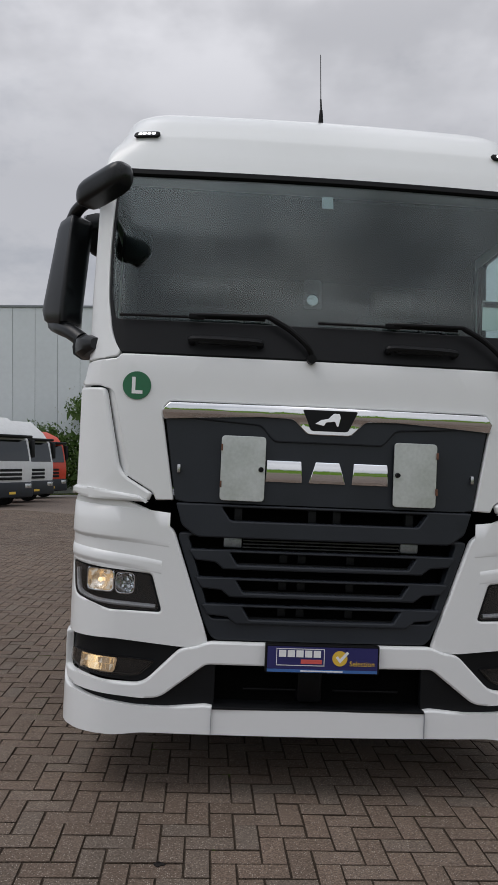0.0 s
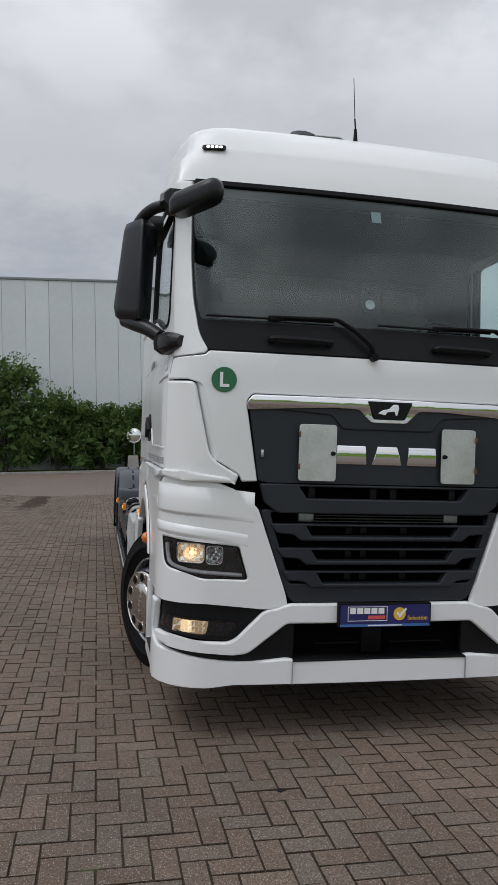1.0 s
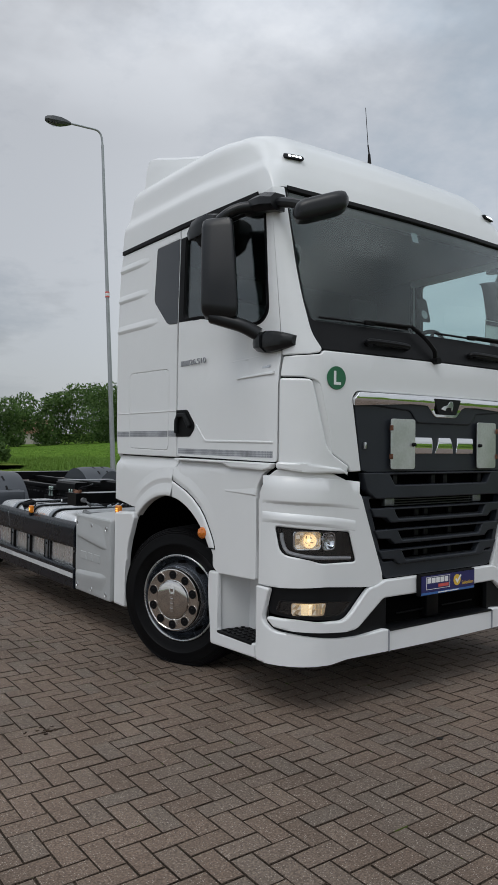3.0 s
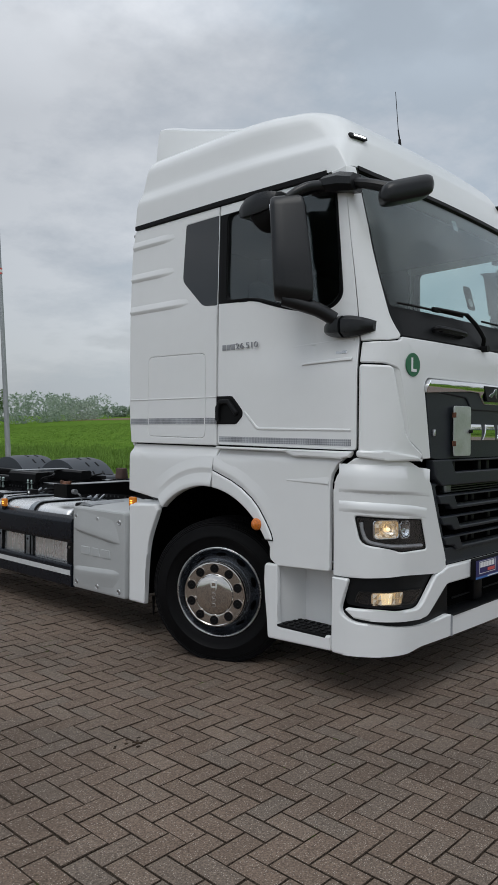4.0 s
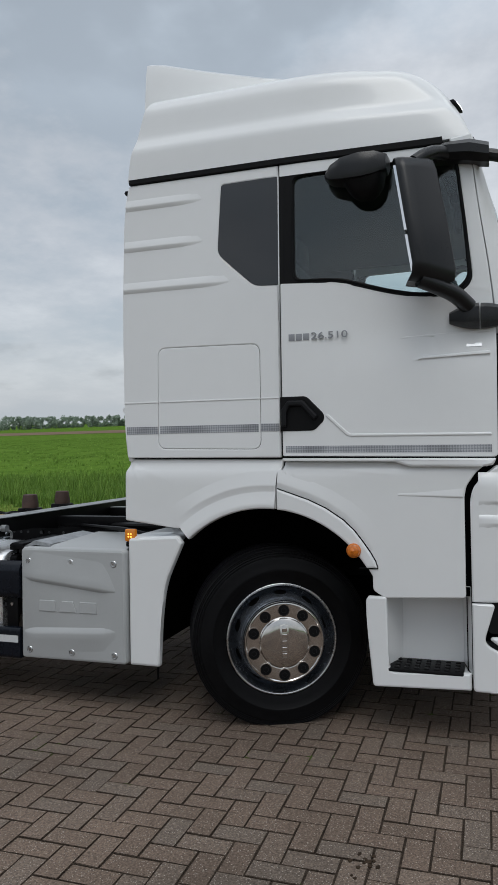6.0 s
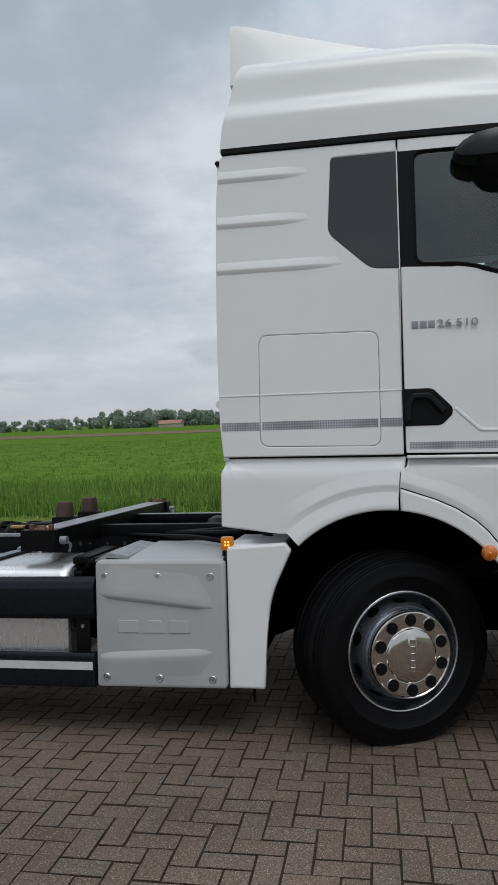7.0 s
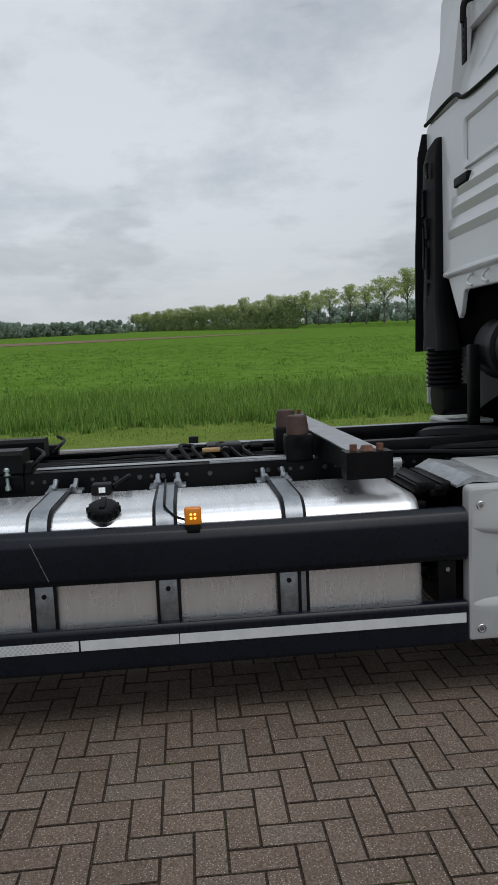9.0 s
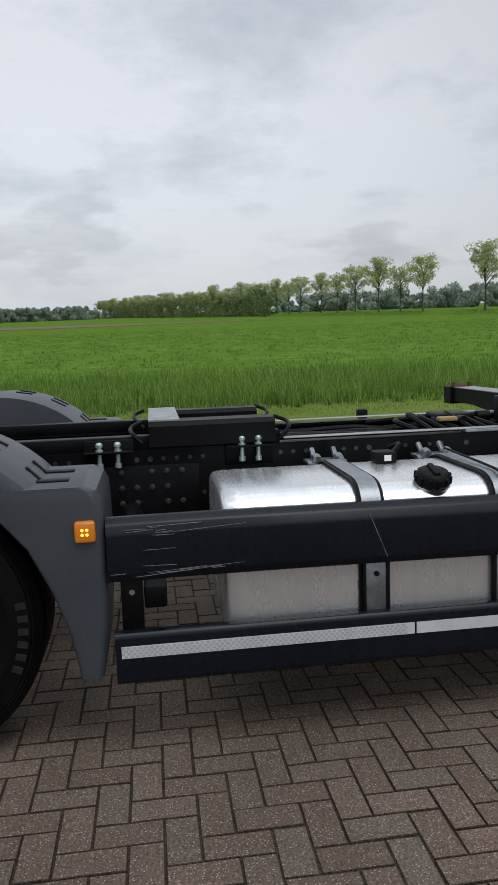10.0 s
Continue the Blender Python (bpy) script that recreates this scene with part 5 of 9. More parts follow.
    bmesh.ops.create_uvsphere(bm, u_segments=10, v_segments=6, radius=0.010, matrix=Matrix.Translation(c + Vector((sx * 0.026, 0, 0))))
    part("bulb", bm, ORANGE_DULL, lamp)

# grey model number on the left door, plain bars and digits
bm = bmesh.new()
for k in range(3):
    panel([(-s_of_y(1.292 - k * 0.040), 2.088), (-s_of_y(1.292 - k * 0.040 - 0.033), 2.088), (-s_of_y(1.292 - k * 0.040 - 0.033), 2.124), (-s_of_y(1.292 - k * 0.040), 2.124)][::-1], skin, 0.004, 0.004, bevel=0.001, bm=bm)
pieces("raised_bar", bm, STRIPE, truck)
bm = lettering("26.510", 0.052, 0.003)
bmesh.ops.transform(bm, matrix=Matrix.Translation((-1.239, 1.070, 2.106)) @ pose(0, 0, 0, 90, 0, -90) @ Matrix.Diagonal((1.42, 1, 1, 1)), verts=bm.verts)
part("model_number", bm, STRIPE, truck, "raised grey number 26.510")
bm = panel([(-s_of_y(p), z) for p, z in ((0.375, 2.005), (0.300, 2.005), (0.300, 2.024), (0.375, 2.024))], skin, 0.003, 0.003, bevel=0.001)
part("dealer_tag", bm, STEEL, truck)

# black strips behind the door, fender and bumper gaps, in place of their shade
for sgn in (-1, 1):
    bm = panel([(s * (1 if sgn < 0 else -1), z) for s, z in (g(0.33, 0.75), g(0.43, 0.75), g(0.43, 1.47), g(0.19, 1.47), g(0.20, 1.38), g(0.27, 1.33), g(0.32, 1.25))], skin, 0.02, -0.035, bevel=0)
    part("fender_gap_shade", bm, DARK, truck)
    bm = panel([(s * (1 if sgn < 0 else -1), z) for s, z in (g(0.19, 1.40), g(0.26, 1.40), g(0.26, 2.27), g(0.28, 2.54), g(0.33, 2.89), g(0.46, 3.06), g(0.31, 3.06), g(0.25, 2.89), g(0.20, 2.54), g(0.19, 2.27))], skin, 0.01, -0.03, step=0.1, bevel=0)
    part("pillar_gap_shade", bm, SEAL, truck)

# ---- mirrors ----
for sgn in (-1, 1):
    def mx(p):
        return Vector((p[0] * -sgn, p[1], p[2]))
    # main mirror housing, leaning outwards, open to the back
    bm = bmesh.new()
    rings = []
    for z, xo, yo, xi, yi in ((2.278, -1.470, 0.60, -1.372, 0.46), (2.305, -1.512, 0.578, -1.362, 0.408), (2.36, -1.524, 0.572, -1.360, 0.402), (2.60, -1.503, 0.606, -1.352, 0.438),
                                  (2.86, -1.477, 0.645, -1.342, 0.484), (2.905, -1.465, 0.652, -1.342, 0.500), (2.922, -1.440, 0.660, -1.350, 0.530)):
        ring = rounded([(xo + 0.006, yo + 0.035), (xo, yo), (xo + 0.022, yo - 0.042), (xi - 0.03, yi + 0.004), (xi, yi + 0.03), (xi + 0.055, yi + 0.12), (xi + 0.055, yi + 0.20)], 0.016, 3)
        lift = 0.035 if z < 2.4 else 0.0
        rings.append([mx((x, y, z + lift * min(max((y - yi) / 0.2, 0), 1))) for x, y in ring])
    loft(bm, rings)
    house = part("main_mirror", bm, SHELL, truck, "large black main mirror on two arms", sharp=45)
    bm = bmesh.new()
    for z0, z1, x0, x1 in ((2.56, 2.88, -1.450, -1.315), (2.35, 2.53, -1.475, -1.325)):
        loft(bm, [[mx((x, 0.612 + 0.150 * (z - 2.36) + dy, z)) for x, z in ((x0, z0), (x1, z0), (x1, z1), (x0, z1))] for dy in (-0.006, 0.006)])
    part("mirror_glass", bm, MIRROR, house, "mirror glass")
    bm = bmesh.new()
    tube(bm, [mx(p) for p in ((-1.39, 0.60, 2.905), (-1.355, 0.55, 2.945), (-1.30, 0.50, 2.975), (-1.21, 0.43, 2.985))], 0.034, 12)
    part("upper_arm", bm, SHELL, house)
    bm = bmesh.new()
    tube(bm, [mx(p) for p in ((-1.45, 0.58, 2.315), (-1.40, 0.50, 2.285), (-1.33, 0.42, 2.250), (-1.26, 0.36, 2.20))], 0.042, 12)
    part("lower_arm", bm, SHELL, house)
    # lower arm foot on the pillar, in two shells
    for y0, y1, name in ((0.31, 0.455, "arm_foot"), (0.150, 0.303, "arm_foot_cap")):
        bm = bmesh.new()
        rings = []
        for k in range(7):
            t = k / 6
            y = y0 + (y1 - y0) * t
            h = 0.062 * (1 - 0.55 * (t if name == "arm_foot" else 1 - t) ** 2)
            out = (0.115 if name == "arm_foot" else 0.10) * (1 - 0.6 * (t if name == "arm_foot" else 1 - t) ** 2.2)
            xi = skin(-s_of_y(max(y, 0.08)), 2.15, -0.02).x
            yi = skin(-s_of_y(max(y, 0.08)), 2.15, -0.02).y if y < 0.335 else y
            rings.append([mx((xi - out * a, y, 2.155 + h * b)) for a, b in ((0, -1), (0.6, -1), (0.95, -0.6), (1, 0), (0.95, 0.6), (0.6, 1), (0, 1))])
        loft(bm, rings)
        part(name, bm, SHELL, truck, "black plastic foot of the mirror arm" if name == "arm_foot" else "")
    # upper carrier on the pillar, front mirror and kerb mirror
    bm = bmesh.new()
    rings = []
    for y, z, h, o in ((0.56, 2.985, 0.030, 0.05), (0.46, 2.995, 0.045, 0.09), (0.34, 2.985, 0.055, 0.095), (0.25, 2.965, 0.050, 0.08)):
        rings.append([mx((-1.19 - o * a, y, z + h * b)) for a, b in ((-0.3, -1), (0.6, -1), (1, -0.4), (1, 0.4), (0.6, 1), (-0.3, 1))])
    loft(bm, rings)
    part("upper_carrier", bm, SHELL, truck)
    if sgn > 0:
        continue
    bm = bmesh.new()
    tube(bm, [mx(p) for p in ((-1.21, 0.30, 2.975), (-1.20, 0.18, 2.945), (-1.17, 0.06, 2.905))], 0.030, 10)
    part("front_mirror_arm", bm, SHELL, truck)
    bm = bmesh.new()
    rings = []
    axis = Vector((0.230, -0.182, 0.071)).normalized()
    side = Vector((0.62, 0.78, 0.0)).normalized()
    shell = rounded([(-0.85, -1), (0.85, -1), (1, -0.4), (1, 0.4), (0.6, 1), (-0.6, 1), (-1, 0.4), (-1, -0.4)], 0.38, 5)
    for k in range(17):
        t = -0.158 + 0.316 * k / 16
        e = max(0.0, 1 - (abs(t) / 0.160) ** 6) ** 0.5
        c = Vector((-1.125, -0.020, 2.882)) + axis * t
        rings.append([mx(c + side * (0.070 * max(e, 0.12) * a) + Vector((0, 0, 1)) * (0.062 * max(e, 0.12) * b)) for a, b in shell])
    loft(bm, rings)
    part("front_mirror", bm, SHELL, truck, "small black front view mirror", sharp=70)
    # kerb mirror over the door window
    bm = bmesh.new()
    rings = []
    for y, o, z0, z1 in ((0.735, 0.06, 2.945, 2.985), (0.745, 0.11, 2.915, 3.005), (0.80, 0.14, 2.89, 3.018), (0.88, 0.15, 2.878, 3.018), (0.97, 0.145, 2.880, 3.005), (1.03, 0.12, 2.89, 2.98), (1.062, 0.08, 2.91, 2.955), (1.07, 0.04, 2.92, 2.94)):
        rings.append([mx((x, y, z)) for x, z in ((-1.23, z0), (-1.24 - o * 0.9, z0), (-1.24 - o, (z0 + z1) / 2 - 0.005), (-1.24 - o * 0.85, z1 - 0.015), (-1.24 - o * 0.4, z1), (-1.23, z1))])
    loft(bm, rings)
    kerb = part("kerb_mirror", bm, SHELL, truck, "black kerb mirror above the side window", sharp=45)
    bm = bmesh.new()
    rings = []
    for z, y0, y1, o in ((2.935, 0.745, 0.985, 0.11), (2.88, 0.748, 0.978, 0.10), (2.835, 0.758, 0.955, 0.09), (2.80, 0.78, 0.925, 0.065), (2.782, 0.81, 0.89, 0.035)):
        rings.append([mx((x, y, z)) for x, y in rounded([(-1.262, y0), (-1.255 - o, y0 + 0.03), (-1.255 - o, y1 - 0.03), (-1.262, y1)], 0.03, 3)])
    loft(bm, rings)
    part("kerb_mirror_bowl", bm, SEAL, kerb)

# dark shape added in place of the kerb mirror seen through both panes
bm = bmesh.new()
loft(bm, [[Vector((x + dx, y, 2.715 + dz)) for dx, dz in rounded([(-w, -h * 0.75), (w * 0.2, -h), (w, -h * 0.5), (w * 1.05, h * 0.8), (-w * 0.1, h), (-w, h * 0.9)], 0.03, 4)] for x, y, w, h in ((-1.0, 0.375, 0.060, 0.070), (-1.0, 0.390, 0.078, 0.092), (-1.0, 0.430, 0.075, 0.088))])
tube(bm, [(-1.035, 0.41, 2.77), (-1.05, 0.425, 2.83), (-1.085, 0.44, 2.89), (-1.12, 0.46, 2.94)], 0.036, 10)

part("kerb_mirror_stand_in", bm, SEAL, truck)

# ---- cab interior ----
bm = bmesh.new()
loft(bm, [[Vector((x, y, z)) for y, z in ((0.10, 2.24), (0.16, 2.27), (0.42, 2.24), (0.62, 2.16), (0.72, 2.05), (0.74, 1.5), (0.10, 1.5))] for x in (-0.97, -0.5, 0.5, 0.97)])
part("dashboard", bm, INNER, truck, "dark dashboard behind the windscreen")
bm = bmesh.new()
box(bm, (-1.18, 0.15, 1.46), (1.18, 2.2, 1.52))
box(bm, (-1.18, 2.12, 1.46), (1.18, 2.18, 3.03))
part("cab_lining", bm, INNER, truck)
bm = bmesh.new()
box(bm, (-1.17, 0.40, 3.03), (1.17, 2.2, 3.05))
part("cab_ceiling", bm, HEADLINER, truck)
for sx in (-1, 1):
    bm = bmesh.new()
    box(bm, (min(sx * 1.17, sx * 1.19), 1.36, 1.5), (max(sx * 1.17, sx * 1.19), 2.18, 3.04))
    box(bm, (min(sx * 1.17, sx * 1.19), 0.40, 1.5), (max(sx * 1.17, sx * 1.19), 1.36, 2.26))
    part("side_lining", bm, INNER, truck)
    bm = bmesh.new()
    box(bm, (sx * 0.62 - 0.25, 0.95, 1.85), (sx * 0.62 + 0.25, 1.42, 2.02), 0.05, 3)
    box(bm, (sx * 0.62 - 0.24, 1.32, 2.0), (sx * 0.62 + 0.24, 1.45, 2.62), 0.05, 3)
    box(bm, (sx * 0.62 - 0.14, 1.34, 2.63), (sx * 0.62 + 0.14, 1.44, 2.80), 0.04, 3)
    box(bm, (sx * 0.62 - 0.20, 1.0, 1.52), (sx * 0.62 + 0.20, 1.35, 1.86), 0.03)
    part("cab_seat", bm, SEAT, truck, "dark fabric cab seat")
bm = bmesh.new()
m = Matrix.Translation((0.60, 0.72, 2.24)) @ pose(0, 0, 0, -62, 0, 0)
ring = [m @ Vector((0.225 * math.cos(k * math.tau / 28), 0.225 * math.sin(k * math.tau / 28), 0)) for k in range(29)]
tube(bm, ring, 0.016, 8, smooth=False)
for k in (20, 150, 270):
    rod(bm, m @ Vector((0, 0, -0.03)), m @ Vector((0.22 * math.cos(radians(k)), 0.22 * math.sin(radians(k)), 0)), 0.014)
rod(bm, m @ Vector((0, 0, 0.02)), m @ Vector((0, 0, -0.30)), 0.06, 0.05)
part("steering_wheel", bm, SEAL, truck, "black steering wheel")
bm = panel(rounded([f(-0.14, 2.37), f(-0.045, 2.37), f(-0.045, 2.53), f(-0.14, 2.53)], 0.02), skin, 0.008, -0.014, holes=[circle(-0.092, 2.42, 0.030, 20)], step=0.1, bevel=0.002)
unit = part("screen_sensor", bm, SEAL, truck, "dark camera unit behind the windscreen")
part("sensor_eye", panel(circle(-0.092, 2.42, 0.028, 20), skin, 0.004, -0.015, bevel=0), FRAME_TOP, unit)
part("screen_tag", panel([f(-0.04, 2.94), f(0.02, 2.94), f(0.02, 3.01), f(-0.04, 3.01)], skin, 0.003, -0.016, bevel=0), STRIPE, truck)
bm = bmesh.new()
box(bm, (0.86, 0.33, 2.36), (1.04, 0.335, 2.52))
card = part("window_card", bm, CARD, truck, "white price card behind the windscreen")
bm = bmesh.new()
box(bm, (0.86, 0.325, 2.485), (1.04, 0.329, 2.515))
part("card_bar", bm, SEAL, card)
part("screen_label", panel([f(0.93, 2.82), f(1.03, 2.82), f(1.03, 2.90), f(0.93, 2.90)], skin, 0.003, -0.014, bevel=0), BLUE_PRINT, truck)

# ---- cab back wall ----
back = rear_plane(2.272)
bm = panel(rounded([(-1.222, 1.447, 0.01), (-1.15, 1.447, 0.01), (-1.145, 1.592, 0.01), (-0.705, 1.585, 0.01), (-0.655, 1.447, 0.01), (-0.535, 1.447, 0.01), (-0.425, 1.872, 0.03), (0.505, 1.885, 0.03), (0.560, 1.74, 0.01), (0.60, 1.70, 0.02), (0.80, 2.0, 0.02), (1.20, 2.02, 0.02), (1.195, 3.10, 0.05), (-1.195, 3.06, 0.05)]), back, 0.03, 0.0, bevel=0.01)
back_wall = part("back_wall", bm, WHITE, truck, "ribbed white back wall of the cab")
# near-black box in place of the shade behind the wall's openings
bm = bmesh.new()
box(bm, (-1.19, 2.14, 1.47), (1.19, 2.19, 1.9))
part("back_dark", bm, DARK, truck)


def recess(x0, x1, z0, z1, depth=0.018):
    """A pressed field: a sloped frame round a flat floor."""
    bm = bmesh.new()
    ring = lambda d, w: [back(x, z, w) for x, z in rounded([(x0 + d, z0 + d), (x1 - d, z0 + d), (x1 - d, z1 - d), (x0 + d, z1 - d)], 0.035, 4)]
    loft(bm, [ring(0, 0.001), ring(0.006, depth), ring(0.022, depth), ring(0.040, 0.003)], caps=False)
    part("pressed_frame", bm, WHITE, back_wall)


recess(-1.11, -0.755, 2.62, 2.975)
recess(-0.655, 0.47, 2.625, 2.95)


def pressed_rib(x0, x1, z):
    """A pressing that swells out downwards to a lip and turns back in beneath it."""
    bm = bmesh.new()
    rings = []
    for k in range(13):
        t = k / 12
        x = x0 + (x1 - x0) * t
        e = min(1.0, min(t, 1 - t) / 0.05 + 0.25)
        rings.append([back(x, z + dz, w * e + 0.001) for dz, w in ((0.085, 0.0), (0.014, 0.026), (0.004, 0.028), (-0.004, 0.025), (-0.045, 0.0))])
    loft(bm, rings)
    part("back_rib", bm, WHITE, back_wall, sharp=25)


for x0, x1, z in ((-1.058, -0.70, 2.535), (-1.055, -0.685, 2.388), (-1.052, -0.68, 2.250), (-1.05, -0.675, 1.980), (-0.560, 0.60, 2.525), (-0.525, 0.70, 2.418), (-0.52, 0.77, 2.285)):
    pressed_rib(x0, x1, z)
for x in (-0.40, 0.46):
    bm = bmesh.new()
    box(bm, (x - 0.115, 2.268, 2.535), (x + 0.115, 2.312, 2.598), 0.012, 3)
    part("back_latch", bm, SEAL, back_wall, "black latch block")
# overhanging ledges over the openings, with hooks beneath
for x0, x1, z in ((-0.49, 0.79, 2.015), (-1.215, -0.60, 1.750)):
    bm = bmesh.new()
    loft(bm, [[back(x, z + dz, w) for dz, w in ((0.030, 0.0), (0.006, 0.034), (-0.006, 0.036), (-0.018, 0.030), (-0.030, 0.0))] for x in (x0, x0 + 0.03, x1 - 0.03, x1)])
    part("back_ledge", bm, WHITE, back_wall, sharp=30)
bm = bmesh.new()
for x in (-0.36, -0.12, 0.12, 0.36):
    tube(bm, [(x, 2.27, 1.975), (x, 2.300, 1.955), (x, 2.305, 1.915), (x - 0.05, 2.300, 1.895)], 0.011, 6)
pieces("hook", bm, WHITE, back_wall)
bm = bmesh.new()
box(bm, (-1.14, 2.20, 1.46), (-0.72, 2.21, 1.59))
part("inner_panel", bm, STRIPE, back_wall)
bm = bmesh.new()
tube(bm, [(-1.205, 2.268, 3.02), (-0.74, 2.280, 3.045), (0.36, 2.283, 3.055), (0.62, 2.288, 3.125), (1.19, 2.28, 3.115)], 0.014, 6)
part("roof_seam", bm, SEAL, truck)
# roof fairing's rear edge and its black bracket
bm = bmesh.new()
for x in (-0.62, 0.45):
    tube(bm, [(x, 2.16, 3.66), (x, 2.27, 3.62), (x, 2.285, 3.50)], 0.020, 8)
    box(bm, (x - 0.035, 2.272, 3.26), (x + 0.035, 2.284, 3.52), 0.005)
    for k in range(5):
        box(bm, (x - 0.012, 2.2845, 3.29 + 0.045 * k), (x + 0.012, 2.2875, 3.31 + 0.045 * k), 0.001)
pieces("spoiler_brace", bm, SEAL, truck)
bm = bmesh.new()
loft(bm, [[Vector((x, y, z)) for x, y in ((x0, 2.20), (x0 + 0.05, y1), (x1 - 0.04, y1), (x1, 2.20))] for z, x0, x1, y1 in ((3.12, 0.60, 1.19, 2.292), (3.30, 0.56, 1.08, 2.285), (3.50, 0.52, 0.93, 2.275), (3.68, 0.48, 0.74, 2.262))])
part("back_fairing", bm, WHITE, truck)
# far side deflector, intake bellows, filter drum and ducts behind the cab
bm = bmesh.new()
rings = []
for z, x0, x1, y1 in ((1.50, 0.70, 0.98, 2.40), (1.62, 0.74, 1.00, 2.385), (1.80, 0.84, 1.06, 2.365), (2.05, 0.88, 1.10, 2.345), (2.5, 0.88, 1.12, 2.340), (2.80, 0.88, 1.11, 2.335), (2.90, 0.88, 1.05, 2.325), (2.95, 0.88, 0.97, 2.30)):
    rings.append([Vector((x, y, z)) for x, y in rounded([(x0, 2.22), (x1, 2.22), (x1, y1), (x1 - 0.06, y1), (x0, y1 - 0.02)], 0.02, 3)])
loft(bm, rings)
stack = part("air_intake", bm, SEAL, truck, "tall black air intake up the cab's back edge")
for z0, z1, x in ((2.02, 2.42, 0.99), (2.10, 2.62, 1.05), (2.70, 2.80, 0.97), (1.76, 1.98, 0.98)):
    bm = bmesh.new()
    tube(bm, [(x, 2.348, z0), (x + 0.006, 2.350, z0 + 0.03), (x + 0.006, 2.350, z1 - 0.03), (x - 0.004, 2.348, z1)], 0.013, 6)
    part("intake_rib", bm, SHELL, stack)
bm = bmesh.new()
loft(bm, [[Vector((x, y, z)) for x, y in ((1.185, 2.22), (1.215, 2.22), (1.218, y1), (1.200, y1))] for z, y1 in ((1.50, 2.375), (2.2, 2.365), (2.9, 2.335), (3.06, 2.30))])
part("side_deflector", bm, SEAL, truck, "black deflector blade on the cab's rear edge")
bm = bmesh.new()
lathe(bm, [(0.110 if k % 2 else 0.128, 1.25 + k * 0.0165) for k in range(18)], Matrix.Translation((0.84, 2.29, 0)), 28)
part("bellows", bm, SEAL, truck, "black rubber intake bellows")
bm = bmesh.new()
loft(bm, [[Vector((x, y, z)) for x, y in rounded([(0.74 - e, 2.10), (1.04 + e, 2.10), (1.04 + e, 2.33), (0.74 - e, 2.33)], 0.05, 3)] for z, e in ((1.05, -0.06), (1.09, 0.0), (1.20, 0.02), (1.26, 0.0))])
part("air_box", bm, SEAL, truck)
bm = bmesh.new()
lathe(bm, [(0.0, -0.32), (0.17, -0.32), (0.19, -0.29), (0.19, -0.10), (0.175, -0.09), (0.175, -0.05), (0.20, -0.04), (0.20, 0.02), (0.18, 0.03), (0.18, 0.20), (0.19, 0.22), (0.0, 0.30)], Matrix.Translation((0.0, 2.14, 1.50)) @ pose(0, 0, 0, 0, 90, 0), 32)
part("air_filter", bm, BLACK, truck, "black air filter drum under the cab")
bm = bmesh.new()
box(bm, (0.16, 2.31, 0.95), (0.22, 2.375, 1.53), 0.008)
part("cab_post", bm, FRAME, truck)
bm = bmesh.new()
box(bm, (-0.40, 2.10, 0.95), (-0.16, 2.26, 1.25), 0.04, 3)
rod(bm, (-0.30, 2.15, 1.25), (-0.30, 2.15, 1.40), 0.07)
part("cab_mount", bm, FRAME, truck)
for pts, r in (([(-0.25, 2.2, 1.0), (-0.1, 2.5, 1.02), (0.2, 2.65, 0.98), (0.4, 2.6, 0.9)], 0.05), ([(-0.45, 2.0, 1.1), (-0.42, 2.25, 1.0), (-0.3, 2.5, 0.96), (-0.1, 2.9, 0.95)], 0.035),
               ([(-0.62, 2.05, 1.12), (-0.60, 2.3, 1.04), (-0.5, 2.6, 1.0), (-0.3, 3.0, 0.97)], 0.022), ([(-0.70, 2.1, 1.05), (-0.62, 2.4, 1.01), (-0.45, 2.75, 0.99), (-0.2, 3.2, 0.96)], 0.018),
               ([(-0.85, 2.08, 1.0), (-0.75, 2.2, 1.10), (-0.6, 2.25, 1.18), (-0.5, 2.2, 1.30)], 0.020), ([(-0.95, 2.2, 0.97), (-0.8, 2.5, 1.0), (-0.6, 2.8, 0.99), (-0.4, 3.1, 0.98)], 0.014)):
    bm = bmesh.new()
    tube(bm, pts, r, 8)
    part("hose", bm, FRAME, truck)

# ---- wheels ----
TYRE = [(0.290, -0.145), (0.300, -0.160), (0.340, -0.172), (0.400, -0.180), (0.445, -0.176), (0.475, -0.160), (0.492, -0.140), (0.495, -0.110), (0.495, -0.070), (0.486, -0.066), (0.486, -0.058), (0.495, -0.054),
        (0.496, -0.006), (0.487, -0.004), (0.487, 0.004), (0.496, 0.006), (0.495, 0.054), (0.486, 0.058), (0.486, 0.066), (0.495, 0.070), (0.495, 0.110), (0.492, 0.138), (0.487, 0.147), (0.483, 0.146), (0.480, 0.154), (0.476, 0.153), (0.470, 0.163), (0.465, 0.161), (0.460, 0.169), (0.452, 0.168), (0.448, 0.175), (0.430, 0.179), (0.400, 0.180),
        (0.392, 0.184), (0.380, 0.184), (0.374, 0.178), (0.345, 0.172), (0.312, 0.160), (0.298, 0.150), (0.290, 0.135)]


DISC_FLAT = [(0.262, 0.066), (0.252, 0.070), (0.235, 0.090), (0.215, 0.106), (0.195, 0.110), (0.10, 0.110), (0.0, 0.110)]
DISC_BOLD = [(0.270, 0.070), (0.262, 0.078), (0.254, 0.100), (0.240, 0.165), (0.230, 0.198), (0.216, 0.214), (0.195, 0.216), (0.0, 0.216)]


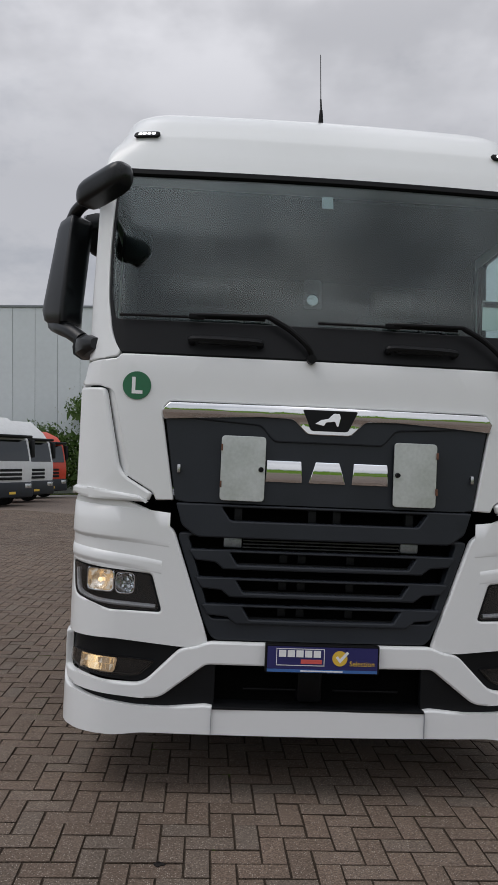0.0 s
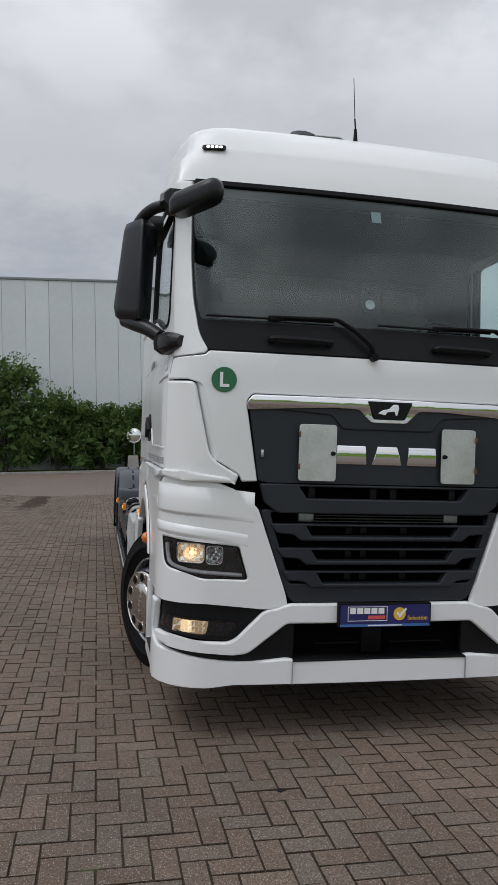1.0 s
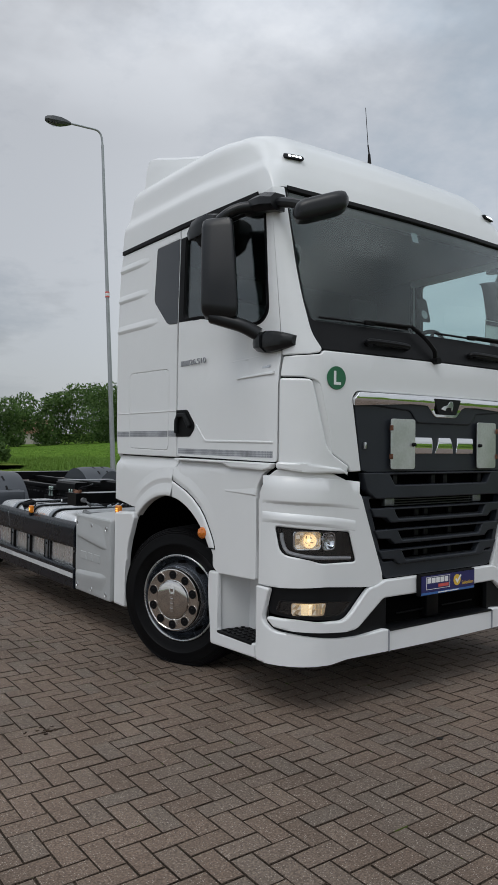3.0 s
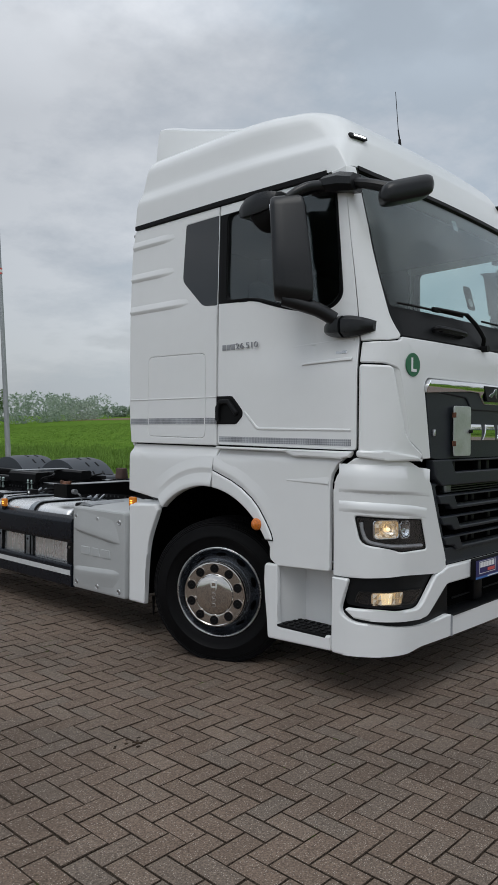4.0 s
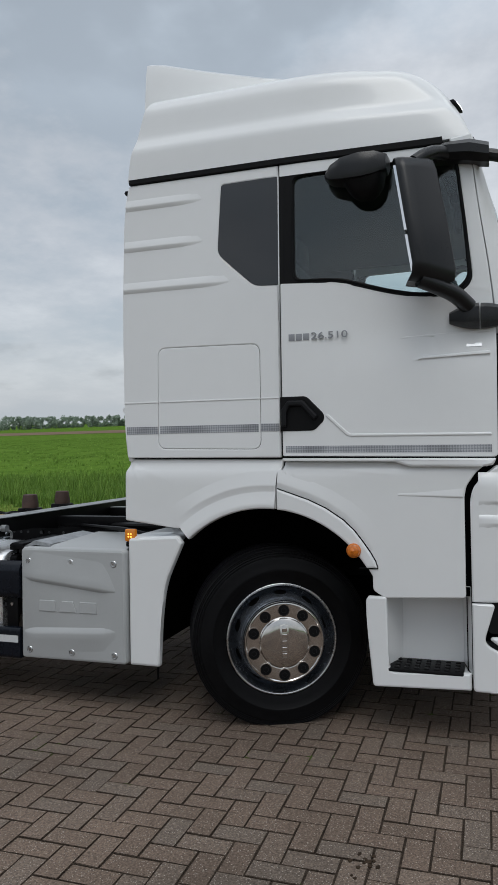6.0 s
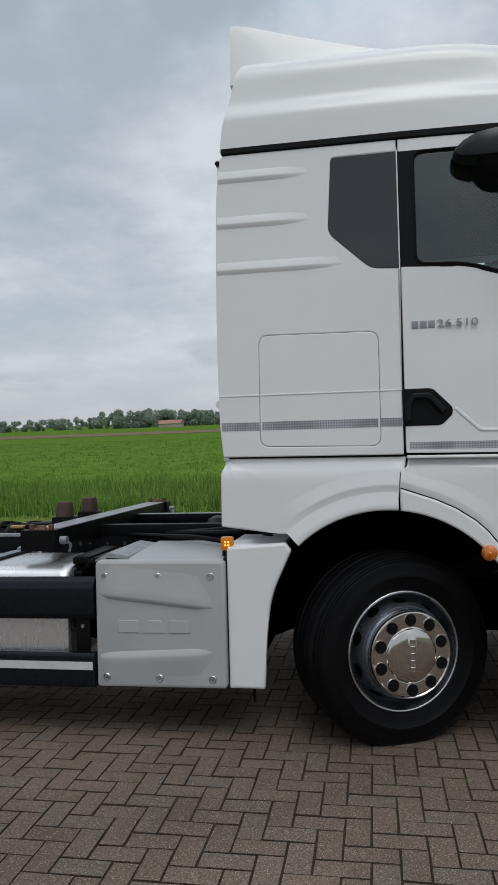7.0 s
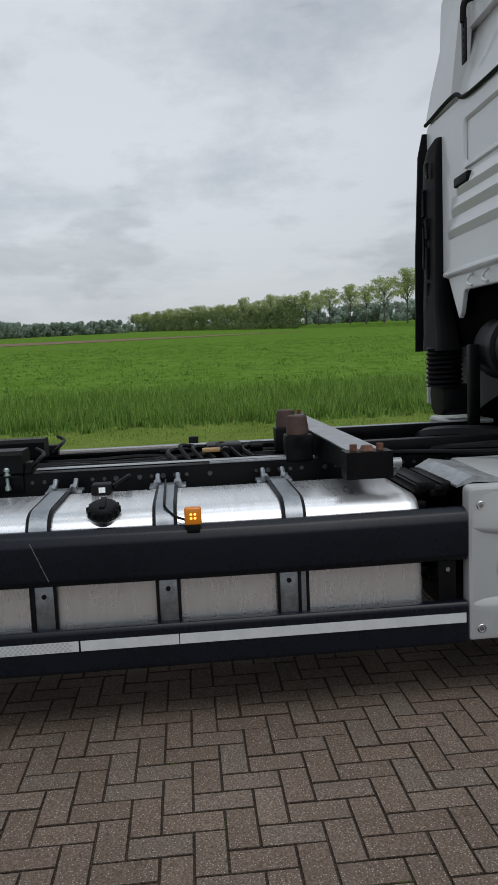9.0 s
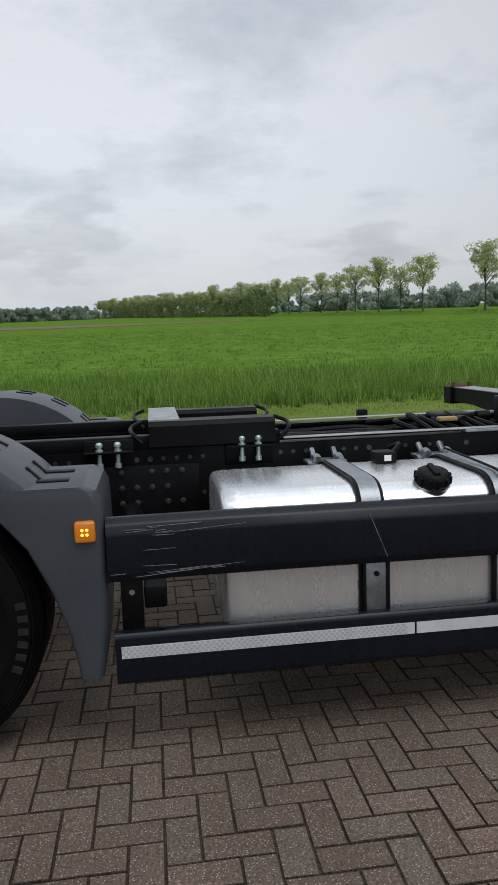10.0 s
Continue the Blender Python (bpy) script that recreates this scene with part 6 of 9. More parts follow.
def wheel(m, covered, label):
    """m: the wheel's middle, its local +z pointing outwards; a covered one has a bold disc and a hub cover."""
    bm = bmesh.new()
    lathe(bm, [(0.300, 0.150), (0.306, 0.156), (0.303, 0.162), (0.297, 0.162), (0.289, 0.150), (0.281, 0.120), (0.274, 0.080), *(DISC_BOLD if covered else DISC_FLAT)], m, 72)
    rim = part("wheel", bm, RIM, truck, label, sharp=40)
    bm = bmesh.new()
    lathe(bm, [(0.3045, 0.156), (0.3065, 0.160), (0.3045, 0.1655), (0.299, 0.1665), (0.293, 0.163), (0.2905, 0.154)], m, 72)
    part("rim_flange", bm, STEEL, rim, "bright rim edge", sharp=60)
    bm = bmesh.new()
    lathe(bm, TYRE, m, 96)
    part("tyre", bm, RUBBER, rim, "black rubber tyre", sharp=40)
    # dark discs laid on the metal stand in for the shade in the hand holes
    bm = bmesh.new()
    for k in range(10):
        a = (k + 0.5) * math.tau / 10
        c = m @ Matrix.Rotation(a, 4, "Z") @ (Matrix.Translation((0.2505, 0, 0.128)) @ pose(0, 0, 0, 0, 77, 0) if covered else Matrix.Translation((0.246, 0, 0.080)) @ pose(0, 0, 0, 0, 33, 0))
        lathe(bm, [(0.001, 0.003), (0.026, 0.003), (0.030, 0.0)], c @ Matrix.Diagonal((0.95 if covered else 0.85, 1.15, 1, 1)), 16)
    pieces("rim_hole_shade", bm, DARK, rim)
    if covered:
        bm = bmesh.new()
        lathe(bm, [(0.222, 0.210), (0.219, 0.232), (0.214, 0.241), (0.208, 0.242), (0.203, 0.237), (0.142, 0.237), (0.138, 0.236), (0.134, 0.238), (0.129, 0.246), (0.122, 0.2495), (0.060, 0.252), (0.0, 0.2525)], m, 72)
        part("hub_cover", bm, HUB, rim, "polished steel hub cover", sharp=30)
        bm = bmesh.new()
        for k in range(10):
            lathe(bm, [(0.035, 0.234), (0.034, 0.2405), (0.031, 0.2405), (0.029, 0.234)], m @ Matrix.Rotation((k + 0.5) * math.tau / 10, 4, "Z") @ Matrix.Translation((0.173, 0, 0)), 20)
        pieces("nut_ring", bm, HUB, rim)
        # nuts, each over a black disc that stands in for its shaded recess
        bm = bmesh.new()
        for k in range(10):
            turn = m @ Matrix.Rotation((k + 0.5) * math.tau / 10, 4, "Z")
            lathe(bm, [(0.0, 0.2382), (0.0295, 0.2382)], turn @ Matrix.Translation((0.173, 0, 0)), 16)
            rod(bm, turn @ Vector((0.173, 0, 0.234)), turn @ Vector((0.173, 0, 0.243)), 0.017, 0.013, 6)
        pieces("nut_and_recess_disc", bm, SEAL, rim)
        bm = bmesh.new()
        box(bm, (-0.098, -0.024, 0.246), (0.098, 0.024, 0.2535), 0.003, 2, m @ Matrix.Rotation(radians(90), 4, "Z"))
        part("cover_spine", bm, HUB, rim)
        bm = bmesh.new()
        for k in range(5):
            box(bm, (-0.082 + k * 0.034, -0.014, 0.2525), (-0.058 + k * 0.034, 0.014, 0.2555), 0.002, 1, m @ Matrix.Rotation(radians(90), 4, "Z"))
        pieces("cover_bar", bm, HUB, rim)
    return rim


def wheel_pose(x, y, z, steer=0.0):
    """The outward axis points to the left side (-x), turned forwards by steer."""
    return Matrix.Translation((x, y, z)) @ Matrix.Rotation(radians(steer), 4, "Z") @ Matrix.Rotation(radians(-90), 4, "Y") @ Matrix.Rotation(radians(90), 4, "Z")


wheel(wheel_pose(-1.034, 1.440, 0.466, 24.7), True, "steered front wheel with polished hub cover")
wheel(Matrix.Rotation(radians(180), 4, "Z") @ wheel_pose(-1.034, -1.440, 0.466, 24.7), True, "steered front wheel with polished hub cover")
for y in (6.38, 7.73):
    wheel(wheel_pose(-1.06, y, 0.495), False, "rear wheel under a grey mudguard")
    wheel(Matrix.Rotation(radians(180), 4, "Z") @ wheel_pose(-1.06, -y, 0.495), False, "rear wheel under a grey mudguard")
    bm = bmesh.new()
    rod(bm, (-1.0, y, 0.495), (1.0, y, 0.495), 0.09)
    part("axle", bm, FRAME, truck)
# engine, gearbox and sump low between the rails, unseen, added to block light beneath
bm = bmesh.new()
box(bm, (-0.335, 0.45, 0.36), (0.335, 2.25, 0.98), 0.06, 2)
part("unseen_engine", bm, DARK, truck)
bm = bmesh.new()
loft(bm, [[Vector((0.30 * e * math.cos(a), y, 0.62 + 0.26 * e * math.sin(a))) for a in [k * math.tau / 16 for k in range(16)]] for y, e in ((2.25, 1.0), (2.6, 1.0), (2.9, 0.75), (3.3, 0.55), (3.4, 0.3))])
part("unseen_gearbox", bm, DARK, truck)
bm = bmesh.new()
rod(bm, (0, 3.35, 0.60), (0, 6.3, 0.52), 0.06)
part("drive_shaft", bm, DARK, truck)
bm = bmesh.new()
rod(bm, (-0.85, 1.4, 0.47), (0.85, 1.4, 0.47), 0.07)
box(bm, (-0.38, 0.3, 0.45), (0.38, 2.1, 1.05), 0.05)
part("front_axle", bm, DARK, truck)
# letters on the rear tyre, plain bars
bm = bmesh.new()
for k in range(6):
    a = radians(-22 + k * 6.2)
    c = Vector((-1.2405, 6.38 - 0.425 * math.cos(a), 0.495 + 0.425 * math.sin(a)))
    box(bm, (-0.002, -0.018, -0.012), (0.002, 0.018, 0.012), 0.001, 1, Matrix.Translation(c) @ Matrix.Rotation(-a, 4, "X"))
pieces("tyre_bar", bm, TYRE_PRINT, truck)

# ---- chassis ----
for sx in (-1, 1):
    bm = bmesh.new()
    x0, x1 = sx * 0.425, sx * 0.345
    prof = [(x0, 0.700), (x1, 0.700), (x1, 0.712), (x0 - sx * 0.010, 0.712), (x0 - sx * 0.010, 0.958), (x1, 0.958), (x1, 0.970), (x0, 0.970)]
    loft(bm, [[Vector((x, y, z)) for x, z in prof] for y in (0.6, 2.4, 5.0, 9.0)])
    rail = part("frame_rail", bm, FRAME, truck, "black steel frame rail with rows of holes")
    bm = bmesh.new()
    for y in np.arange(2.5, 8.8, 0.06):
        for z in (0.925, 0.76):
            if random.random() < 0.8:
                big = random.random() < 0.3
                rod(bm, (x0 - sx * 0.002, y, z), (x0 + sx * (0.012 if big else 0.003), y, z), 0.013 if big else 0.010, None, 8)
    part("rail_bolts", bm, BOLT, rail, "rows of small bolts", kind="stuff")
    # square sub-frame tube on the rail
    bm = bmesh.new()
    box(bm, (min(sx * 0.36, sx * 0.43), 3.45, 0.972), (max(sx * 0.36, sx * 0.43), 4.0, 0.985), 0.003)
    part("wear_strip", bm, FRAME_TOP, rail)
bm = bmesh.new()
box(bm, (0.345, 2.3, 0.970), (0.425, 3.35, 1.045), 0.006)
box(bm, (-0.425, 2.3, 0.970), (-0.345, 3.35, 1.045), 0.006)
box(bm, (0.345, 4.9, 0.97), (0.425, 9.0, 1.03), 0.006)
box(bm, (-0.425, 4.9, 0.97), (-0.345, 9.0, 1.03), 0.006)
pieces("sub_frame", bm, FRAME, truck)
bm = bmesh.new()
box(bm, (0.348, 2.3, 1.0455), (0.422, 3.3, 1.0485), 0.0)
for sx in (-1, 1):
    box(bm, (min(sx * 0.35, sx * 0.42), 3.5, 0.9865), (max(sx * 0.35, sx * 0.42), 4.88, 0.9885), 0.0)
pieces("worn_flange", bm, FRAME_TOP, truck)
for y in (2.9, 3.9, 4.6, 5.6, 6.8, 8.2, 8.9):
    bm = bmesh.new()
    box(bm, (-0.345, y - 0.05, 0.74), (0.345, y + 0.05, 0.93), 0.01)
    part("cross_member", bm, FRAME, truck)


def twistlock_beam(y0, y1, label):
    """A box beam across the frame that a swap body rests on, grey worn top and rusty lock pins."""
    bm = bmesh.new()
    xe = 1.16
    for sx in (-1, 1):
        loft(bm, [[Vector((sx * x, y, z)) for y, z in ((y0, zl), (y1, zl), (y1, 1.085), (y0, 1.085))] for x, zl in ((0.0, 0.96), (0.45, 0.96), (0.75, 0.99), (xe, 0.995))])
        loft(bm, [[Vector((sx * x, y, z)) for y, z in ((y0 - 0.02, z0), (y1 + 0.02, z0), (y1 + 0.02, 1.09), (y0 - 0.02, 1.09))] for x, z0 in ((xe - 0.10, 0.975), (xe + 0.01, 0.975))])
    ob = part("twistlock_beam", bm, FRAME, truck, label)
    bm = bmesh.new()
    box(bm, (-xe + 0.09, y0 + 0.004, 1.0855), (xe - 0.09, y1 - 0.004, 1.0895))
    part("worn_top", bm, FRAME_TOP, ob)
    for sx in (-1, 1):
        bm = bmesh.new()
        c = Vector((sx * (xe - 0.045), (y0 + y1) / 2, 1.0905))
        rod(bm, c, c + Vector((0, 0, 0.022)), 0.035, 0.022, 10)
        rod(bm, c + Vector((0, -0.058, 0)), c + Vector((0, -0.058, 0.028)), 0.016, None, 8)
        rod(bm, c + Vector((0, 0.058, 0)), c + Vector((0, 0.058, 0.028)), 0.016, None, 8)
        part("lock_pin", bm, RUST, ob, "rusty lock pin")
        bm = bmesh.new()
        rod(bm, (sx * (xe - 0.05), y0 - 0.03, 1.03), (sx * (xe - 0.05), y0 - 0.07, 1.03), 0.022)
        tube(bm, [(sx * (xe - 0.05), y0 - 0.05, 1.03), (sx * (xe - 0.09), y0 - 0.07, 1.0), (sx * (xe - 0.12), y0 - 0.05, 0.96)], 0.008, 6)
        part("lock_knob", bm, FRAME_TOP, ob)
    return ob


beam = twistlock_beam(3.265, 3.425, "black twistlock cross beam with worn grey top")
for x, y in ((0.05, 3.53), (-0.38, 3.53)):
    bm = bmesh.new()
    box(bm, (x - 0.06, y - 0.07, 0.96), (x + 0.06, y + 0.07, 1.10), 0.01)
    rod(bm, (x - 0.061, y, 1.06), (x - 0.066, y, 1.06), 0.03)
    part("buffer_stand", bm, FRAME, truck)
    bm = bmesh.new()
    lathe(bm, [(0.0, 0.0), (0.060, 0.0), (0.060, 0.025), (0.054, 0.070), (0.051, 0.092), (0.045, 0.098), (0.0, 0.098)], Matrix.Translation((x, y, 1.10)), 20)
    part("rubber_buffer", bm, BROWN_RUBBER, truck, "brown rubber buffer cone")
# second saddle over the frame behind the tank
bm = bmesh.new()
for y0, y1 in ((4.93, 5.50),):
    for x0, x1 in ((-0.48, -0.30), (0.10, 0.24)):
        loft(bm, [[Vector((x, y, z)) for x, z in ((x0, 0.985), (x0, 1.075), (x0 + 0.02, 1.095), (x1 - 0.02, 1.095), (x1, 1.075), (x1, 0.985))] for y in (y0, y1)])
pieces("saddle", bm, FRAME, truck, "black folded steel saddle on the frame")
bm = bmesh.new()
box(bm, (-0.46, 5.36, 1.0955), (0.22, 5.50, 1.105), 0.002)
part("saddle_plate", bm, FRAME_TOP, truck)
bm = bmesh.new()
for y in (4.90, 5.53):
    for x in (-0.45, 0.2):
        tube(bm, [(x, y, 1.0), (x + 0.02, y + (0.04 if y > 5 else -0.04), 1.04), (x + 0.12, y + (0.05 if y > 5 else -0.05), 1.06), (x + 0.18, y, 1.08)], 0.010, 6)
pieces("saddle_loop", bm, FRAME, truck)
for y in (5.01, 5.085, 5.64, 5.72):
    bm = bmesh.new()
    lathe(bm, [(0.0, 0.040), (0.010, 0.038), (0.016, 0.030), (0.016, 0.020), (0.011, 0.016), (0.011, 0.006), (0.017, 0.005), (0.017, -0.002), (0.010, -0.003), (0.010, -0.055), (0.015, -0.056), (0.015, -0.075), (0.008, -0.080), (0.0, -0.080)], Matrix.Translation((-0.475, y, 0.977)), 12)
    part("clamp_bolt", bm, GREEN_ZINC, truck, "green zinc-plated clamp bolt")
bm = bmesh.new()
for y in (5.05, 5.68):
    box(bm, (-0.50, y - 0.11, 0.965), (-0.43, y + 0.11, 0.975), 0.003)
    box(bm, (-0.44, y - 0.11, 0.88), (-0.428, y + 0.11, 1.02), 0.003)
pieces("clamp_plate", bm, FRAME, truck)
bm = bmesh.new()
bolts = bmesh.new()
box(bm, (-0.445, 5.28, 0.52), (-0.43, 6.0, 0.90), 0.006)
for a in range(5):
    for b in range(4):
        if (a * 3 + b) % 5 != 2:
            lathe(bolts, [(0.0, 0.016), (0.009, 0.014), (0.010, 0.005), (0.014, 0.004), (0.014, 0.0)], Matrix.Translation((-0.445, 5.36 + a * 0.068, 0.66 + b * 0.07)) @ pose(0, 0, 0, 0, -90, 0), 10)
tube(bm, [(-0.47, 5.60, 0.70), (-0.55, 5.58, 0.66), (-0.62, 5.62, 0.58), (-0.62, 5.75, 0.55)], 0.05, 8)
pieces("gusset_plate", bm, FRAME, truck)
pieces("plate_bolt", bolts, BOLT, truck)
# cable looms between the rails
bm = bmesh.new()
for k in range(9):
    x = -0.30 + 0.07 * k
    pts = [(x + random.uniform(-0.03, 0.03), y, 0.93 + random.uniform(-0.02, 0.03)) for y in np.arange(2.6, 5.4, 0.35)]
    tube(bm, pts, random.uniform(0.008, 0.018), 6)
for k in range(7):
    y0 = 3.75 + 0.07 * k
    tube(bm, [(-0.25, y0, 0.97), (-0.05, y0 + 0.05, 1.0 + 0.015 * (k % 3)), (0.15, y0 - 0.05, 0.99), (0.3, y0 + 0.1, 0.96)], 0.013, 6)
pieces("cable", bm, SEAL, truck)
bm = bmesh.new()
box(bm, (-0.18, 3.93, 1.0), (-0.13, 4.03, 1.022), 0.006)
part("tag_block", bm, TAN, truck, "small tan label block among the hoses")
bm = bmesh.new()
box(bm, (-0.10, 3.80, 0.96), (0.10, 4.0, 1.03), 0.015)
rod(bm, (0.0, 3.75, 1.0), (0.0, 3.68, 1.0), 0.03)
rod(bm, (-0.12, 3.9, 1.0), (-0.18, 3.9, 1.0), 0.025)
part("valve_block", bm, FRAME, truck)
# right-hand side lamp post seen over the frame, and side rail
bm = bmesh.new()
box(bm, (1.06, 4.03, 0.90), (1.12, 4.10, 0.965), 0.012)
rod(bm, (1.09, 4.065, 0.86), (1.09, 4.065, 0.90), 0.02)
part("right_side_lamp", bm, SEAL, truck, "small black side lamp on a bracket")
bm = bmesh.new()
box(bm, (1.02, 3.0, 0.64), (1.29, 5.65, 0.86), 0.03)
part("right_guard", bm, RAIL, truck)
bm = bmesh.new()
box(bm, (0.62, 2.45, 0.45), (1.18, 5.3, 0.86), 0.08, 3)
part("right_tank", bm, TANK, truck)

# ---- fuel tank on the left ----
prof = rounded([(-1.242, 0.372, 0.07), (-0.60, 0.372, 0.07), (-0.60, 0.905), (-1.242, 0.905)], 0.13, 6)
def tank_ring(y, d):
    c = Vector((-0.92, 0.66))
    return [Vector((c.x + (x - c.x) * (1 - d), y, c.y + (z - c.y) * (1 - d))) for x, z in prof]
bm = bmesh.new()
loft(bm, [tank_ring(3.145, 0.10), tank_ring(3.150, 0.05), tank_ring(3.168, 0.015), tank_ring(3.20, 0.0), tank_ring(3.215, 0.006), tank_ring(3.23, 0.0), tank_ring(4.0, 0.0), tank_ring(4.6, 0.0), tank_ring(5.16, 0.0), tank_ring(5.175, 0.006), tank_ring(5.19, 0.0), tank_ring(5.235, 0.015), tank_ring(5.25, 0.05), tank_ring(5.255, 0.10)])
tank = part("fuel_tank", bm, TANK, truck, "long bright aluminium fuel tank with straps", sharp=40)
for y in (3.685, 4.215, 4.72):
    for dy, w, o, mat, name in ((0.0, 0.05, 0.012, SEAL, "strap_rubber"), (0.0, 0.036, 0.017, ZINC, "strap")):
        bm = bmesh.new()
        c = Vector((-0.92, 0.66))
        def ring_o(y, extra):
            return [Vector((c.x + (x - c.x) * (1 + extra / 0.32), y, c.y + (z - c.y) * (1 + extra / 0.24))) for x, z in prof]
        loft(bm, [ring_o(y - w, 0.0), ring_o(y - w, o), ring_o(y + w, o), ring_o(y + w, 0.0)])
        part(name, bm, mat, tank, "steel tank strap on black rubber" if name == "strap" else "")
    bm = bmesh.new()
    for d in (-0.05, 0.05):
        rod(bm, (-0.56, y + d, 0.90), (-0.50, y + d, 0.94), 0.013, None, 8)
        rod(bm, (-0.62, y + d, 0.905), (-0.585, y + d, 0.915), 0.022, None, 8)
    box(bm, (-0.60, y - 0.09, 0.885), (-0.50, y + 0.09, 0.90), 0.004)
    pieces("strap_bolt", bm, ZINC, tank)
bm = bmesh.new()
c = Vector((-1.168, 4.463, 0.880))
lean = Matrix.Translation(c) @ Matrix.Rotation(radians(-16), 4, "Y")
lathe(bm, [(0.0, 0.062), (0.045, 0.062), (0.055, 0.058), (0.064, 0.045), (0.066, 0.018), (0.060, 0.012)], lean, 28)
for k in range(12):
    a = k * math.tau / 12
    box(bm, (0.060, -0.006, 0.020), (0.070, 0.006, 0.048), 0.002, 1, lean @ Matrix.Rotation(a, 4, "Z"))
box(bm, (-0.045, -0.012, 0.060), (0.045, 0.012, 0.072), 0.005, 2, lean)
part("filler_cap", bm, SEAL, tank, "black screw filler cap")
bm = bmesh.new()
lathe(bm, [(0.068, 0.012), (0.064, 0.0), (0.062, -0.06)], lean, 28)
part("filler_neck", bm, STEEL, tank)
bm = bmesh.new()
box(bm, (-0.80, 4.47, 0.905), (-0.71, 4.56, 0.955), 0.008)
tube(bm, [(-0.72, 4.47, 0.93), (-0.62, 4.40, 0.96), (-0.55, 4.42, 0.94)], 0.012, 6)
part("level_sender", bm, SEAL, tank, "black level sender with a small label")
bm = bmesh.new()
box(bm, (-0.8015, 4.495, 0.918), (-0.8005, 4.525, 0.943))
part("sender_label", bm, CARD, tank)


def marker(x, y, z, label, posted=0.03):
    bm = bmesh.new()
    box(bm, (x - 0.014, y - 0.034, z - 0.036), (x + 0.020, y + 0.034, z + 0.036), 0.010, 3)
    ob = part("side_marker", bm, ORANGE_LENS, truck, label)
    bm = bmesh.new()
    for dy in (-0.008, 0.008):
        for dz in (-0.008, 0.008):
            bmesh.ops.create_uvsphere(bm, u_segments=8, v_segments=6, radius=0.0055, matrix=Matrix.Translation((x - 0.014, y + dy, z + dz)))
    pieces("led", bm, ORANGE_LED, ob)
    if posted:
        bm = bmesh.new()
        box(bm, (x - 0.012, y - 0.026, z - 0.036 - posted), (x + 0.02, y + 0.026, z - 0.036), 0.004)
        part("marker_foot", bm, SEAL, ob)


marker(-1.285, 4.10, 0.888, "lit orange side marker on the guard rail")
marker(-1.225, 2.262, 1.02, "lit orange side marker on the battery box")
bm = bmesh.new()
tube(bm, [(-1.27, 4.13, 0.87), (-1.24, 4.17, 0.88), (-1.20, 4.21, 0.91), (-1.15, 4.215, 0.93), (-0.7, 4.22, 0.945)], 0.005, 6)
part("marker_cable", bm, SEAL, truck)

# ---- side guard rails ----
RAIL_Y0, RAIL_Y1 = 2.975, 5.655
bm = bmesh.new()
prof = rounded([(-1.245, 0.635), (-1.285, 0.632), (-1.302, 0.66), (-1.302, 0.80), (-1.285, 0.832), (-1.262, 0.852), (-1.235, 0.852)], 0.006, 3)
rows = []
for k in range(28):
    y = RAIL_Y0 + (RAIL_Y1 - RAIL_Y0) * k / 27
    dent = 0.008 * math.exp(-((y - 5.35) / 0.25) ** 2)
    rows.append([Vector((x + dent * (1 if x < -1.29 else 0.3), y, z - 0.004 * math.sin(y * 2.1))) for x, z in prof])
loft(bm, rows)
upper = part("upper_guard_rail", bm, RAIL, truck, "dark anodised upper side guard rail, scratched")
bm = bmesh.new()
prof = rounded([(-1.255, 0.272), (-1.292, 0.272), (-1.300, 0.285), (-1.300, 0.44), (-1.290, 0.455), (-1.255, 0.455)], 0.006, 3)
loft(bm, [[Vector((x, y, z)) for x, z in prof] for y in (RAIL_Y0, 3.8, 4.6, RAIL_Y1 - 0.01)])
low_rail = part("lower_guard_rail", bm, RAIL, truck, "dark lower side guard rail with white reflective tape")
for y0, y1 in ((RAIL_Y0 + 0.01, 4.178), (4.182, 4.574), (4.582, RAIL_Y1 - 0.03)):
    bm = bmesh.new()
    box(bm, (-1.303, y0, 0.368), (-1.3005, y1, 0.410))
    part("reflective_tape", bm, TAPE, low_rail, "white reflective tape, scuffed")
bm = bmesh.new()
for k in range(52):
    y0 = 4.61 + k * 0.0195
    if y0 < RAIL_Y1 - 0.05:
        for j in range(4):
            box(bm, (-1.3040, y0 + 0.0098 * (j % 2), 0.371 + j * 0.0095), (-1.3032, y0 + 0.0105 + 0.0098 * (j % 2), 0.379 + j * 0.0095))
part("tape_pattern", bm, TAPE_DARK, low_rail, "fine pattern in the tape", kind="stuff")
# scratches on the upper rail
bm = bmesh.new()
for k in range(20):
    ln = random.choice((0.03, 0.06, 0.1, 0.30)) * random.uniform(0.6, 1.2)
    y0, z0 = RAIL_Y1 - 0.01 - ln - abs(random.gauss(0, 0.16)), random.choice((0.665, 0.68, 0.80, 0.815, 0.74)) + random.uniform(-0.012, 0.012)
    box(bm, (-0.001, -ln / 2, -0.0004), (0.001, ln / 2, random.uniform(0.0002, 0.0007)), 0, 2, Matrix.Translation((-1.3025 + 0.008 * math.exp(-((y0 + ln / 2 - 5.35) / 0.25) ** 2), y0 + ln / 2, z0)) @ Matrix.Rotation(random.gauss(-0.02, 0.03), 4, "X"))
for k in range(5):
    box(bm, (-0.0012, -0.0006, -0.02), (0.0012, 0.0008, 0.02), 0, 2, Matrix.Translation((-1.3022, 4.735 - 0.012 * k, 0.80 - 0.03 * k)) @ Matrix.Rotation(-0.4, 4, "X"))
part("scratches", bm, FRAME_TOP, upper, "pale scratches", kind="stuff")
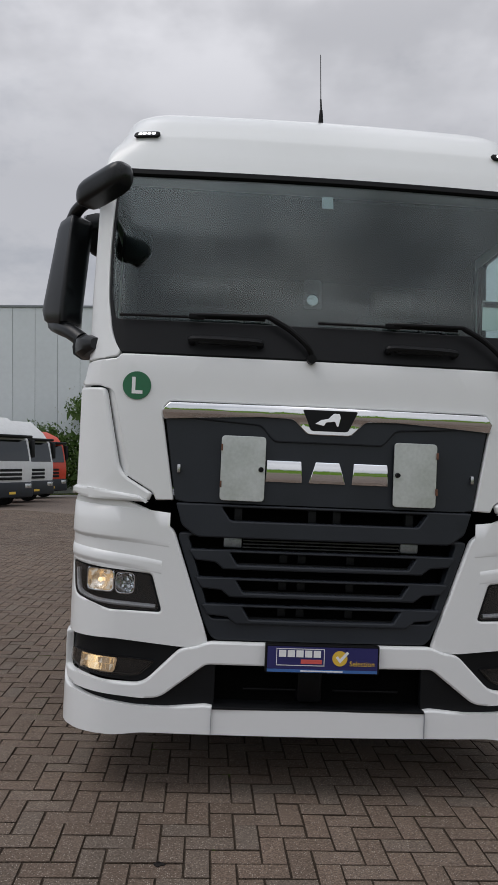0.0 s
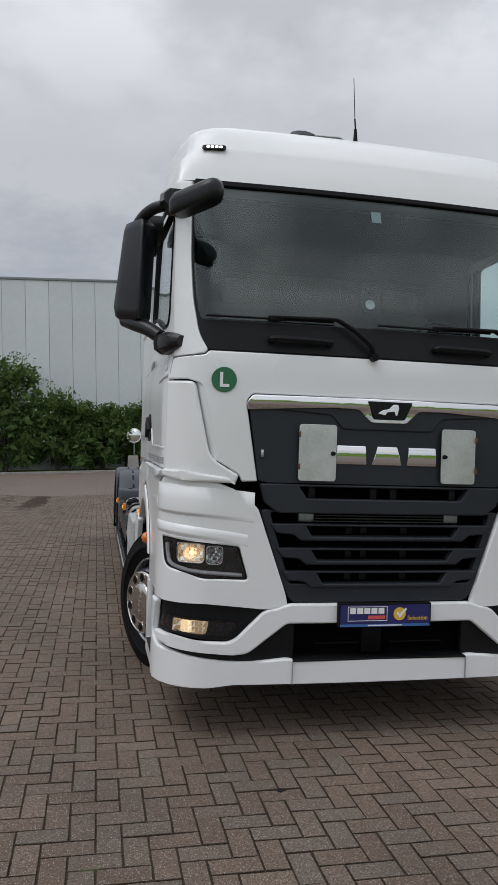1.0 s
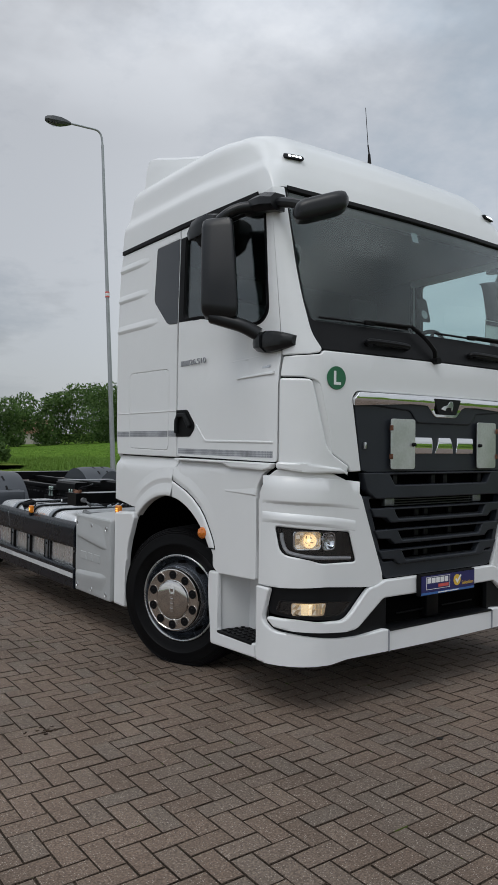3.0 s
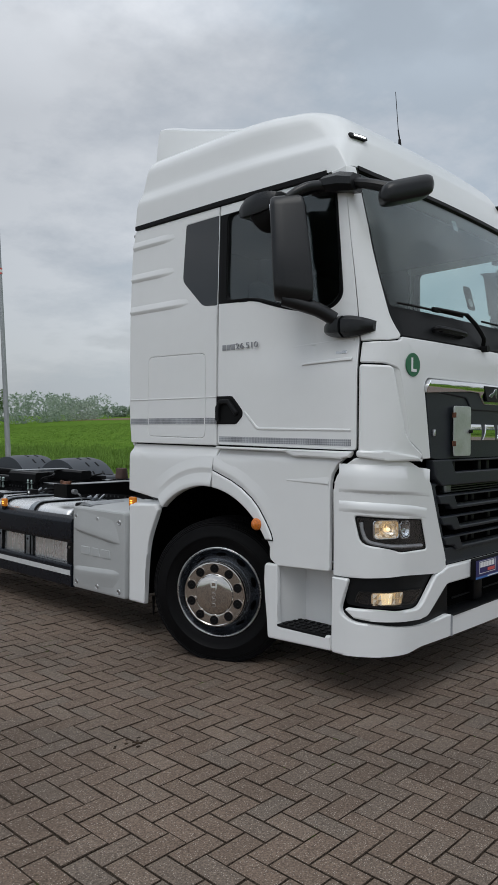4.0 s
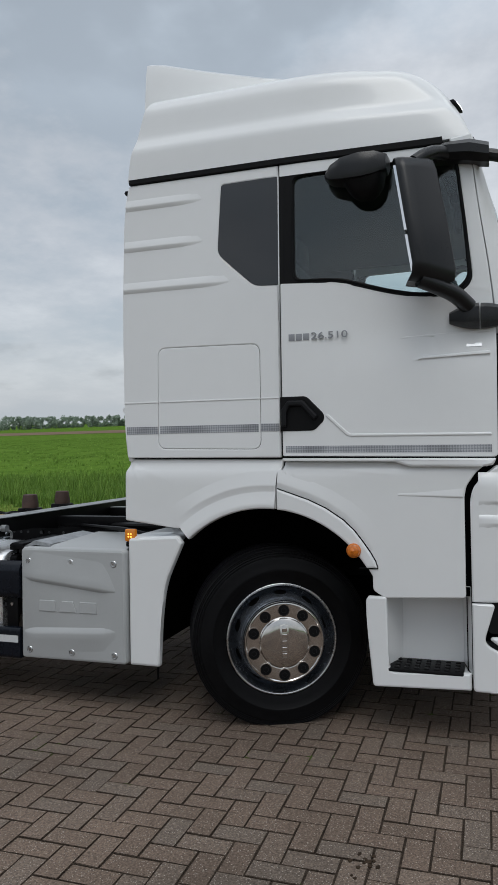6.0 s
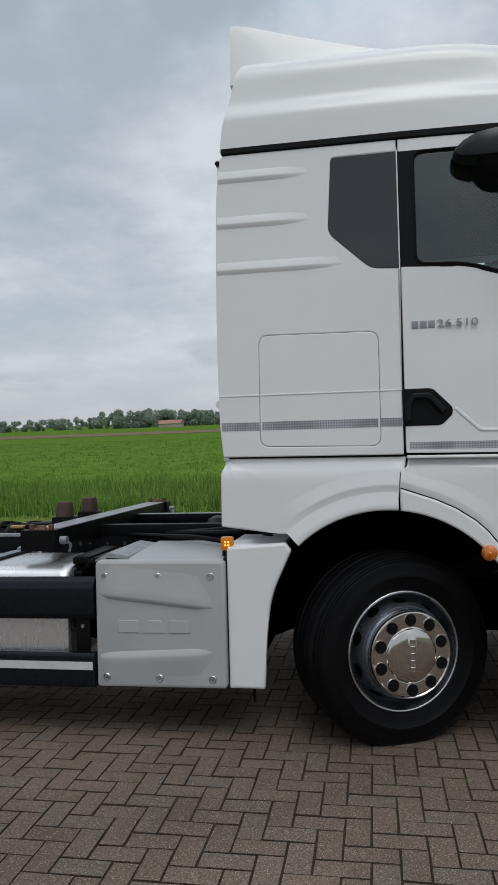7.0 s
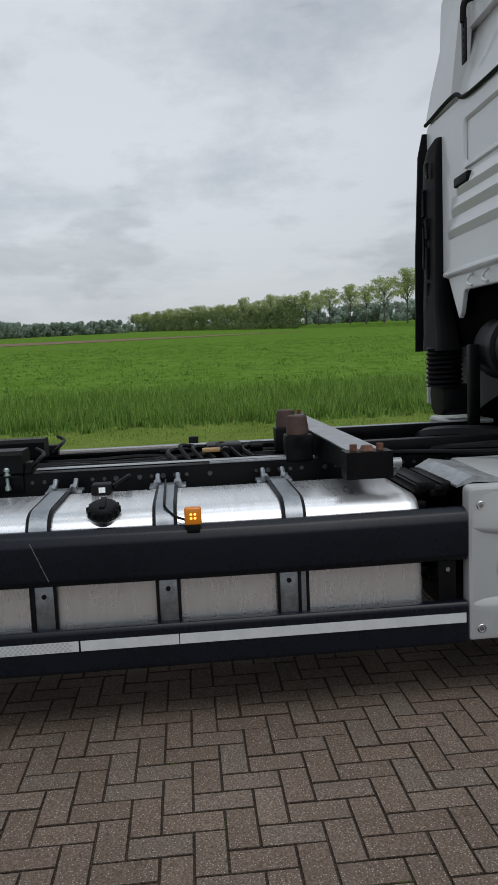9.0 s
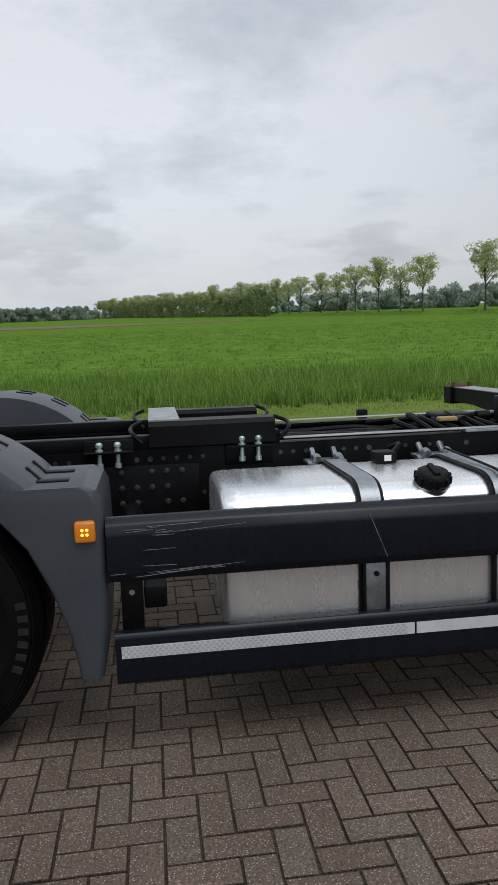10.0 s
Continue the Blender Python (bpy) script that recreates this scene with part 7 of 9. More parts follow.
for y in (4.71, 4.215, 3.72, 3.05, 5.58):
    bm = bmesh.new()
    box(bm, (-1.262, y - 0.038, 0.45), (-1.250, y + 0.038, 0.64), 0.003)
    ob = part("rail_bracket", bm, ZINC if y < 5 and y > 3.1 else FRAME, truck, "grey upright bracket between the guard rails")
    bm = bmesh.new()
    rod(bm, (-1.262, y, 0.59), (-1.270, y, 0.59), 0.010, None, 8)
    part("bracket_bolt", bm, STEEL if y in (3.05, 5.58) else SEAL, ob)
    if 3.1 < y < 5:
        bm = bmesh.new()
        for d in (-0.044, 0.044):
            box(bm, (-1.268, y + d - 0.006, 0.45), (-1.248, y + d + 0.006, 0.64), 0.002)
        pieces("bracket_edge", bm, SEAL, ob)
bm = bmesh.new()
for y in (3.05, 5.5):
    box(bm, (-1.25, y - 0.04, 0.52), (-0.43, y + 0.04, 0.60), 0.01)
pieces("guard_arm", bm, FRAME, truck)
bm = bmesh.new()
for k in range(26):
    y, z = random.uniform(3.0, 3.13), random.uniform(0.5, 0.95)
    box(bm, (-1.15, y - 0.03, z - 0.02), (-0.7, y + 0.03, z + 0.02), 0.008)
pieces("valve_block", bm, FRAME, truck)

# ---- battery box ----
BX = side_plane(-1.262)
bm = panel(rounded([(2.270, 0.282, 0.02), (2.968, 0.278, 0.02), (2.968, 0.940, 0.03), (2.270, 0.940, 0.03)]), BX, 0.06, 0.026, bevel=0.016)
bbox = part("battery_box_cover", bm, BOXGREY, truck, "light grey moulded battery box cover")
bm = bmesh.new()
box(bm, (-1.24, 2.28, 0.285), (-0.62, 2.955, 0.915), 0.02)
part("battery_box", bm, FRAME, truck)
bm = bmesh.new()
loft(bm, [[Vector((x, y, z)) for x, z in ((-1.262, 0.930), (-1.20, 0.948), (-0.66, 0.968), (-0.63, 0.955), (-0.63, 0.925), (-1.25, 0.915))] for y in (2.285, 2.60, 2.80)])
part("box_lid", bm, BOXGREY, truck, "grey metal lid of the battery box")
bm = bmesh.new()
loft(bm, [[Vector((x, y, z)) for y, z in ((2.80, 0.955), (2.92, 0.972), (2.99, 0.935), (2.99, 0.925), (2.92, 0.945), (2.80, 0.94))] for x in (-1.22, -0.66)])
part("lid_flap", bm, FRAME_TOP, truck)
for z, z1 in ((0.858, 0), (0.331, 0)):
    for y in (2.343, 2.625, 2.912):
        bm = bmesh.new()
        lathe(bm, [(0.0, 0.0025), (0.009, 0.0025), (0.010, -0.002), (0.015, -0.001), (0.017, 0.003), (0.020, 0.0)], Matrix.Translation((-1.2895, y, z)) @ pose(0, 0, 0, 0, -90, 0), 20)
        part("cover_screw", bm, STEEL, bbox)
# an overhanging fold above and a rising ledge below, both dying out at their ends
for name, y0, z0, y1, z1, prof in (("cover_fold", 2.945, 0.765, 2.335, 0.700, ((0.16, 0.0), (0.05, 0.011), (0.010, 0.017), (-0.004, 0.015), (-0.022, -0.001))),
                                   ("cover_ledge", 2.945, 0.438, 2.335, 0.470, ((0.024, -0.001), (-0.002, 0.015), (-0.016, 0.017), (-0.05, 0.010), (-0.12, 0.0)))):
    bm = bmesh.new()
    rings = []
    for k in range(17):
        t = k / 16
        e = min(1.0, t / 0.10 + 0.05, (1 - t) / 0.16 + 0.03)
        e = e * e * (3 - 2 * e)
        rings.append([BX(y0 + (y1 - y0) * t, z0 + (z1 - z0) * t + dz * (0.35 + 0.65 * e), 0.0258 + w * e) for dz, w in prof])
    loft(bm, rings)
    part(name, bm, BOXGREY, bbox, sharp=50)
chrome_letters(BX, 2.845, 0.41, 0.565, 0.630, 0.031, BOXGREY, bbox, "raised_block", 0.006, -1)

# ---- rear mudguards ----
def mudguard(y, sx, front):
    """A plastic arch over a rear wheel: top shell, apron in front with a step-like shoulder."""
    bm = bmesh.new()
    rings = []
    a0, a1 = (152, -10) if front else (172, -10)
    n = 26
    for k in range(n + 1):
        a = radians(a0 + (a1 - a0) * k / n)
        r = 0.655
        cy, cz = y - r * -math.cos(a), 0.50 + r * math.sin(a)
        cy = y + r * math.cos(a)
        d = Vector((0, math.cos(a), math.sin(a)))
        p = Vector((0, cy, cz))
        ring = []
        for x, h in ((1.285, -0.05), (1.290, -0.02), (1.275, 0.012), (1.20, 0.03), (0.85, 0.03), (0.70, 0.012), (0.69, -0.17), (0.70, -0.17), (0.715, -0.01), (0.85, 0.015), (1.20, 0.015), (1.262, 0.0), (1.275, -0.05)):
            q = p + d * h
            ring.append(Vector((sx * x, q.y, q.z)))
        rings.append(ring)
    loft(bm, rings)
    ob = part("mudguard", bm, MUD, truck, "dark grey plastic mudguard over a rear wheel", sharp=50)
    if front:
        bm = bmesh.new()
        rings = []
        for z, y0, y1 in ((0.30, y - 0.692, y - 0.612), (0.34, y - 0.700, y - 0.607), (0.48, y - 0.712, y - 0.580), (0.62, y - 0.720, y - 0.532), (0.77, y - 0.722, y - 0.461), (0.86, y - 0.720, y - 0.386), (0.92, y - 0.716, y - 0.33), (0.955, y - 0.700, y - 0.31), (0.972, y - 0.665, y - 0.33)):
            rings.append([Vector((sx * x, yy, z)) for x, yy in rounded([(1.292, y1), (1.292, y0 + 0.02), (1.27, y0), (0.80, y0), (0.80, y1)], 0.02, 3)])
        loft(bm, rings)
        part("mudguard_shoulder", bm, MUD, ob)
        bm = bmesh.new()
        for x in (0.92, 1.12):
            box(bm, (min(sx * x, sx * (x + 0.05)), y - 0.60, 0.970), (max(sx * x, sx * (x + 0.05)), y - 0.48, 0.978), 0.003)
        pieces("mudguard_clip", bm, SEAL, ob)
    bm = bmesh.new()
    for x in (0.95, 1.1):
        for a in (135, 118, 100):
            d = Vector((0, math.cos(radians(a)), math.sin(radians(a))))
            c = Vector((sx * x, y, 0.50)) + d * 0.687
            box(bm, (-0.012, -0.05, -0.003), (0.012, 0.05, 0.003), 0.002, 1, Matrix.Translation(c) @ Matrix.Rotation(radians(a - 90), 4, "X"))
    pieces("mudguard_slot", bm, SEAL, ob)
    return ob


for sx in (-1, 1):
    mudguard(6.38, sx, True)
    mudguard(7.73, sx, False)
    bm = bmesh.new()
    box(bm, (min(sx * 0.75, sx * 1.28), 8.36, 0.18), (max(sx * 0.75, sx * 1.28), 8.375, 0.60), 0.004)
    part("mud_flap", bm, RUBBER, truck)
marker(-1.300, 5.722, 0.822, "lit orange side marker on the mudguard", 0)
bm = bmesh.new()
box(bm, (-1.2, 9.0, 0.55), (1.2, 9.08, 0.75), 0.02)
box(bm, (-1.2, 8.98, 0.80), (-0.8, 9.05, 0.95), 0.02)
box(bm, (0.8, 8.98, 0.80), (1.2, 9.05, 0.95), 0.02)
pieces("rear_bar", bm, FRAME, truck)
twistlock_beam(8.55, 8.70, "black twistlock cross beam at the chassis end")
bm = bmesh.new()
rod(bm, (-1.1, 2.16, 0.30), (-1.1, 2.16, 0.16), 0.012, 0.006, 8)
part("drain_chain", bm, FRAME, truck)

# ---- the yard and the land ----
UP = LEAN.to_3x3() @ Vector((0, 0, 1))


def yard_plane(x, y):
    return -(UP.x * x + UP.y * y) / UP.z


def smooth01(a, b, v):
    t = min(max((v - a) / (b - a), 0), 1)
    return t * t * (3 - 2 * t)


def yard(x, y):
    """Height of the paving: a cross fall round the truck that evens out further off."""
    z = yard_plane(max(x, -7.0), max(min(y, 12.0), -6.0))
    far = -0.30 + 0.36 * smooth01(3.0, 8.0, -x) * (1 - smooth01(36.0, 44.0, y))
    return z + (far - z) * smooth01(9.0, 22.0, y)


FIELD_Z = -0.60
EDGE_X, TALL_X, KERB_Y = 9.2, 13.1, 45.3


def brick_far_material():
    m, nt, b = node_material("far_brick_paving")
    n, l = nt.nodes, nt.links
    co = n.new("ShaderNodeTexCoord")
    bt = n.new("ShaderNodeTexBrick")
    bt.inputs["Scale"].default_value = 1.0
    bt.inputs["Brick Width"].default_value, bt.inputs["Row Height"].default_value, bt.inputs["Mortar Size"].default_value = 0.208, 0.104, 0.006
    bt.inputs["Color1"].default_value, bt.inputs["Color2"].default_value, bt.inputs["Mortar"].default_value = (0.160, 0.120, 0.095, 1), (0.138, 0.104, 0.083, 1), (0.040, 0.033, 0.028, 1)
    l.new(co.outputs["Object"], bt.inputs["Vector"])
    no = n.new("ShaderNodeTexNoise"); no.inputs["Scale"].default_value = 0.35; no.inputs["Detail"].default_value = 5
    l.new(co.outputs["Object"], no.inputs["Vector"])
    rg = n.new("ShaderNodeMapRange"); rg.inputs["To Min"].default_value, rg.inputs["To Max"].default_value = 0.75, 1.25
    l.new(no.outputs["Fac"], rg.inputs[0])
    sc = n.new("ShaderNodeVectorMath"); sc.operation = "SCALE"
    l.new(bt.outputs["Color"], sc.inputs[0]); l.new(rg.outputs[0], sc.inputs["Scale"])
    l.new(sc.outputs[0], b.inputs["Base Color"])
    b.inputs["Roughness"].default_value = 0.75
    return m


def brick_material():
    m, nt, b = node_material("concrete_paving_brick")
    n, l = nt.nodes, nt.links
    co = n.new("ShaderNodeTexCoord")
    geo = n.new("ShaderNodeNewGeometry")
    info = n.new("ShaderNodeObjectInfo")
    rnd = n.new("ShaderNodeMath"); rnd.operation = "ADD"
    l.new(geo.outputs["Random Per Island"], rnd.inputs[0]); l.new(info.outputs["Random"], rnd.inputs[1])
    fr = n.new("ShaderNodeMath"); fr.operation = "FRACT"
    l.new(rnd.outputs[0], fr.inputs[0])
    tone = n.new("ShaderNodeValToRGB")
    tone.color_ramp.elements[0].color, tone.color_ramp.elements[1].color = (0.126, 0.093, 0.071, 1), (0.162, 0.121, 0.093, 1)
    e = tone.color_ramp.elements.new(0.5); e.color = (0.145, 0.106, 0.081, 1)
    e = tone.color_ramp.elements.new(0.9); e.color = (0.134, 0.107, 0.086, 1)
    l.new(fr.outputs[0], tone.inputs[0])
    # exposed light grit and dark pores
    vo = n.new("ShaderNodeTexVoronoi"); vo.inputs["Scale"].default_value = 125
    l.new(geo.outputs["Position"], vo.inputs["Vector"])
    grit = n.new("ShaderNodeValToRGB")
    grit.color_ramp.elements[0].position, grit.color_ramp.elements[1].position = 0.15, 0.34
    grit.color_ramp.elements[0].color, grit.color_ramp.elements[1].color = (1, 1, 1, 1), (0, 0, 0, 1)
    l.new(vo.outputs["Distance"], grit.inputs[0])
    pick = n.new("ShaderNodeMath"); pick.operation = "GREATER_THAN"; pick.inputs[1].default_value = 0.56
    sepc = n.new("ShaderNodeSeparateColor"); l.new(vo.outputs["Color"], sepc.inputs[0]); l.new(sepc.outputs[0], pick.inputs[0])
    mul = n.new("ShaderNodeMath"); mul.operation = "MULTIPLY"; l.new(grit.outputs[0], mul.inputs[0]); l.new(pick.outputs[0], mul.inputs[1])
    half = n.new("ShaderNodeMath"); half.operation = "MULTIPLY"; half.inputs[1].default_value = 0.9; l.new(mul.outputs[0], half.inputs[0])
    no = n.new("ShaderNodeTexNoise"); no.inputs["Scale"].default_value = 130; no.inputs["Detail"].default_value = 4
    l.new(geo.outputs["Position"], no.inputs["Vector"])
    rg = n.new("ShaderNodeMapRange"); rg.inputs["From Min"].default_value, rg.inputs["From Max"].default_value, rg.inputs["To Min"].default_value, rg.inputs["To Max"].default_value = 0.3, 0.7, 0.50, 1.45
    l.new(no.outputs["Fac"], rg.inputs[0])
    big = n.new("ShaderNodeTexNoise"); big.inputs["Scale"].default_value = 0.9; big.inputs["Detail"].default_value = 5
    l.new(geo.outputs["Position"], big.inputs["Vector"])
    rb = n.new("ShaderNodeMapRange"); rb.inputs["From Min"].default_value, rb.inputs["From Max"].default_value, rb.inputs["To Min"].default_value, rb.inputs["To Max"].default_value = 0.3, 0.7, 0.74, 1.18
    l.new(big.outputs["Fac"], rb.inputs[0])
    mm = n.new("ShaderNodeMath"); mm.operation = "MULTIPLY"; l.new(rg.outputs[0], mm.inputs[0]); l.new(rb.outputs[0], mm.inputs[1])
    sc = n.new("ShaderNodeVectorMath"); sc.operation = "SCALE"; l.new(tone.outputs[0], sc.inputs[0]); l.new(mm.outputs[0], sc.inputs["Scale"])
    mx = n.new("ShaderNodeMix"); mx.data_type = "RGBA"; mx.inputs[7].default_value = (0.44, 0.39, 0.34, 1)
    l.new(half.outputs[0], mx.inputs[0]); l.new(sc.outputs[0], mx.inputs[6])
    l.new(mx.outputs[2], b.inputs["Base Color"])
    b.inputs["Roughness"].default_value = 0.85
    b.inputs["Specular IOR Level"].default_value = 0.25
    bp = n.new("ShaderNodeBump"); bp.inputs["Strength"].default_value = 0.7; bp.inputs["Distance"].default_value = 0.004
    l.new(no.outputs["Fac"], bp.inputs["Height"]); l.new(bp.outputs[0], b.inputs["Normal"])
    return m


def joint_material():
    """Dark sand in the joints with small green tufts of moss here and there; on brick edges it also stands in for
    shade.
    """
    m, nt, b = node_material("joint_sand_and_shade")
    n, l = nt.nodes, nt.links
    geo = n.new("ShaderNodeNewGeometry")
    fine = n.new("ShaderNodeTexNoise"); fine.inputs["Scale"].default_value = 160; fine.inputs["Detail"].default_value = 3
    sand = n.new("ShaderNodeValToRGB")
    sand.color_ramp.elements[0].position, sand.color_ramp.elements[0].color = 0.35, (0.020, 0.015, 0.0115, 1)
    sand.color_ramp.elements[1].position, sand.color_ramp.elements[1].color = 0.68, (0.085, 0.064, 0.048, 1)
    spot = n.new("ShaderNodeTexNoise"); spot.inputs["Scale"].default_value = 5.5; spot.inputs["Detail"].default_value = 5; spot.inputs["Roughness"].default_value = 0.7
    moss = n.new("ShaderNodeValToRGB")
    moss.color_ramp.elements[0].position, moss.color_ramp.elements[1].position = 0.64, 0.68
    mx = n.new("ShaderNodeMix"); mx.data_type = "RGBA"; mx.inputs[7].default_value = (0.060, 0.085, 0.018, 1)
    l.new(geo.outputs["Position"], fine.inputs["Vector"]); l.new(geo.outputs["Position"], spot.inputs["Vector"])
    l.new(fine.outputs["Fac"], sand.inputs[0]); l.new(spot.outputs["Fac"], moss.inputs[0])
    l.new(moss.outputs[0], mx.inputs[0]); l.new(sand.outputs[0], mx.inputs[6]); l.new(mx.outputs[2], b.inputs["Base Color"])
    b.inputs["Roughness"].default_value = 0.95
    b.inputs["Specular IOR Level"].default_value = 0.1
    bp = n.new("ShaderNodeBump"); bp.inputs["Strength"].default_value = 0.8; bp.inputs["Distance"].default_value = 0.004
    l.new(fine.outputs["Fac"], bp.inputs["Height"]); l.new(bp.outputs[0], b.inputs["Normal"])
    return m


def grass_material(name, colours, scale, rough=0.9, stretch=1.0, fine=6.0):
    m, nt, b = node_material(name)
    n, l = nt.nodes, nt.links
    co = n.new("ShaderNodeTexCoord")
    mp = n.new("ShaderNodeMapping"); mp.inputs["Scale"].default_value = (1, stretch, 1)
    l.new(co.outputs["Object"], mp.inputs["Vector"])
    a = n.new("ShaderNodeTexNoise"); a.inputs["Scale"].default_value = scale; a.inputs["Detail"].default_value = 8; a.inputs["Roughness"].default_value = 0.68
    c = n.new("ShaderNodeTexNoise"); c.inputs["Scale"].default_value = fine; c.inputs["Detail"].default_value = 5
    l.new(mp.outputs[0], a.inputs["Vector"]); l.new(mp.outputs[0], c.inputs["Vector"])
    mxf = n.new("ShaderNodeMath"); mxf.operation = "MULTIPLY_ADD"; mxf.inputs[1].default_value = 0.5
    hf = n.new("ShaderNodeMath"); hf.operation = "MULTIPLY"; hf.inputs[1].default_value = 0.5
    l.new(c.outputs["Fac"], hf.inputs[0]); l.new(a.outputs["Fac"], mxf.inputs[0]); l.new(hf.outputs[0], mxf.inputs[2])
    r = n.new("ShaderNodeValToRGB")
    r.color_ramp.elements[0].position, r.color_ramp.elements[0].color = 0.36, (*colours[0], 1)
    r.color_ramp.elements[1].position, r.color_ramp.elements[1].color = 0.64, (*colours[-1], 1)
    for k, col in enumerate(colours[1:-1]):
        e = r.color_ramp.elements.new(0.36 + 0.28 * (k + 1) / (len(colours) - 1)); e.color = (*col, 1)
    l.new(mxf.outputs[0], r.inputs[0]); l.new(r.outputs[0], b.inputs["Base Color"])
    b.inputs["Roughness"].default_value = rough
    b.inputs["Specular IOR Level"].default_value = 0.0
    bp = n.new("ShaderNodeBump"); bp.inputs["Strength"].default_value = 0.6; bp.inputs["Distance"].default_value = 0.12
    l.new(mxf.outputs[0], bp.inputs["Height"]); l.new(bp.outputs[0], b.inputs["Normal"])
    return m


def leaf_material(name, dark, light):
    m, nt, b = node_material(name)
    n, l = nt.nodes, nt.links
    geo = n.new("ShaderNodeNewGeometry")
    r = n.new("ShaderNodeValToRGB")
    r.color_ramp.elements[0].color, r.color_ramp.elements[1].color = (*dark, 1), (*light, 1)
    l.new(geo.outputs["Random Per Island"], r.inputs[0]); l.new(r.outputs[0], b.inputs["Base Color"])
    b.inputs["Roughness"].default_value = 0.6
    b.inputs["Specular IOR Level"].default_value = 0.3
    tr = n.new("ShaderNodeBsdfTranslucent"); l.new(r.outputs[0], tr.inputs[0])
    mx = n.new("ShaderNodeMixShader"); mx.inputs[0].default_value = 0.47
    out = nt.nodes["Material Output"]
    l.new(b.outputs[0], mx.inputs[1]); l.new(tr.outputs[0], mx.inputs[2]); l.new(mx.outputs[0], out.inputs[0])
    return m


BRICK, BRICK_FAR = brick_material(), brick_far_material()
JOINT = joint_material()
FIELD = grass_material("meadow_grass", [(0.040, 0.092, 0.012), (0.095, 0.172, 0.026), (0.150, 0.240, 0.045)], 0.8, fine=3.4, stretch=0.8)
MOWN = grass_material("mown_verge", [(0.085, 0.125, 0.024), (0.125, 0.172, 0.036), (0.17, 0.212, 0.055)], 0.9, fine=14)
SOIL = grass_material("ploughed_soil", [(0.165, 0.120, 0.090), (0.215, 0.160, 0.118)], 0.2, fine=2.0)
BLADE = leaf_material("grass_blade", (0.095, 0.205, 0.026), (0.295, 0.460, 0.088))
LEAF = leaf_material("bush_leaf", (0.045, 0.090, 0.022), (0.130, 0.210, 0.060))
LEAF_LIGHT = leaf_material("spring_leaf", (0.300, 0.350, 0.130), (0.460, 0.510, 0.230))
# distance haze is put into this pale leaf colour
LEAF_HAZED = leaf_material("hazed_far_leaf", (0.255, 0.320, 0.260), (0.370, 0.440, 0.345))
LEAF_MID = leaf_material("hedge_leaf", (0.115, 0.160, 0.060), (0.235, 0.285, 0.115))
BLOSSOM = leaf_material("blossom", (0.35, 0.37, 0.30), (0.60, 0.62, 0.55))
BARK = material("bark", (0.075, 0.065, 0.055), 0.9, vary=0.35, scale=2, fine=12)
KERB = material("weathered_concrete", (0.26, 0.25, 0.235), 0.85, vary=0.2, scale=2, fine=30, bump=0.1)
CLADDING = material("grey_blue_cladding", (0.60, 0.64, 0.66), 0.5, vary=0.05, scale=0.3, fine=3, random_object=0.03)
CLAD_TRIM = material("dark_joint", (0.20, 0.22, 0.235), 0.6, vary=0.1)
GALV = material("galvanised_pole", (0.36, 0.38, 0.39), 0.5, metal=0.6, vary=0.12, scale=3, fine=30)
LAMP_GREY = material("grey_lamp_head", (0.06, 0.065, 0.07), 0.5, vary=0.15)
ORANGE_PLASTIC = material("orange_barrier", (0.60, 0.16, 0.03), 0.6, vary=0.2)
RED_PAINT = material("red_truck_paint", (0.55, 0.05, 0.02), 0.35, vary=0.1)
OLD_WHITE = material("white_van_paint", (0.62, 0.63, 0.63), 0.4, vary=0.06)
# orange tile, its colour muted to hold the haze of distance
TILE_RED = material("hazed_roof_tile", (0.33, 0.17, 0.12), 0.8, vary=0.2)
HOUSE_WALL = material("house_wall", (0.36, 0.33, 0.30), 0.85, vary=0.15)

# ground: one sheet to the horizon
verts, faces = [], []
xs = [-3000, -600, -120, -60, 9.0, 14, 40, 120, 260, 700, 3000]
ys = [-3000, -600, -120, -40, -14, -13, 0, 46, 60, 120, 260, 700, 3000]
for y in ys:
    for x in xs:
        verts.append((x, y, FIELD_Z - (0.35 if -60 <= x <= 9.0 and -13 <= y <= 46 else 0.0)))
for j in range(len(ys) - 1):
    for i in range(len(xs) - 1):
        k = j * len(xs) + i
        faces.append((k, k + 1, k + 1 + len(xs), k + len(xs)))
stuff("ground", verts, faces, [FIELD], "wide green meadow", "field", kind="structure")
# paved yard, further off
verts, faces = [], []
xs, ys = list(np.linspace(-60, EDGE_X, 70)), list(np.linspace(-13, KERB_Y, 59))
NEAR = (-9.0, 3.0, -3.6, 24.0)
for y in ys:
    for x in xs:
        inside = NEAR[0] < x < NEAR[1] and NEAR[2] < y < NEAR[3]
        verts.append((x, y, yard(x, y) - 0.014 - (0.05 if inside else 0)))
for j in range(len(ys) - 1):
    for i in range(len(xs) - 1):
        k = j * len(xs) + i
        faces.append((k, k + 1, k + 1 + len(xs), k + len(xs)))
stuff("yard_paving", verts, faces, [BRICK_FAR], "brown brick paved yard", "pavement", smooth=True, kind="structure")
verts, faces = [], []
xs, ys = list(np.linspace(NEAR[0], NEAR[1], 13)), list(np.linspace(NEAR[2], NEAR[3], 29))
for y in ys:
    for x in xs:
        verts.append((x, y, yard(x, y) - 0.0055))
for j in range(len(ys) - 1):
    for i in range(len(xs) - 1):
        k = j * len(xs) + i
        faces.append((k, k + 1, k + 1 + len(xs), k + len(xs)))
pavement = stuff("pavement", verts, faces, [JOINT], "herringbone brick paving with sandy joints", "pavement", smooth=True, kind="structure")
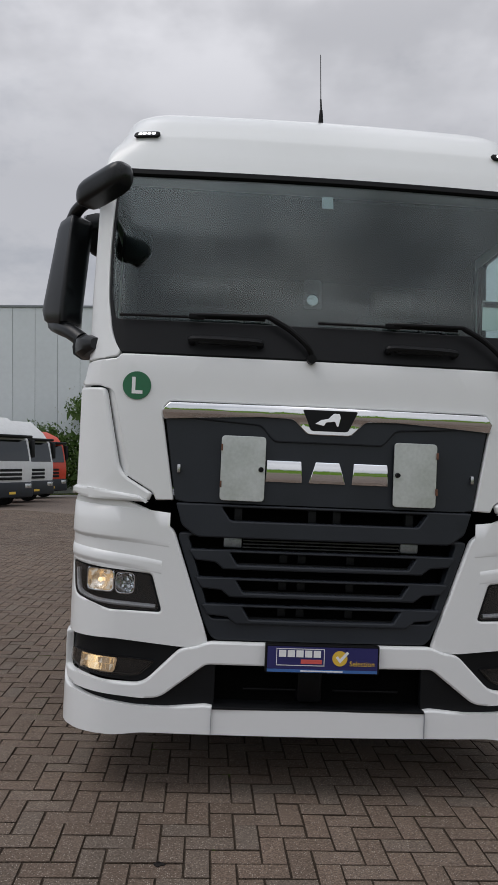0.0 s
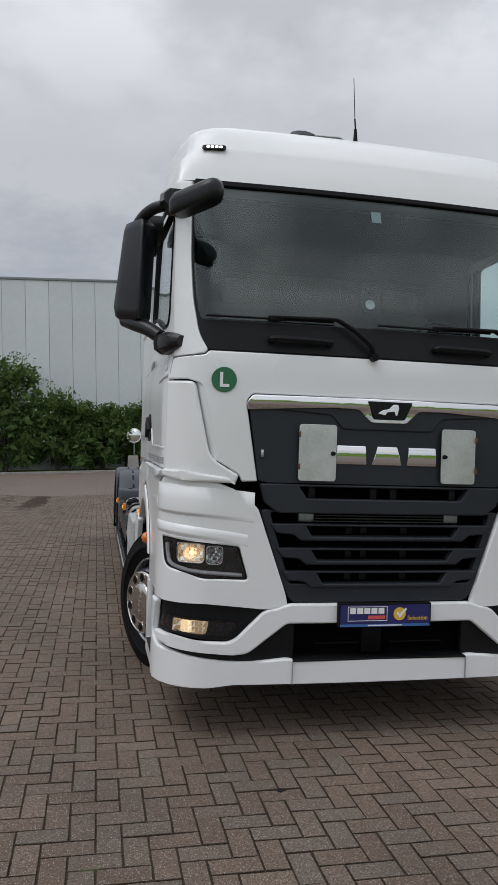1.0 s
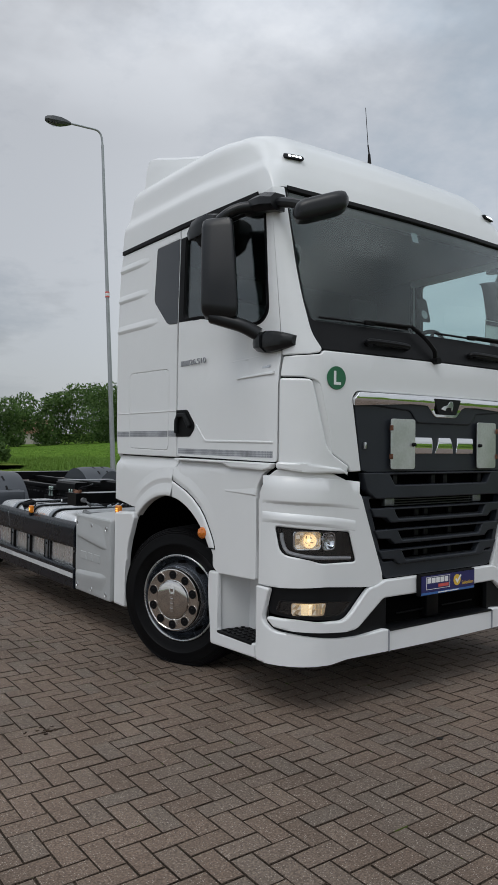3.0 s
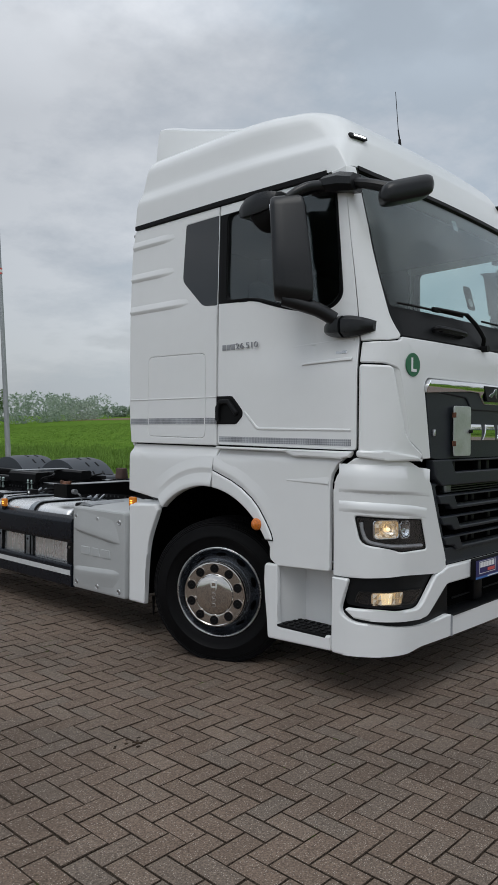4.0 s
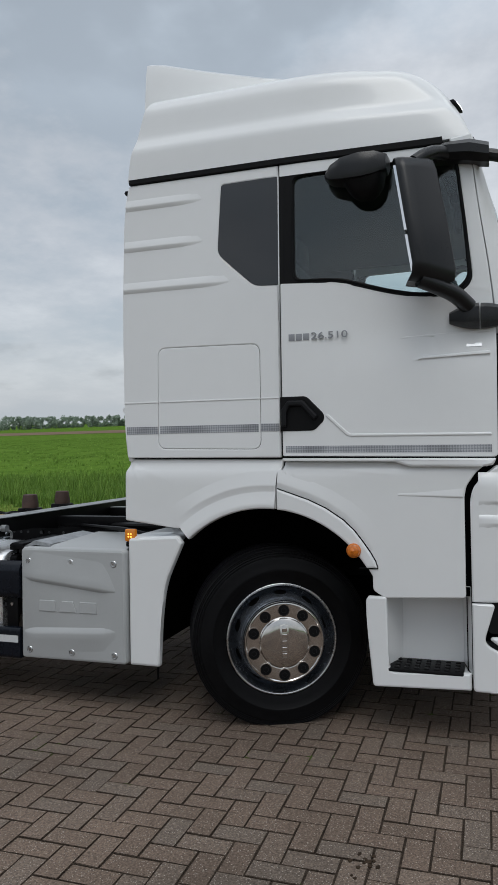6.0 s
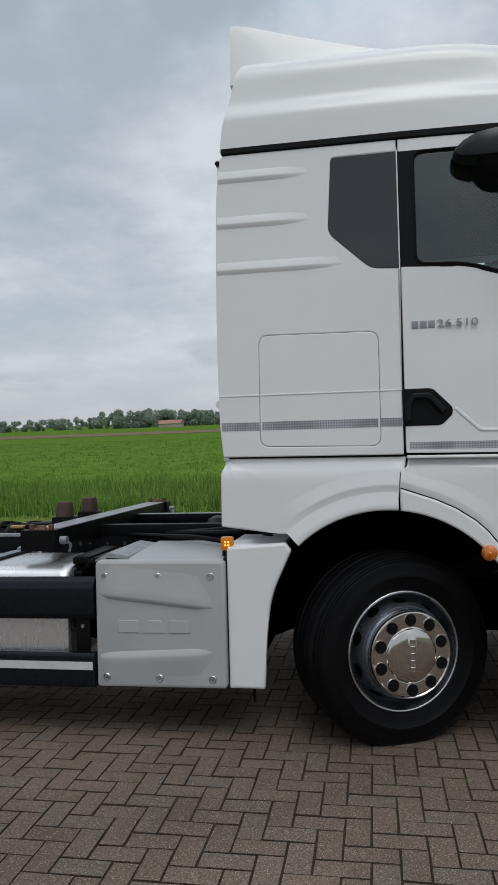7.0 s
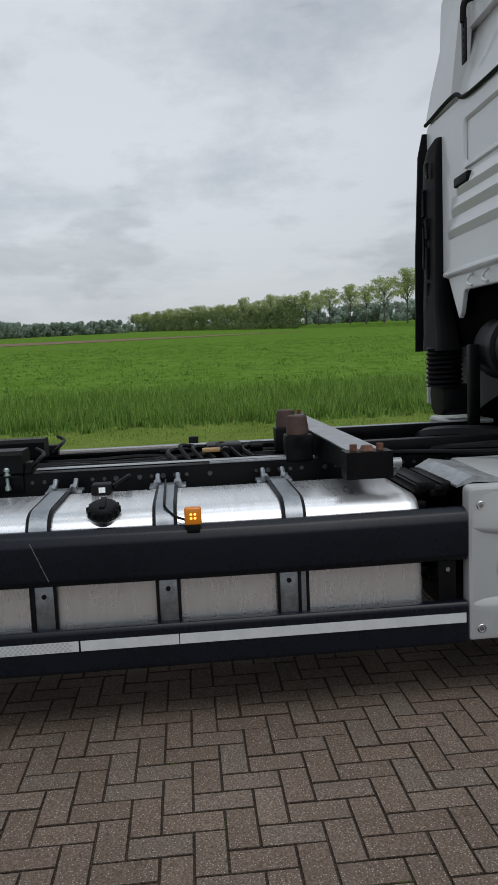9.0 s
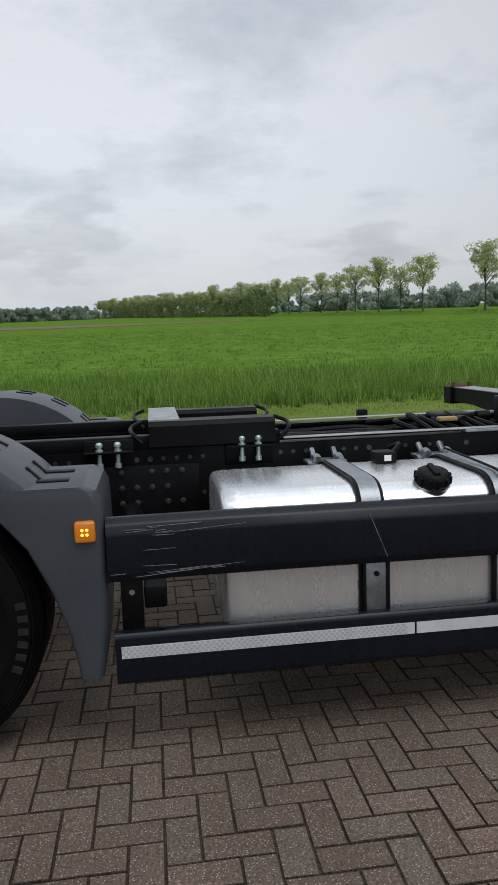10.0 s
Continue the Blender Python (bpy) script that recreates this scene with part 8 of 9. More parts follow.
# mown verge and kerbs
bm = bmesh.new()
rows = []
for k in range(41):
    y = -60 + 4.0 * k
    rows.append([Vector((EDGE_X + 0.12, y, FIELD_Z + 0.10)), Vector((EDGE_X + 1.0, y, FIELD_Z + 0.06)), Vector((11.5, y, FIELD_Z + 0.03)), Vector((TALL_X + 0.8, y, FIELD_Z + 0.02))])
loft(bm, rows, closed=False)
part("verge", bm, MOWN, None, "strip of short mown grass", kind="structure", category="grass")
bm = bmesh.new()
loft(bm, [[Vector((-60, y, z)), Vector((EDGE_X + 2, y, z)), Vector((EDGE_X + 9, y, FIELD_Z - 0.02))] for y, z in ((KERB_Y + 0.12, -0.24), (48.8, -0.20), (60.0, -0.3), (75.0, -0.58))], closed=False)
part("back_verge", bm, MOWN, None, "grass strip behind the kerb", kind="structure", category="grass")
bm = bmesh.new()
for k in range(70):
    box(bm, (-60 + k, KERB_Y - 0.02, -0.45), (-60 + k + 0.99, KERB_Y + 0.14, -0.17), 0.02, 1)
for k in range(100):
    y = -54 + k
    box(bm, (EDGE_X, y, -0.9), (EDGE_X + 0.13, y + 0.99, yard(EDGE_X, y) + 0.0), 0.02, 1)
part("kerb", bm, KERB, None, "low concrete kerb stones", kind="structure", category="kerb")
# ploughed strip across the meadow
bm = bmesh.new()
loft(bm, [[Vector((a, y, FIELD_Z + 0.05)), Vector((b, y, FIELD_Z + 0.05))] for a, b, y in ((158, 160, -24), (138, 166, 20), (132, 172, 60), (134, 178, 120), (138, 190, 240))], closed=False)
part("ploughed_strip", bm, SOIL, None, "brown ploughed strip in the meadow", kind="structure", category="field")
bm = bmesh.new()
a, d = Vector((120, -72, 0)), Vector((0.967, 0.255, 0))
nrm = Vector((-d.y, d.x, 0))
rows = []
for k in range(18):
    c = a + d * (k * 26)
    rows.append([c + nrm * w + Vector((0, 0, FIELD_Z + h)) for w, h in ((9, 0.0), (6, 0.9), (2, 1.0), (-6, 1.0), (-12, 0.0))])
loft(bm, rows, closed=False)
part("road_bank", bm, FIELD, None, "low grassy bank of the far road", kind="structure", category="bank")

# ---- plants ----
rng = np.random.default_rng(7)


def blades(name, count, place, tall, wide, label):
    """Upright grass blades: bent strips of two quads, from a placing function of random numbers."""
    x, y, z = place(rng.random((count, 3)))
    h = tall * (0.55 + 0.6 * rng.random(count)) * (0.75 + 0.5 * np.sin(x * 1.7 + np.sin(y * 0.9) * 2) ** 2)
    a = rng.random(count) * math.tau
    dx, dy = np.cos(a) * wide / 2, np.sin(a) * wide / 2
    lx, ly = rng.normal(0.10, 0.22, count) * h, rng.normal(0.05, 0.22, count) * h
    v = np.zeros((count, 5, 3))
    v[:, 0] = np.stack([x - dx, y - dy, z], 1)
    v[:, 1] = np.stack([x + dx, y + dy, z], 1)
    v[:, 2] = np.stack([x + dx * 0.8 + lx * 0.35, y + dy * 0.8 + ly * 0.35, z + h * 0.62], 1)
    v[:, 3] = np.stack([x - dx * 0.8 + lx * 0.35, y - dy * 0.8 + ly * 0.35, z + h * 0.62], 1)
    v[:, 4] = np.stack([x + lx, y + ly, z + h], 1)
    k = np.arange(count)[:, None] * 5
    quads, tris = (k + np.array([[0, 1, 2, 3]])).tolist(), (k + np.array([[3, 2, 4]])).tolist()
    ob = stuff(name, v.reshape(-1, 3).tolist(), quads + tris, [BLADE], label, "grass", smooth=True)
    up = rng.normal(0, 0.35, (count, 1, 3)) * np.ones((1, 5, 1)) + np.array([0, 0, 1.0])
    up /= np.linalg.norm(up, axis=2)[:, :, None]
    ob.data.normals_split_custom_set_from_vertices(up.reshape(-1, 3).tolist())


def clumped(r, per, x0, deep, power, y0, wide, spread, z):
    """Places in clumps of about `per` blades, the clumps denser towards x0."""
    n = len(r)
    k = rng.integers(0, n // per, n)
    cx = x0 + deep * rng.random(n // per) ** power
    cy = y0 + wide * rng.random(n // per)
    size = spread * (0.5 + rng.random(n // per))
    return cx[k] + rng.normal(0, 1, n) * size[k], cy[k] + rng.normal(0, 1, n) * size[k], np.full(n, z)


blades("tall_grass", 90000, lambda r: (TALL_X + 0.3 * np.sin(r[:, 1] * 60) + 9 * r[:, 0] ** 1.6, -22 + 82 * r[:, 1], np.full(len(r), FIELD_Z)), 0.38, 0.015, "tall green meadow grass along the verge")
blades("tall_clumps", 36000, lambda r: clumped(r, 30, TALL_X + 0.1, 7.0, 1.5, -22, 82, 0.10, FIELD_Z), 0.52, 0.014, "taller clumps of meadow grass")
blades("meadow_tufts", 150000, lambda r: clumped(r, 12, TALL_X + 3.5, 75, 1.5, -60, 190, 0.20, FIELD_Z - 0.02), 0.13, 0.030, "uneven tufts of meadow grass")
blades("verge_tufts", 22000, lambda r: (EDGE_X + 0.3 + 3.9 * r[:, 0], -14 + 60 * r[:, 1], np.full(len(r), FIELD_Z + 0.03)), 0.06, 0.012, "short grass blades on the verge")
blades("verge_weeds", 14000, lambda r: clumped(r, 16, TALL_X - 0.7, 0.9, 1.0, -20, 80, 0.08, FIELD_Z + 0.02), 0.16, 0.022, "low weeds along the foot of the tall grass")

def leaf_cloud(centres, radii, count, size, squash=0.8):
    """Verts and faces of small turned leaves scattered through overlapping clumps."""
    n = len(centres)
    pick = rng.integers(0, n, count)
    d = rng.normal(size=(count, 3))
    d /= np.linalg.norm(d, axis=1)[:, None]
    r = radii[pick] * (0.35 + 0.65 * rng.random(count) ** 0.45)
    c = centres[pick] + d * r[:, None] * np.array([1, 1, squash])
    u = rng.normal(size=(count, 3)); u /= np.linalg.norm(u, axis=1)[:, None]
    w = np.cross(u, rng.normal(size=(count, 3))); w /= np.linalg.norm(w, axis=1)[:, None]
    s = size * (0.6 + 0.8 * rng.random(count))[:, None]
    v = np.stack([c - u * s, c + w * s * 0.45, c + u * s, c - w * s * 0.45], 1)
    k = np.arange(count)[:, None] * 4
    return v.reshape(-1, 3), (k + np.arange(4)[None, :])


def bush(x, y, z, wide, deep, tall, leaves, label, mat=None, flowers=0):
    ob = new("bush")
    ob.matrix_world = Matrix.Translation((x, y, z))
    tagged(ob, label, "bush", "bushes along the kerb")
    n = 46
    t = rng.random((n, 3))
    c = np.stack([(t[:, 0] - 0.5) * wide, (t[:, 1] - 0.5) * deep, tall * (0.12 + 0.76 * t[:, 2])], 1)
    c[:, :2] *= (1.12 - 0.55 * (c[:, 2] / tall) ** 2)[:, None]
    v, q = leaf_cloud(c, tall * (0.10 + 0.12 * rng.random(n)), leaves, 0.11)
    v[:, 2] = np.maximum(v[:, 2], 0.02)
    stuff("crown", v.tolist(), q.tolist(), [mat or LEAF], "", "", parent=ob, kind="")
    v2, q2 = leaf_cloud(c * 0.94, tall * (0.09 + 0.08 * rng.random(n)), leaves // 5, 0.34)
    stuff("inner_leaves", v2.tolist(), q2.tolist(), [LEAF], "", "", parent=ob, kind="")
    if flowers:
        v3, q3 = leaf_cloud(c * 1.03, tall * (0.14 + 0.10 * rng.random(n)), flowers, 0.085)
        stuff("blossom", v3.tolist(), q3.tolist(), [BLOSSOM], "white blossom", "", parent=ob, kind="")
    bm = bmesh.new()
    for k in range(7):
        a = rng.random() * math.tau
        tube(bm, [(0.1 * math.cos(a), 0.1 * math.sin(a), -0.1), (0.3 * wide * 0.4 * math.cos(a), 0.2 * math.sin(a), tall * 0.4), (wide * 0.3 * math.cos(a), deep * 0.3 * math.sin(a), tall * 0.8)], 0.04, 6, radii=lambda t: 0.06 * (1 - 0.8 * t))
    part("stems", bm, BARK, ob)
    return ob


bush(-7.6, 47.6, -0.25, 4.8, 3.0, 7.9, 6400, "large flowering green bush by the kerb", flowers=700)
bush(-11.5, 47.4, -0.25, 4.6, 3.0, 5.2, 4200, "large green bush by the kerb", flowers=200)
bush(-15.5, 47.4, -0.25, 4.6, 3.0, 4.8, 3000, "large green bush by the kerb")
bush(-4.2, 47.5, -0.25, 3.8, 2.8, 5.7, 4600, "green bush by the kerb", flowers=120)
bush(-1.2, 47.5, -0.25, 3.6, 2.8, 5.0, 4400, "green bush by the kerb")
bush(1.6, 47.6, -0.25, 3.4, 2.8, 4.8, 4200, "green bush by the kerb", flowers=60)
bush(4.4, 47.7, -0.25, 3.4, 2.8, 4.0, 3600, "green bush by the kerb")
bush(7.0, 47.8, -0.25, 3.4, 2.8, 3.3, 3200, "green bush by the kerb")
bush(9.4, 48.2, -0.25, 3.0, 2.6, 2.5, 2600, "low green bush by the kerb")
bush(11.3, 48.6, -0.3, 2.4, 2.4, 1.8, 1800, "low green bush by the kerb")


def tree(tall, spread, leaves, seed, leafmat, name_label):
    """A tapered trunk that forks into limbs, with a loose crown of leaf clumps."""
    local = random.Random(seed)
    ob = new("tree")
    tagged(ob, name_label, "tree", "row of roadside trees")
    bm = bmesh.new()
    fork = tall * 0.34
    tube(bm, [(0, 0, -0.2), (0.1, 0.05, fork * 0.5), (0, 0, fork), (0.15, -0.1, tall * 0.7)], 0.2, 8, radii=lambda t: 0.24 * (1 - 0.8 * t) * tall / 12)
    tips = []
    for k in range(15):
        a = k * 2.4 + local.uniform(-0.3, 0.3)
        z0 = fork + (tall * 0.32) * k / 15
        out = spread * local.uniform(0.55, 1.0) * (1 - 0.45 * k / 15)
        z1 = z0 + tall * local.uniform(0.16, 0.34)
        p1 = (out * 0.45 * math.cos(a), out * 0.45 * math.sin(a), z0 + (z1 - z0) * 0.6)
        p2 = (out * math.cos(a), out * math.sin(a), z1)
        tube(bm, [(0, 0, z0), p1, p2], 0.1, 6, radii=lambda t: (0.10 - 0.075 * t) * tall / 12)
        tips += [p1, p2, tuple((Vector(p1) + Vector(p2)) / 2 + Vector((local.uniform(-0.6, 0.6), local.uniform(-0.6, 0.6), local.uniform(0, 0.8))))]
    part("trunk", bm, BARK, ob)
    c = np.array(tips + [(local.uniform(-0.4, 0.4) * spread, local.uniform(-0.4, 0.4) * spread, tall * local.uniform(0.72, 0.96)) for _ in range(12)])
    v, q = leaf_cloud(c, tall * (0.055 + 0.055 * rng.random(len(c))), leaves, 0.19 * tall / 12)
    stuff("crown", v.tolist(), q.tolist(), [leafmat], "", "", parent=ob, kind="")
    return ob


kinds = [tree(13.6, 5.4, 3600, 1, LEAF_LIGHT, "roadside tree with thin spring foliage"), tree(12.8, 5.0, 3200, 2, LEAF_LIGHT, "roadside tree with thin spring foliage"), tree(14.3, 5.7, 3900, 3, LEAF_LIGHT, "roadside tree with thin spring foliage")]
spots = []
for k in range(-4, 37):
    if k in (-1,):
        continue
    s = 10.0 * k + random.uniform(-1.2, 1.2)
    spots.append(Vector((155, -56, FIELD_Z + 0.9)) + Vector((0.967, 0.255, 0)) * s + nrm * random.uniform(-0.5, 0.5))
for i, p in enumerate(spots):
    far = 0.93 - 0.16 * min(i / 14, 1)
    m = Matrix.Translation(p) @ Matrix.Rotation(random.uniform(0, 6.28), 4, "Z") @ Matrix.Diagonal((*(3 * [far * random.uniform(0.94, 1.06)]), 1))
    src = kinds[i % 3]
    if i < 3:
        src.matrix_world = m
    else:
        ob = copy_thing(src, m)
        ob.scale = [far * random.uniform(0.92, 1.08)] * 3


def far_wood(name, line, deep, tall, count, size, label, mat=None):
    """A distant belt of trees: leaf clumps along a line with an uneven top."""
    line = [Vector(p) for p in line]
    seg = [(b - a).length for a, b in zip(line, line[1:])]
    total = sum(seg)
    cs, rs = [], []
    n = int(total / 1.5)
    for k in range(n):
        s = total * (k + rng.random()) / n
        i = 0
        while i < len(seg) - 1 and s > seg[i]:
            s -= seg[i]; i += 1
        p = line[i].lerp(line[i + 1], min(s / seg[i], 1))
        h = tall * (0.82 + 0.20 * math.sin(p.x * 0.06 + p.y * 0.09) * math.sin(p.y * 0.031) + 0.18 * rng.random())
        for j in range(3):
            cs.append((p.x + rng.normal() * deep * 0.3, p.y + rng.normal() * deep * 0.3, FIELD_Z + h * (0.22 + 0.33 * j)))
            rs.append(h * (0.20 + 0.08 * rng.random()))
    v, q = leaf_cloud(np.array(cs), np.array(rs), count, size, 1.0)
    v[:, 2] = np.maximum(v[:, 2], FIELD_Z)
    stuff(name, v.tolist(), q.tolist(), [mat or LEAF_HAZED], label, "trees")


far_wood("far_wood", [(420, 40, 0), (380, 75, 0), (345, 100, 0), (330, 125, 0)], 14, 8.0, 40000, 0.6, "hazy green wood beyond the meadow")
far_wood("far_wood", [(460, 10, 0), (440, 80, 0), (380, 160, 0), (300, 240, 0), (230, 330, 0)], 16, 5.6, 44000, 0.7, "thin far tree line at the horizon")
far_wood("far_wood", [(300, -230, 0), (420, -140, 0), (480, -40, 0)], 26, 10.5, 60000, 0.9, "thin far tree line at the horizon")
far_wood("field_wood", [(34, 136, 0), (48, 142, 0), (62, 146, 0), (78, 160, 0)], 8, 10.5, 22000, 0.36, "dense green trees at the end of the meadow", LEAF)
far_wood("field_wood", [(8, 110, 0), (22, 122, 0), (34, 128, 0)], 6, 6.0, 5000, 0.3, "dense green trees at the end of the meadow", LEAF)
far_wood("field_wood", [(78, 170, 0), (120, 200, 0), (180, 260, 0)], 10, 8.0, 6000, 0.5, "dense green trees at the end of the meadow")
far_wood("roadside_undergrowth", [(232, -35.0, 0), (290, -20, 0), (400, 9.0, 0), (505, 36.0, 0)], 7, 8.4, 34000, 0.42, "dense undergrowth between the far roadside trees", LEAF_MID)
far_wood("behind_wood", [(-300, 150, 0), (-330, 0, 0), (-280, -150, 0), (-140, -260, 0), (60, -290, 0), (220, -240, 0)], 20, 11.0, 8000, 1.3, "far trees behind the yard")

# ---- warehouse ----
house = new("warehouse")
house.matrix_world = Matrix.Translation((0, 49.6, -0.3))
tagged(house, "large flat-roofed warehouse clad in grey-blue panels", "warehouse")
WH_X0, WH_X1, WH_H = -60.0, 8.1, 13.6
bm = bmesh.new()
box(bm, (WH_X0, 0.06, 0), (WH_X1, 30, WH_H - 0.1))
part("wall", bm, CLAD_TRIM, house)
bm = bmesh.new()
box(bm, (WH_X0 - 0.1, -0.06, WH_H - 0.12), (WH_X1 + 0.1, 30.1, WH_H + 0.06), 0.02)
part("roof_edge", bm, CLAD_TRIM, house)
bm = bmesh.new()
box(bm, (0.012, 0, 0), (1.588, 0.06, WH_H - 0.12), 0.008, 1)
bmesh.ops.recalc_face_normals(bm, faces=bm.faces)
panel_mesh = bpy.data.meshes.new("panel")
bm.to_mesh(panel_mesh); bm.free()
panel_mesh.materials.append(CLADDING)
k = 0
while WH_X1 - 1.6 * (k + 1) > WH_X0:
    shared("panel", panel_mesh, house, Matrix.Translation((WH_X1 - 1.6 * (k + 1), 0, 0)))
    k += 1

# ---- street lamp at the yard's edge ----
lamp = new("street_lamp")
lamp.matrix_world = Matrix.Translation((6.2, 17.8, -0.40))
tagged(lamp, "tall galvanised street lamp with a grey head", "street lamp")
bm = bmesh.new()
tube(bm, [(0, 0, -0.3), (0, 0, 3.0), (0, 0, 6.0), (0, 0, 11.0)], 0.07, 12, radii=lambda t: 0.085 - 0.045 * t, smooth=False)
tube(bm, [(0, 0, 10.95), (-0.02, 0.01, 11.25), (-0.14, 0.03, 11.42), (-0.5, 0.10, 11.47), (-0.95, 0.2, 11.52)], 0.032, 8)
part("pole", bm, GALV, lamp)
bm = bmesh.new()
d = Vector((-0.97, 0.22, 0.07)).normalized()
s = Vector((0.22, 0.97, 0)).normalized()
base = Vector((-0.93, 0.2, 11.52))
loft(bm, [[base + d * t + s * (w * a) + Vector((0, 0, h * b)) for a, b in ((-1, -0.3), (-0.7, -0.9), (0.7, -0.9), (1, -0.3), (0.8, 0.7), (0, 1), (-0.8, 0.7))] for t, w, h in ((0, 0.05, 0.04), (0.12, 0.11, 0.08), (0.30, 0.15, 0.13), (0.52, 0.16, 0.13), (0.70, 0.13, 0.09), (0.76, 0.07, 0.05))])
part("lamp_head", bm, LAMP_GREY, lamp, "grey lamp head")
bm = bmesh.new()
loft(bm, [[base + d * t + s * (w * a) + Vector((0, 0, h * b - 0.09)) for a, b in ((-1, 0), (-0.6, -0.7), (0, -1), (0.6, -0.7), (1, 0))] for t, w, h in ((0.26, 0.07, 0.02), (0.36, 0.13, 0.09), (0.56, 0.13, 0.10), (0.70, 0.07, 0.02))])
part("lamp_bowl", bm, LENS, lamp, "clear lamp bowl")
bm = bmesh.new()
rod(bm, (0, 0, 6.30), (0, 0, 6.345), 0.068, None, 12)
rod(bm, (0, 0, 6.43), (0, 0, 6.475), 0.068, None, 12)
part("band", bm, RED_PRINT, lamp)
bm = bmesh.new()
rod(bm, (0, 0, 6.345), (0, 0, 6.43), 0.0675, None, 12)
part("sticker", bm, PLAIN_WHITE, lamp)

# ---- concrete blocks, barrier and traffic mirror by the bushes ----
for x, w in ((0.85, 0.75), (4.05, 0.8)):
    bm = bmesh.new()
    loft(bm, [[Vector((sx * w / 2 * e, sy * 0.38 * e, z)) for sx, sy in ((-1, -1), (1, -1), (1, 1), (-1, 1))] for z, e in ((0, 1), (0.06, 1.0), (0.95, 0.86), (1.0, 0.80))])
    ob = part("concrete_block", bm, KERB, None, "weathered concrete bollard block", category="concrete block")
    ob.matrix_world = Matrix.Translation((x, 45.9, -0.24))
bm = bmesh.new()
box(bm, (-1.1, -0.3, 0), (1.1, 0.3, 0.80), 0.04)
barrier = part("barrier", bm, KERB, None, "grey box barrier with an orange top rail", category="barrier")
barrier.matrix_world = Matrix.Translation((2.45, 46.1, -0.24))
bm = bmesh.new()
for k in range(9):
    box(bm, (-1.1 + 0.245 * k, -0.32, 0.80), (-1.1 + 0.245 * k + 0.2, 0.32, 0.90), 0.03)
part("orange_rail", bm, ORANGE_PLASTIC, barrier)
tm = new("traffic_mirror")
tm.matrix_world = Matrix.Translation((0.95, 46.2, -0.24))
tagged(tm, "round convex traffic mirror on a grey post", "mirror")
bm = bmesh.new()
rod(bm, (0, 0, 0), (0, 0, 2.5), 0.045)
part("post", bm, GALV, tm)
bm = bmesh.new()
lathe(bm, [(0.50, 0.0), (0.50, 0.05), (0.42, 0.06)], Matrix.Translation((0, -0.1, 2.35)) @ pose(0, 0, 0, 90, 0, 0), 28)
part("frame", bm, PLAIN_WHITE, tm)
bm = bmesh.new()
lathe(bm, [(0.43, 0.05), (0.30, 0.10), (0.15, 0.13), (0.0, 0.14)], Matrix.Translation((0, -0.1, 2.35)) @ pose(0, 0, 0, 90, 0, 0), 28)
part("mirror", bm, MIRROR, tm)
bm = bmesh.new()
rod(bm, (0, 0, 0), (0, 0, 1.9), 0.04)
box(bm, (-0.24, -0.06, 1.15), (0.24, -0.03, 1.95), 0.02)
ob = part("small_sign", bm, RED_PRINT, None, "small red and white sign on a post", category="sign")
ob.matrix_world = Matrix.Translation((3.9, 46.5, -0.2))


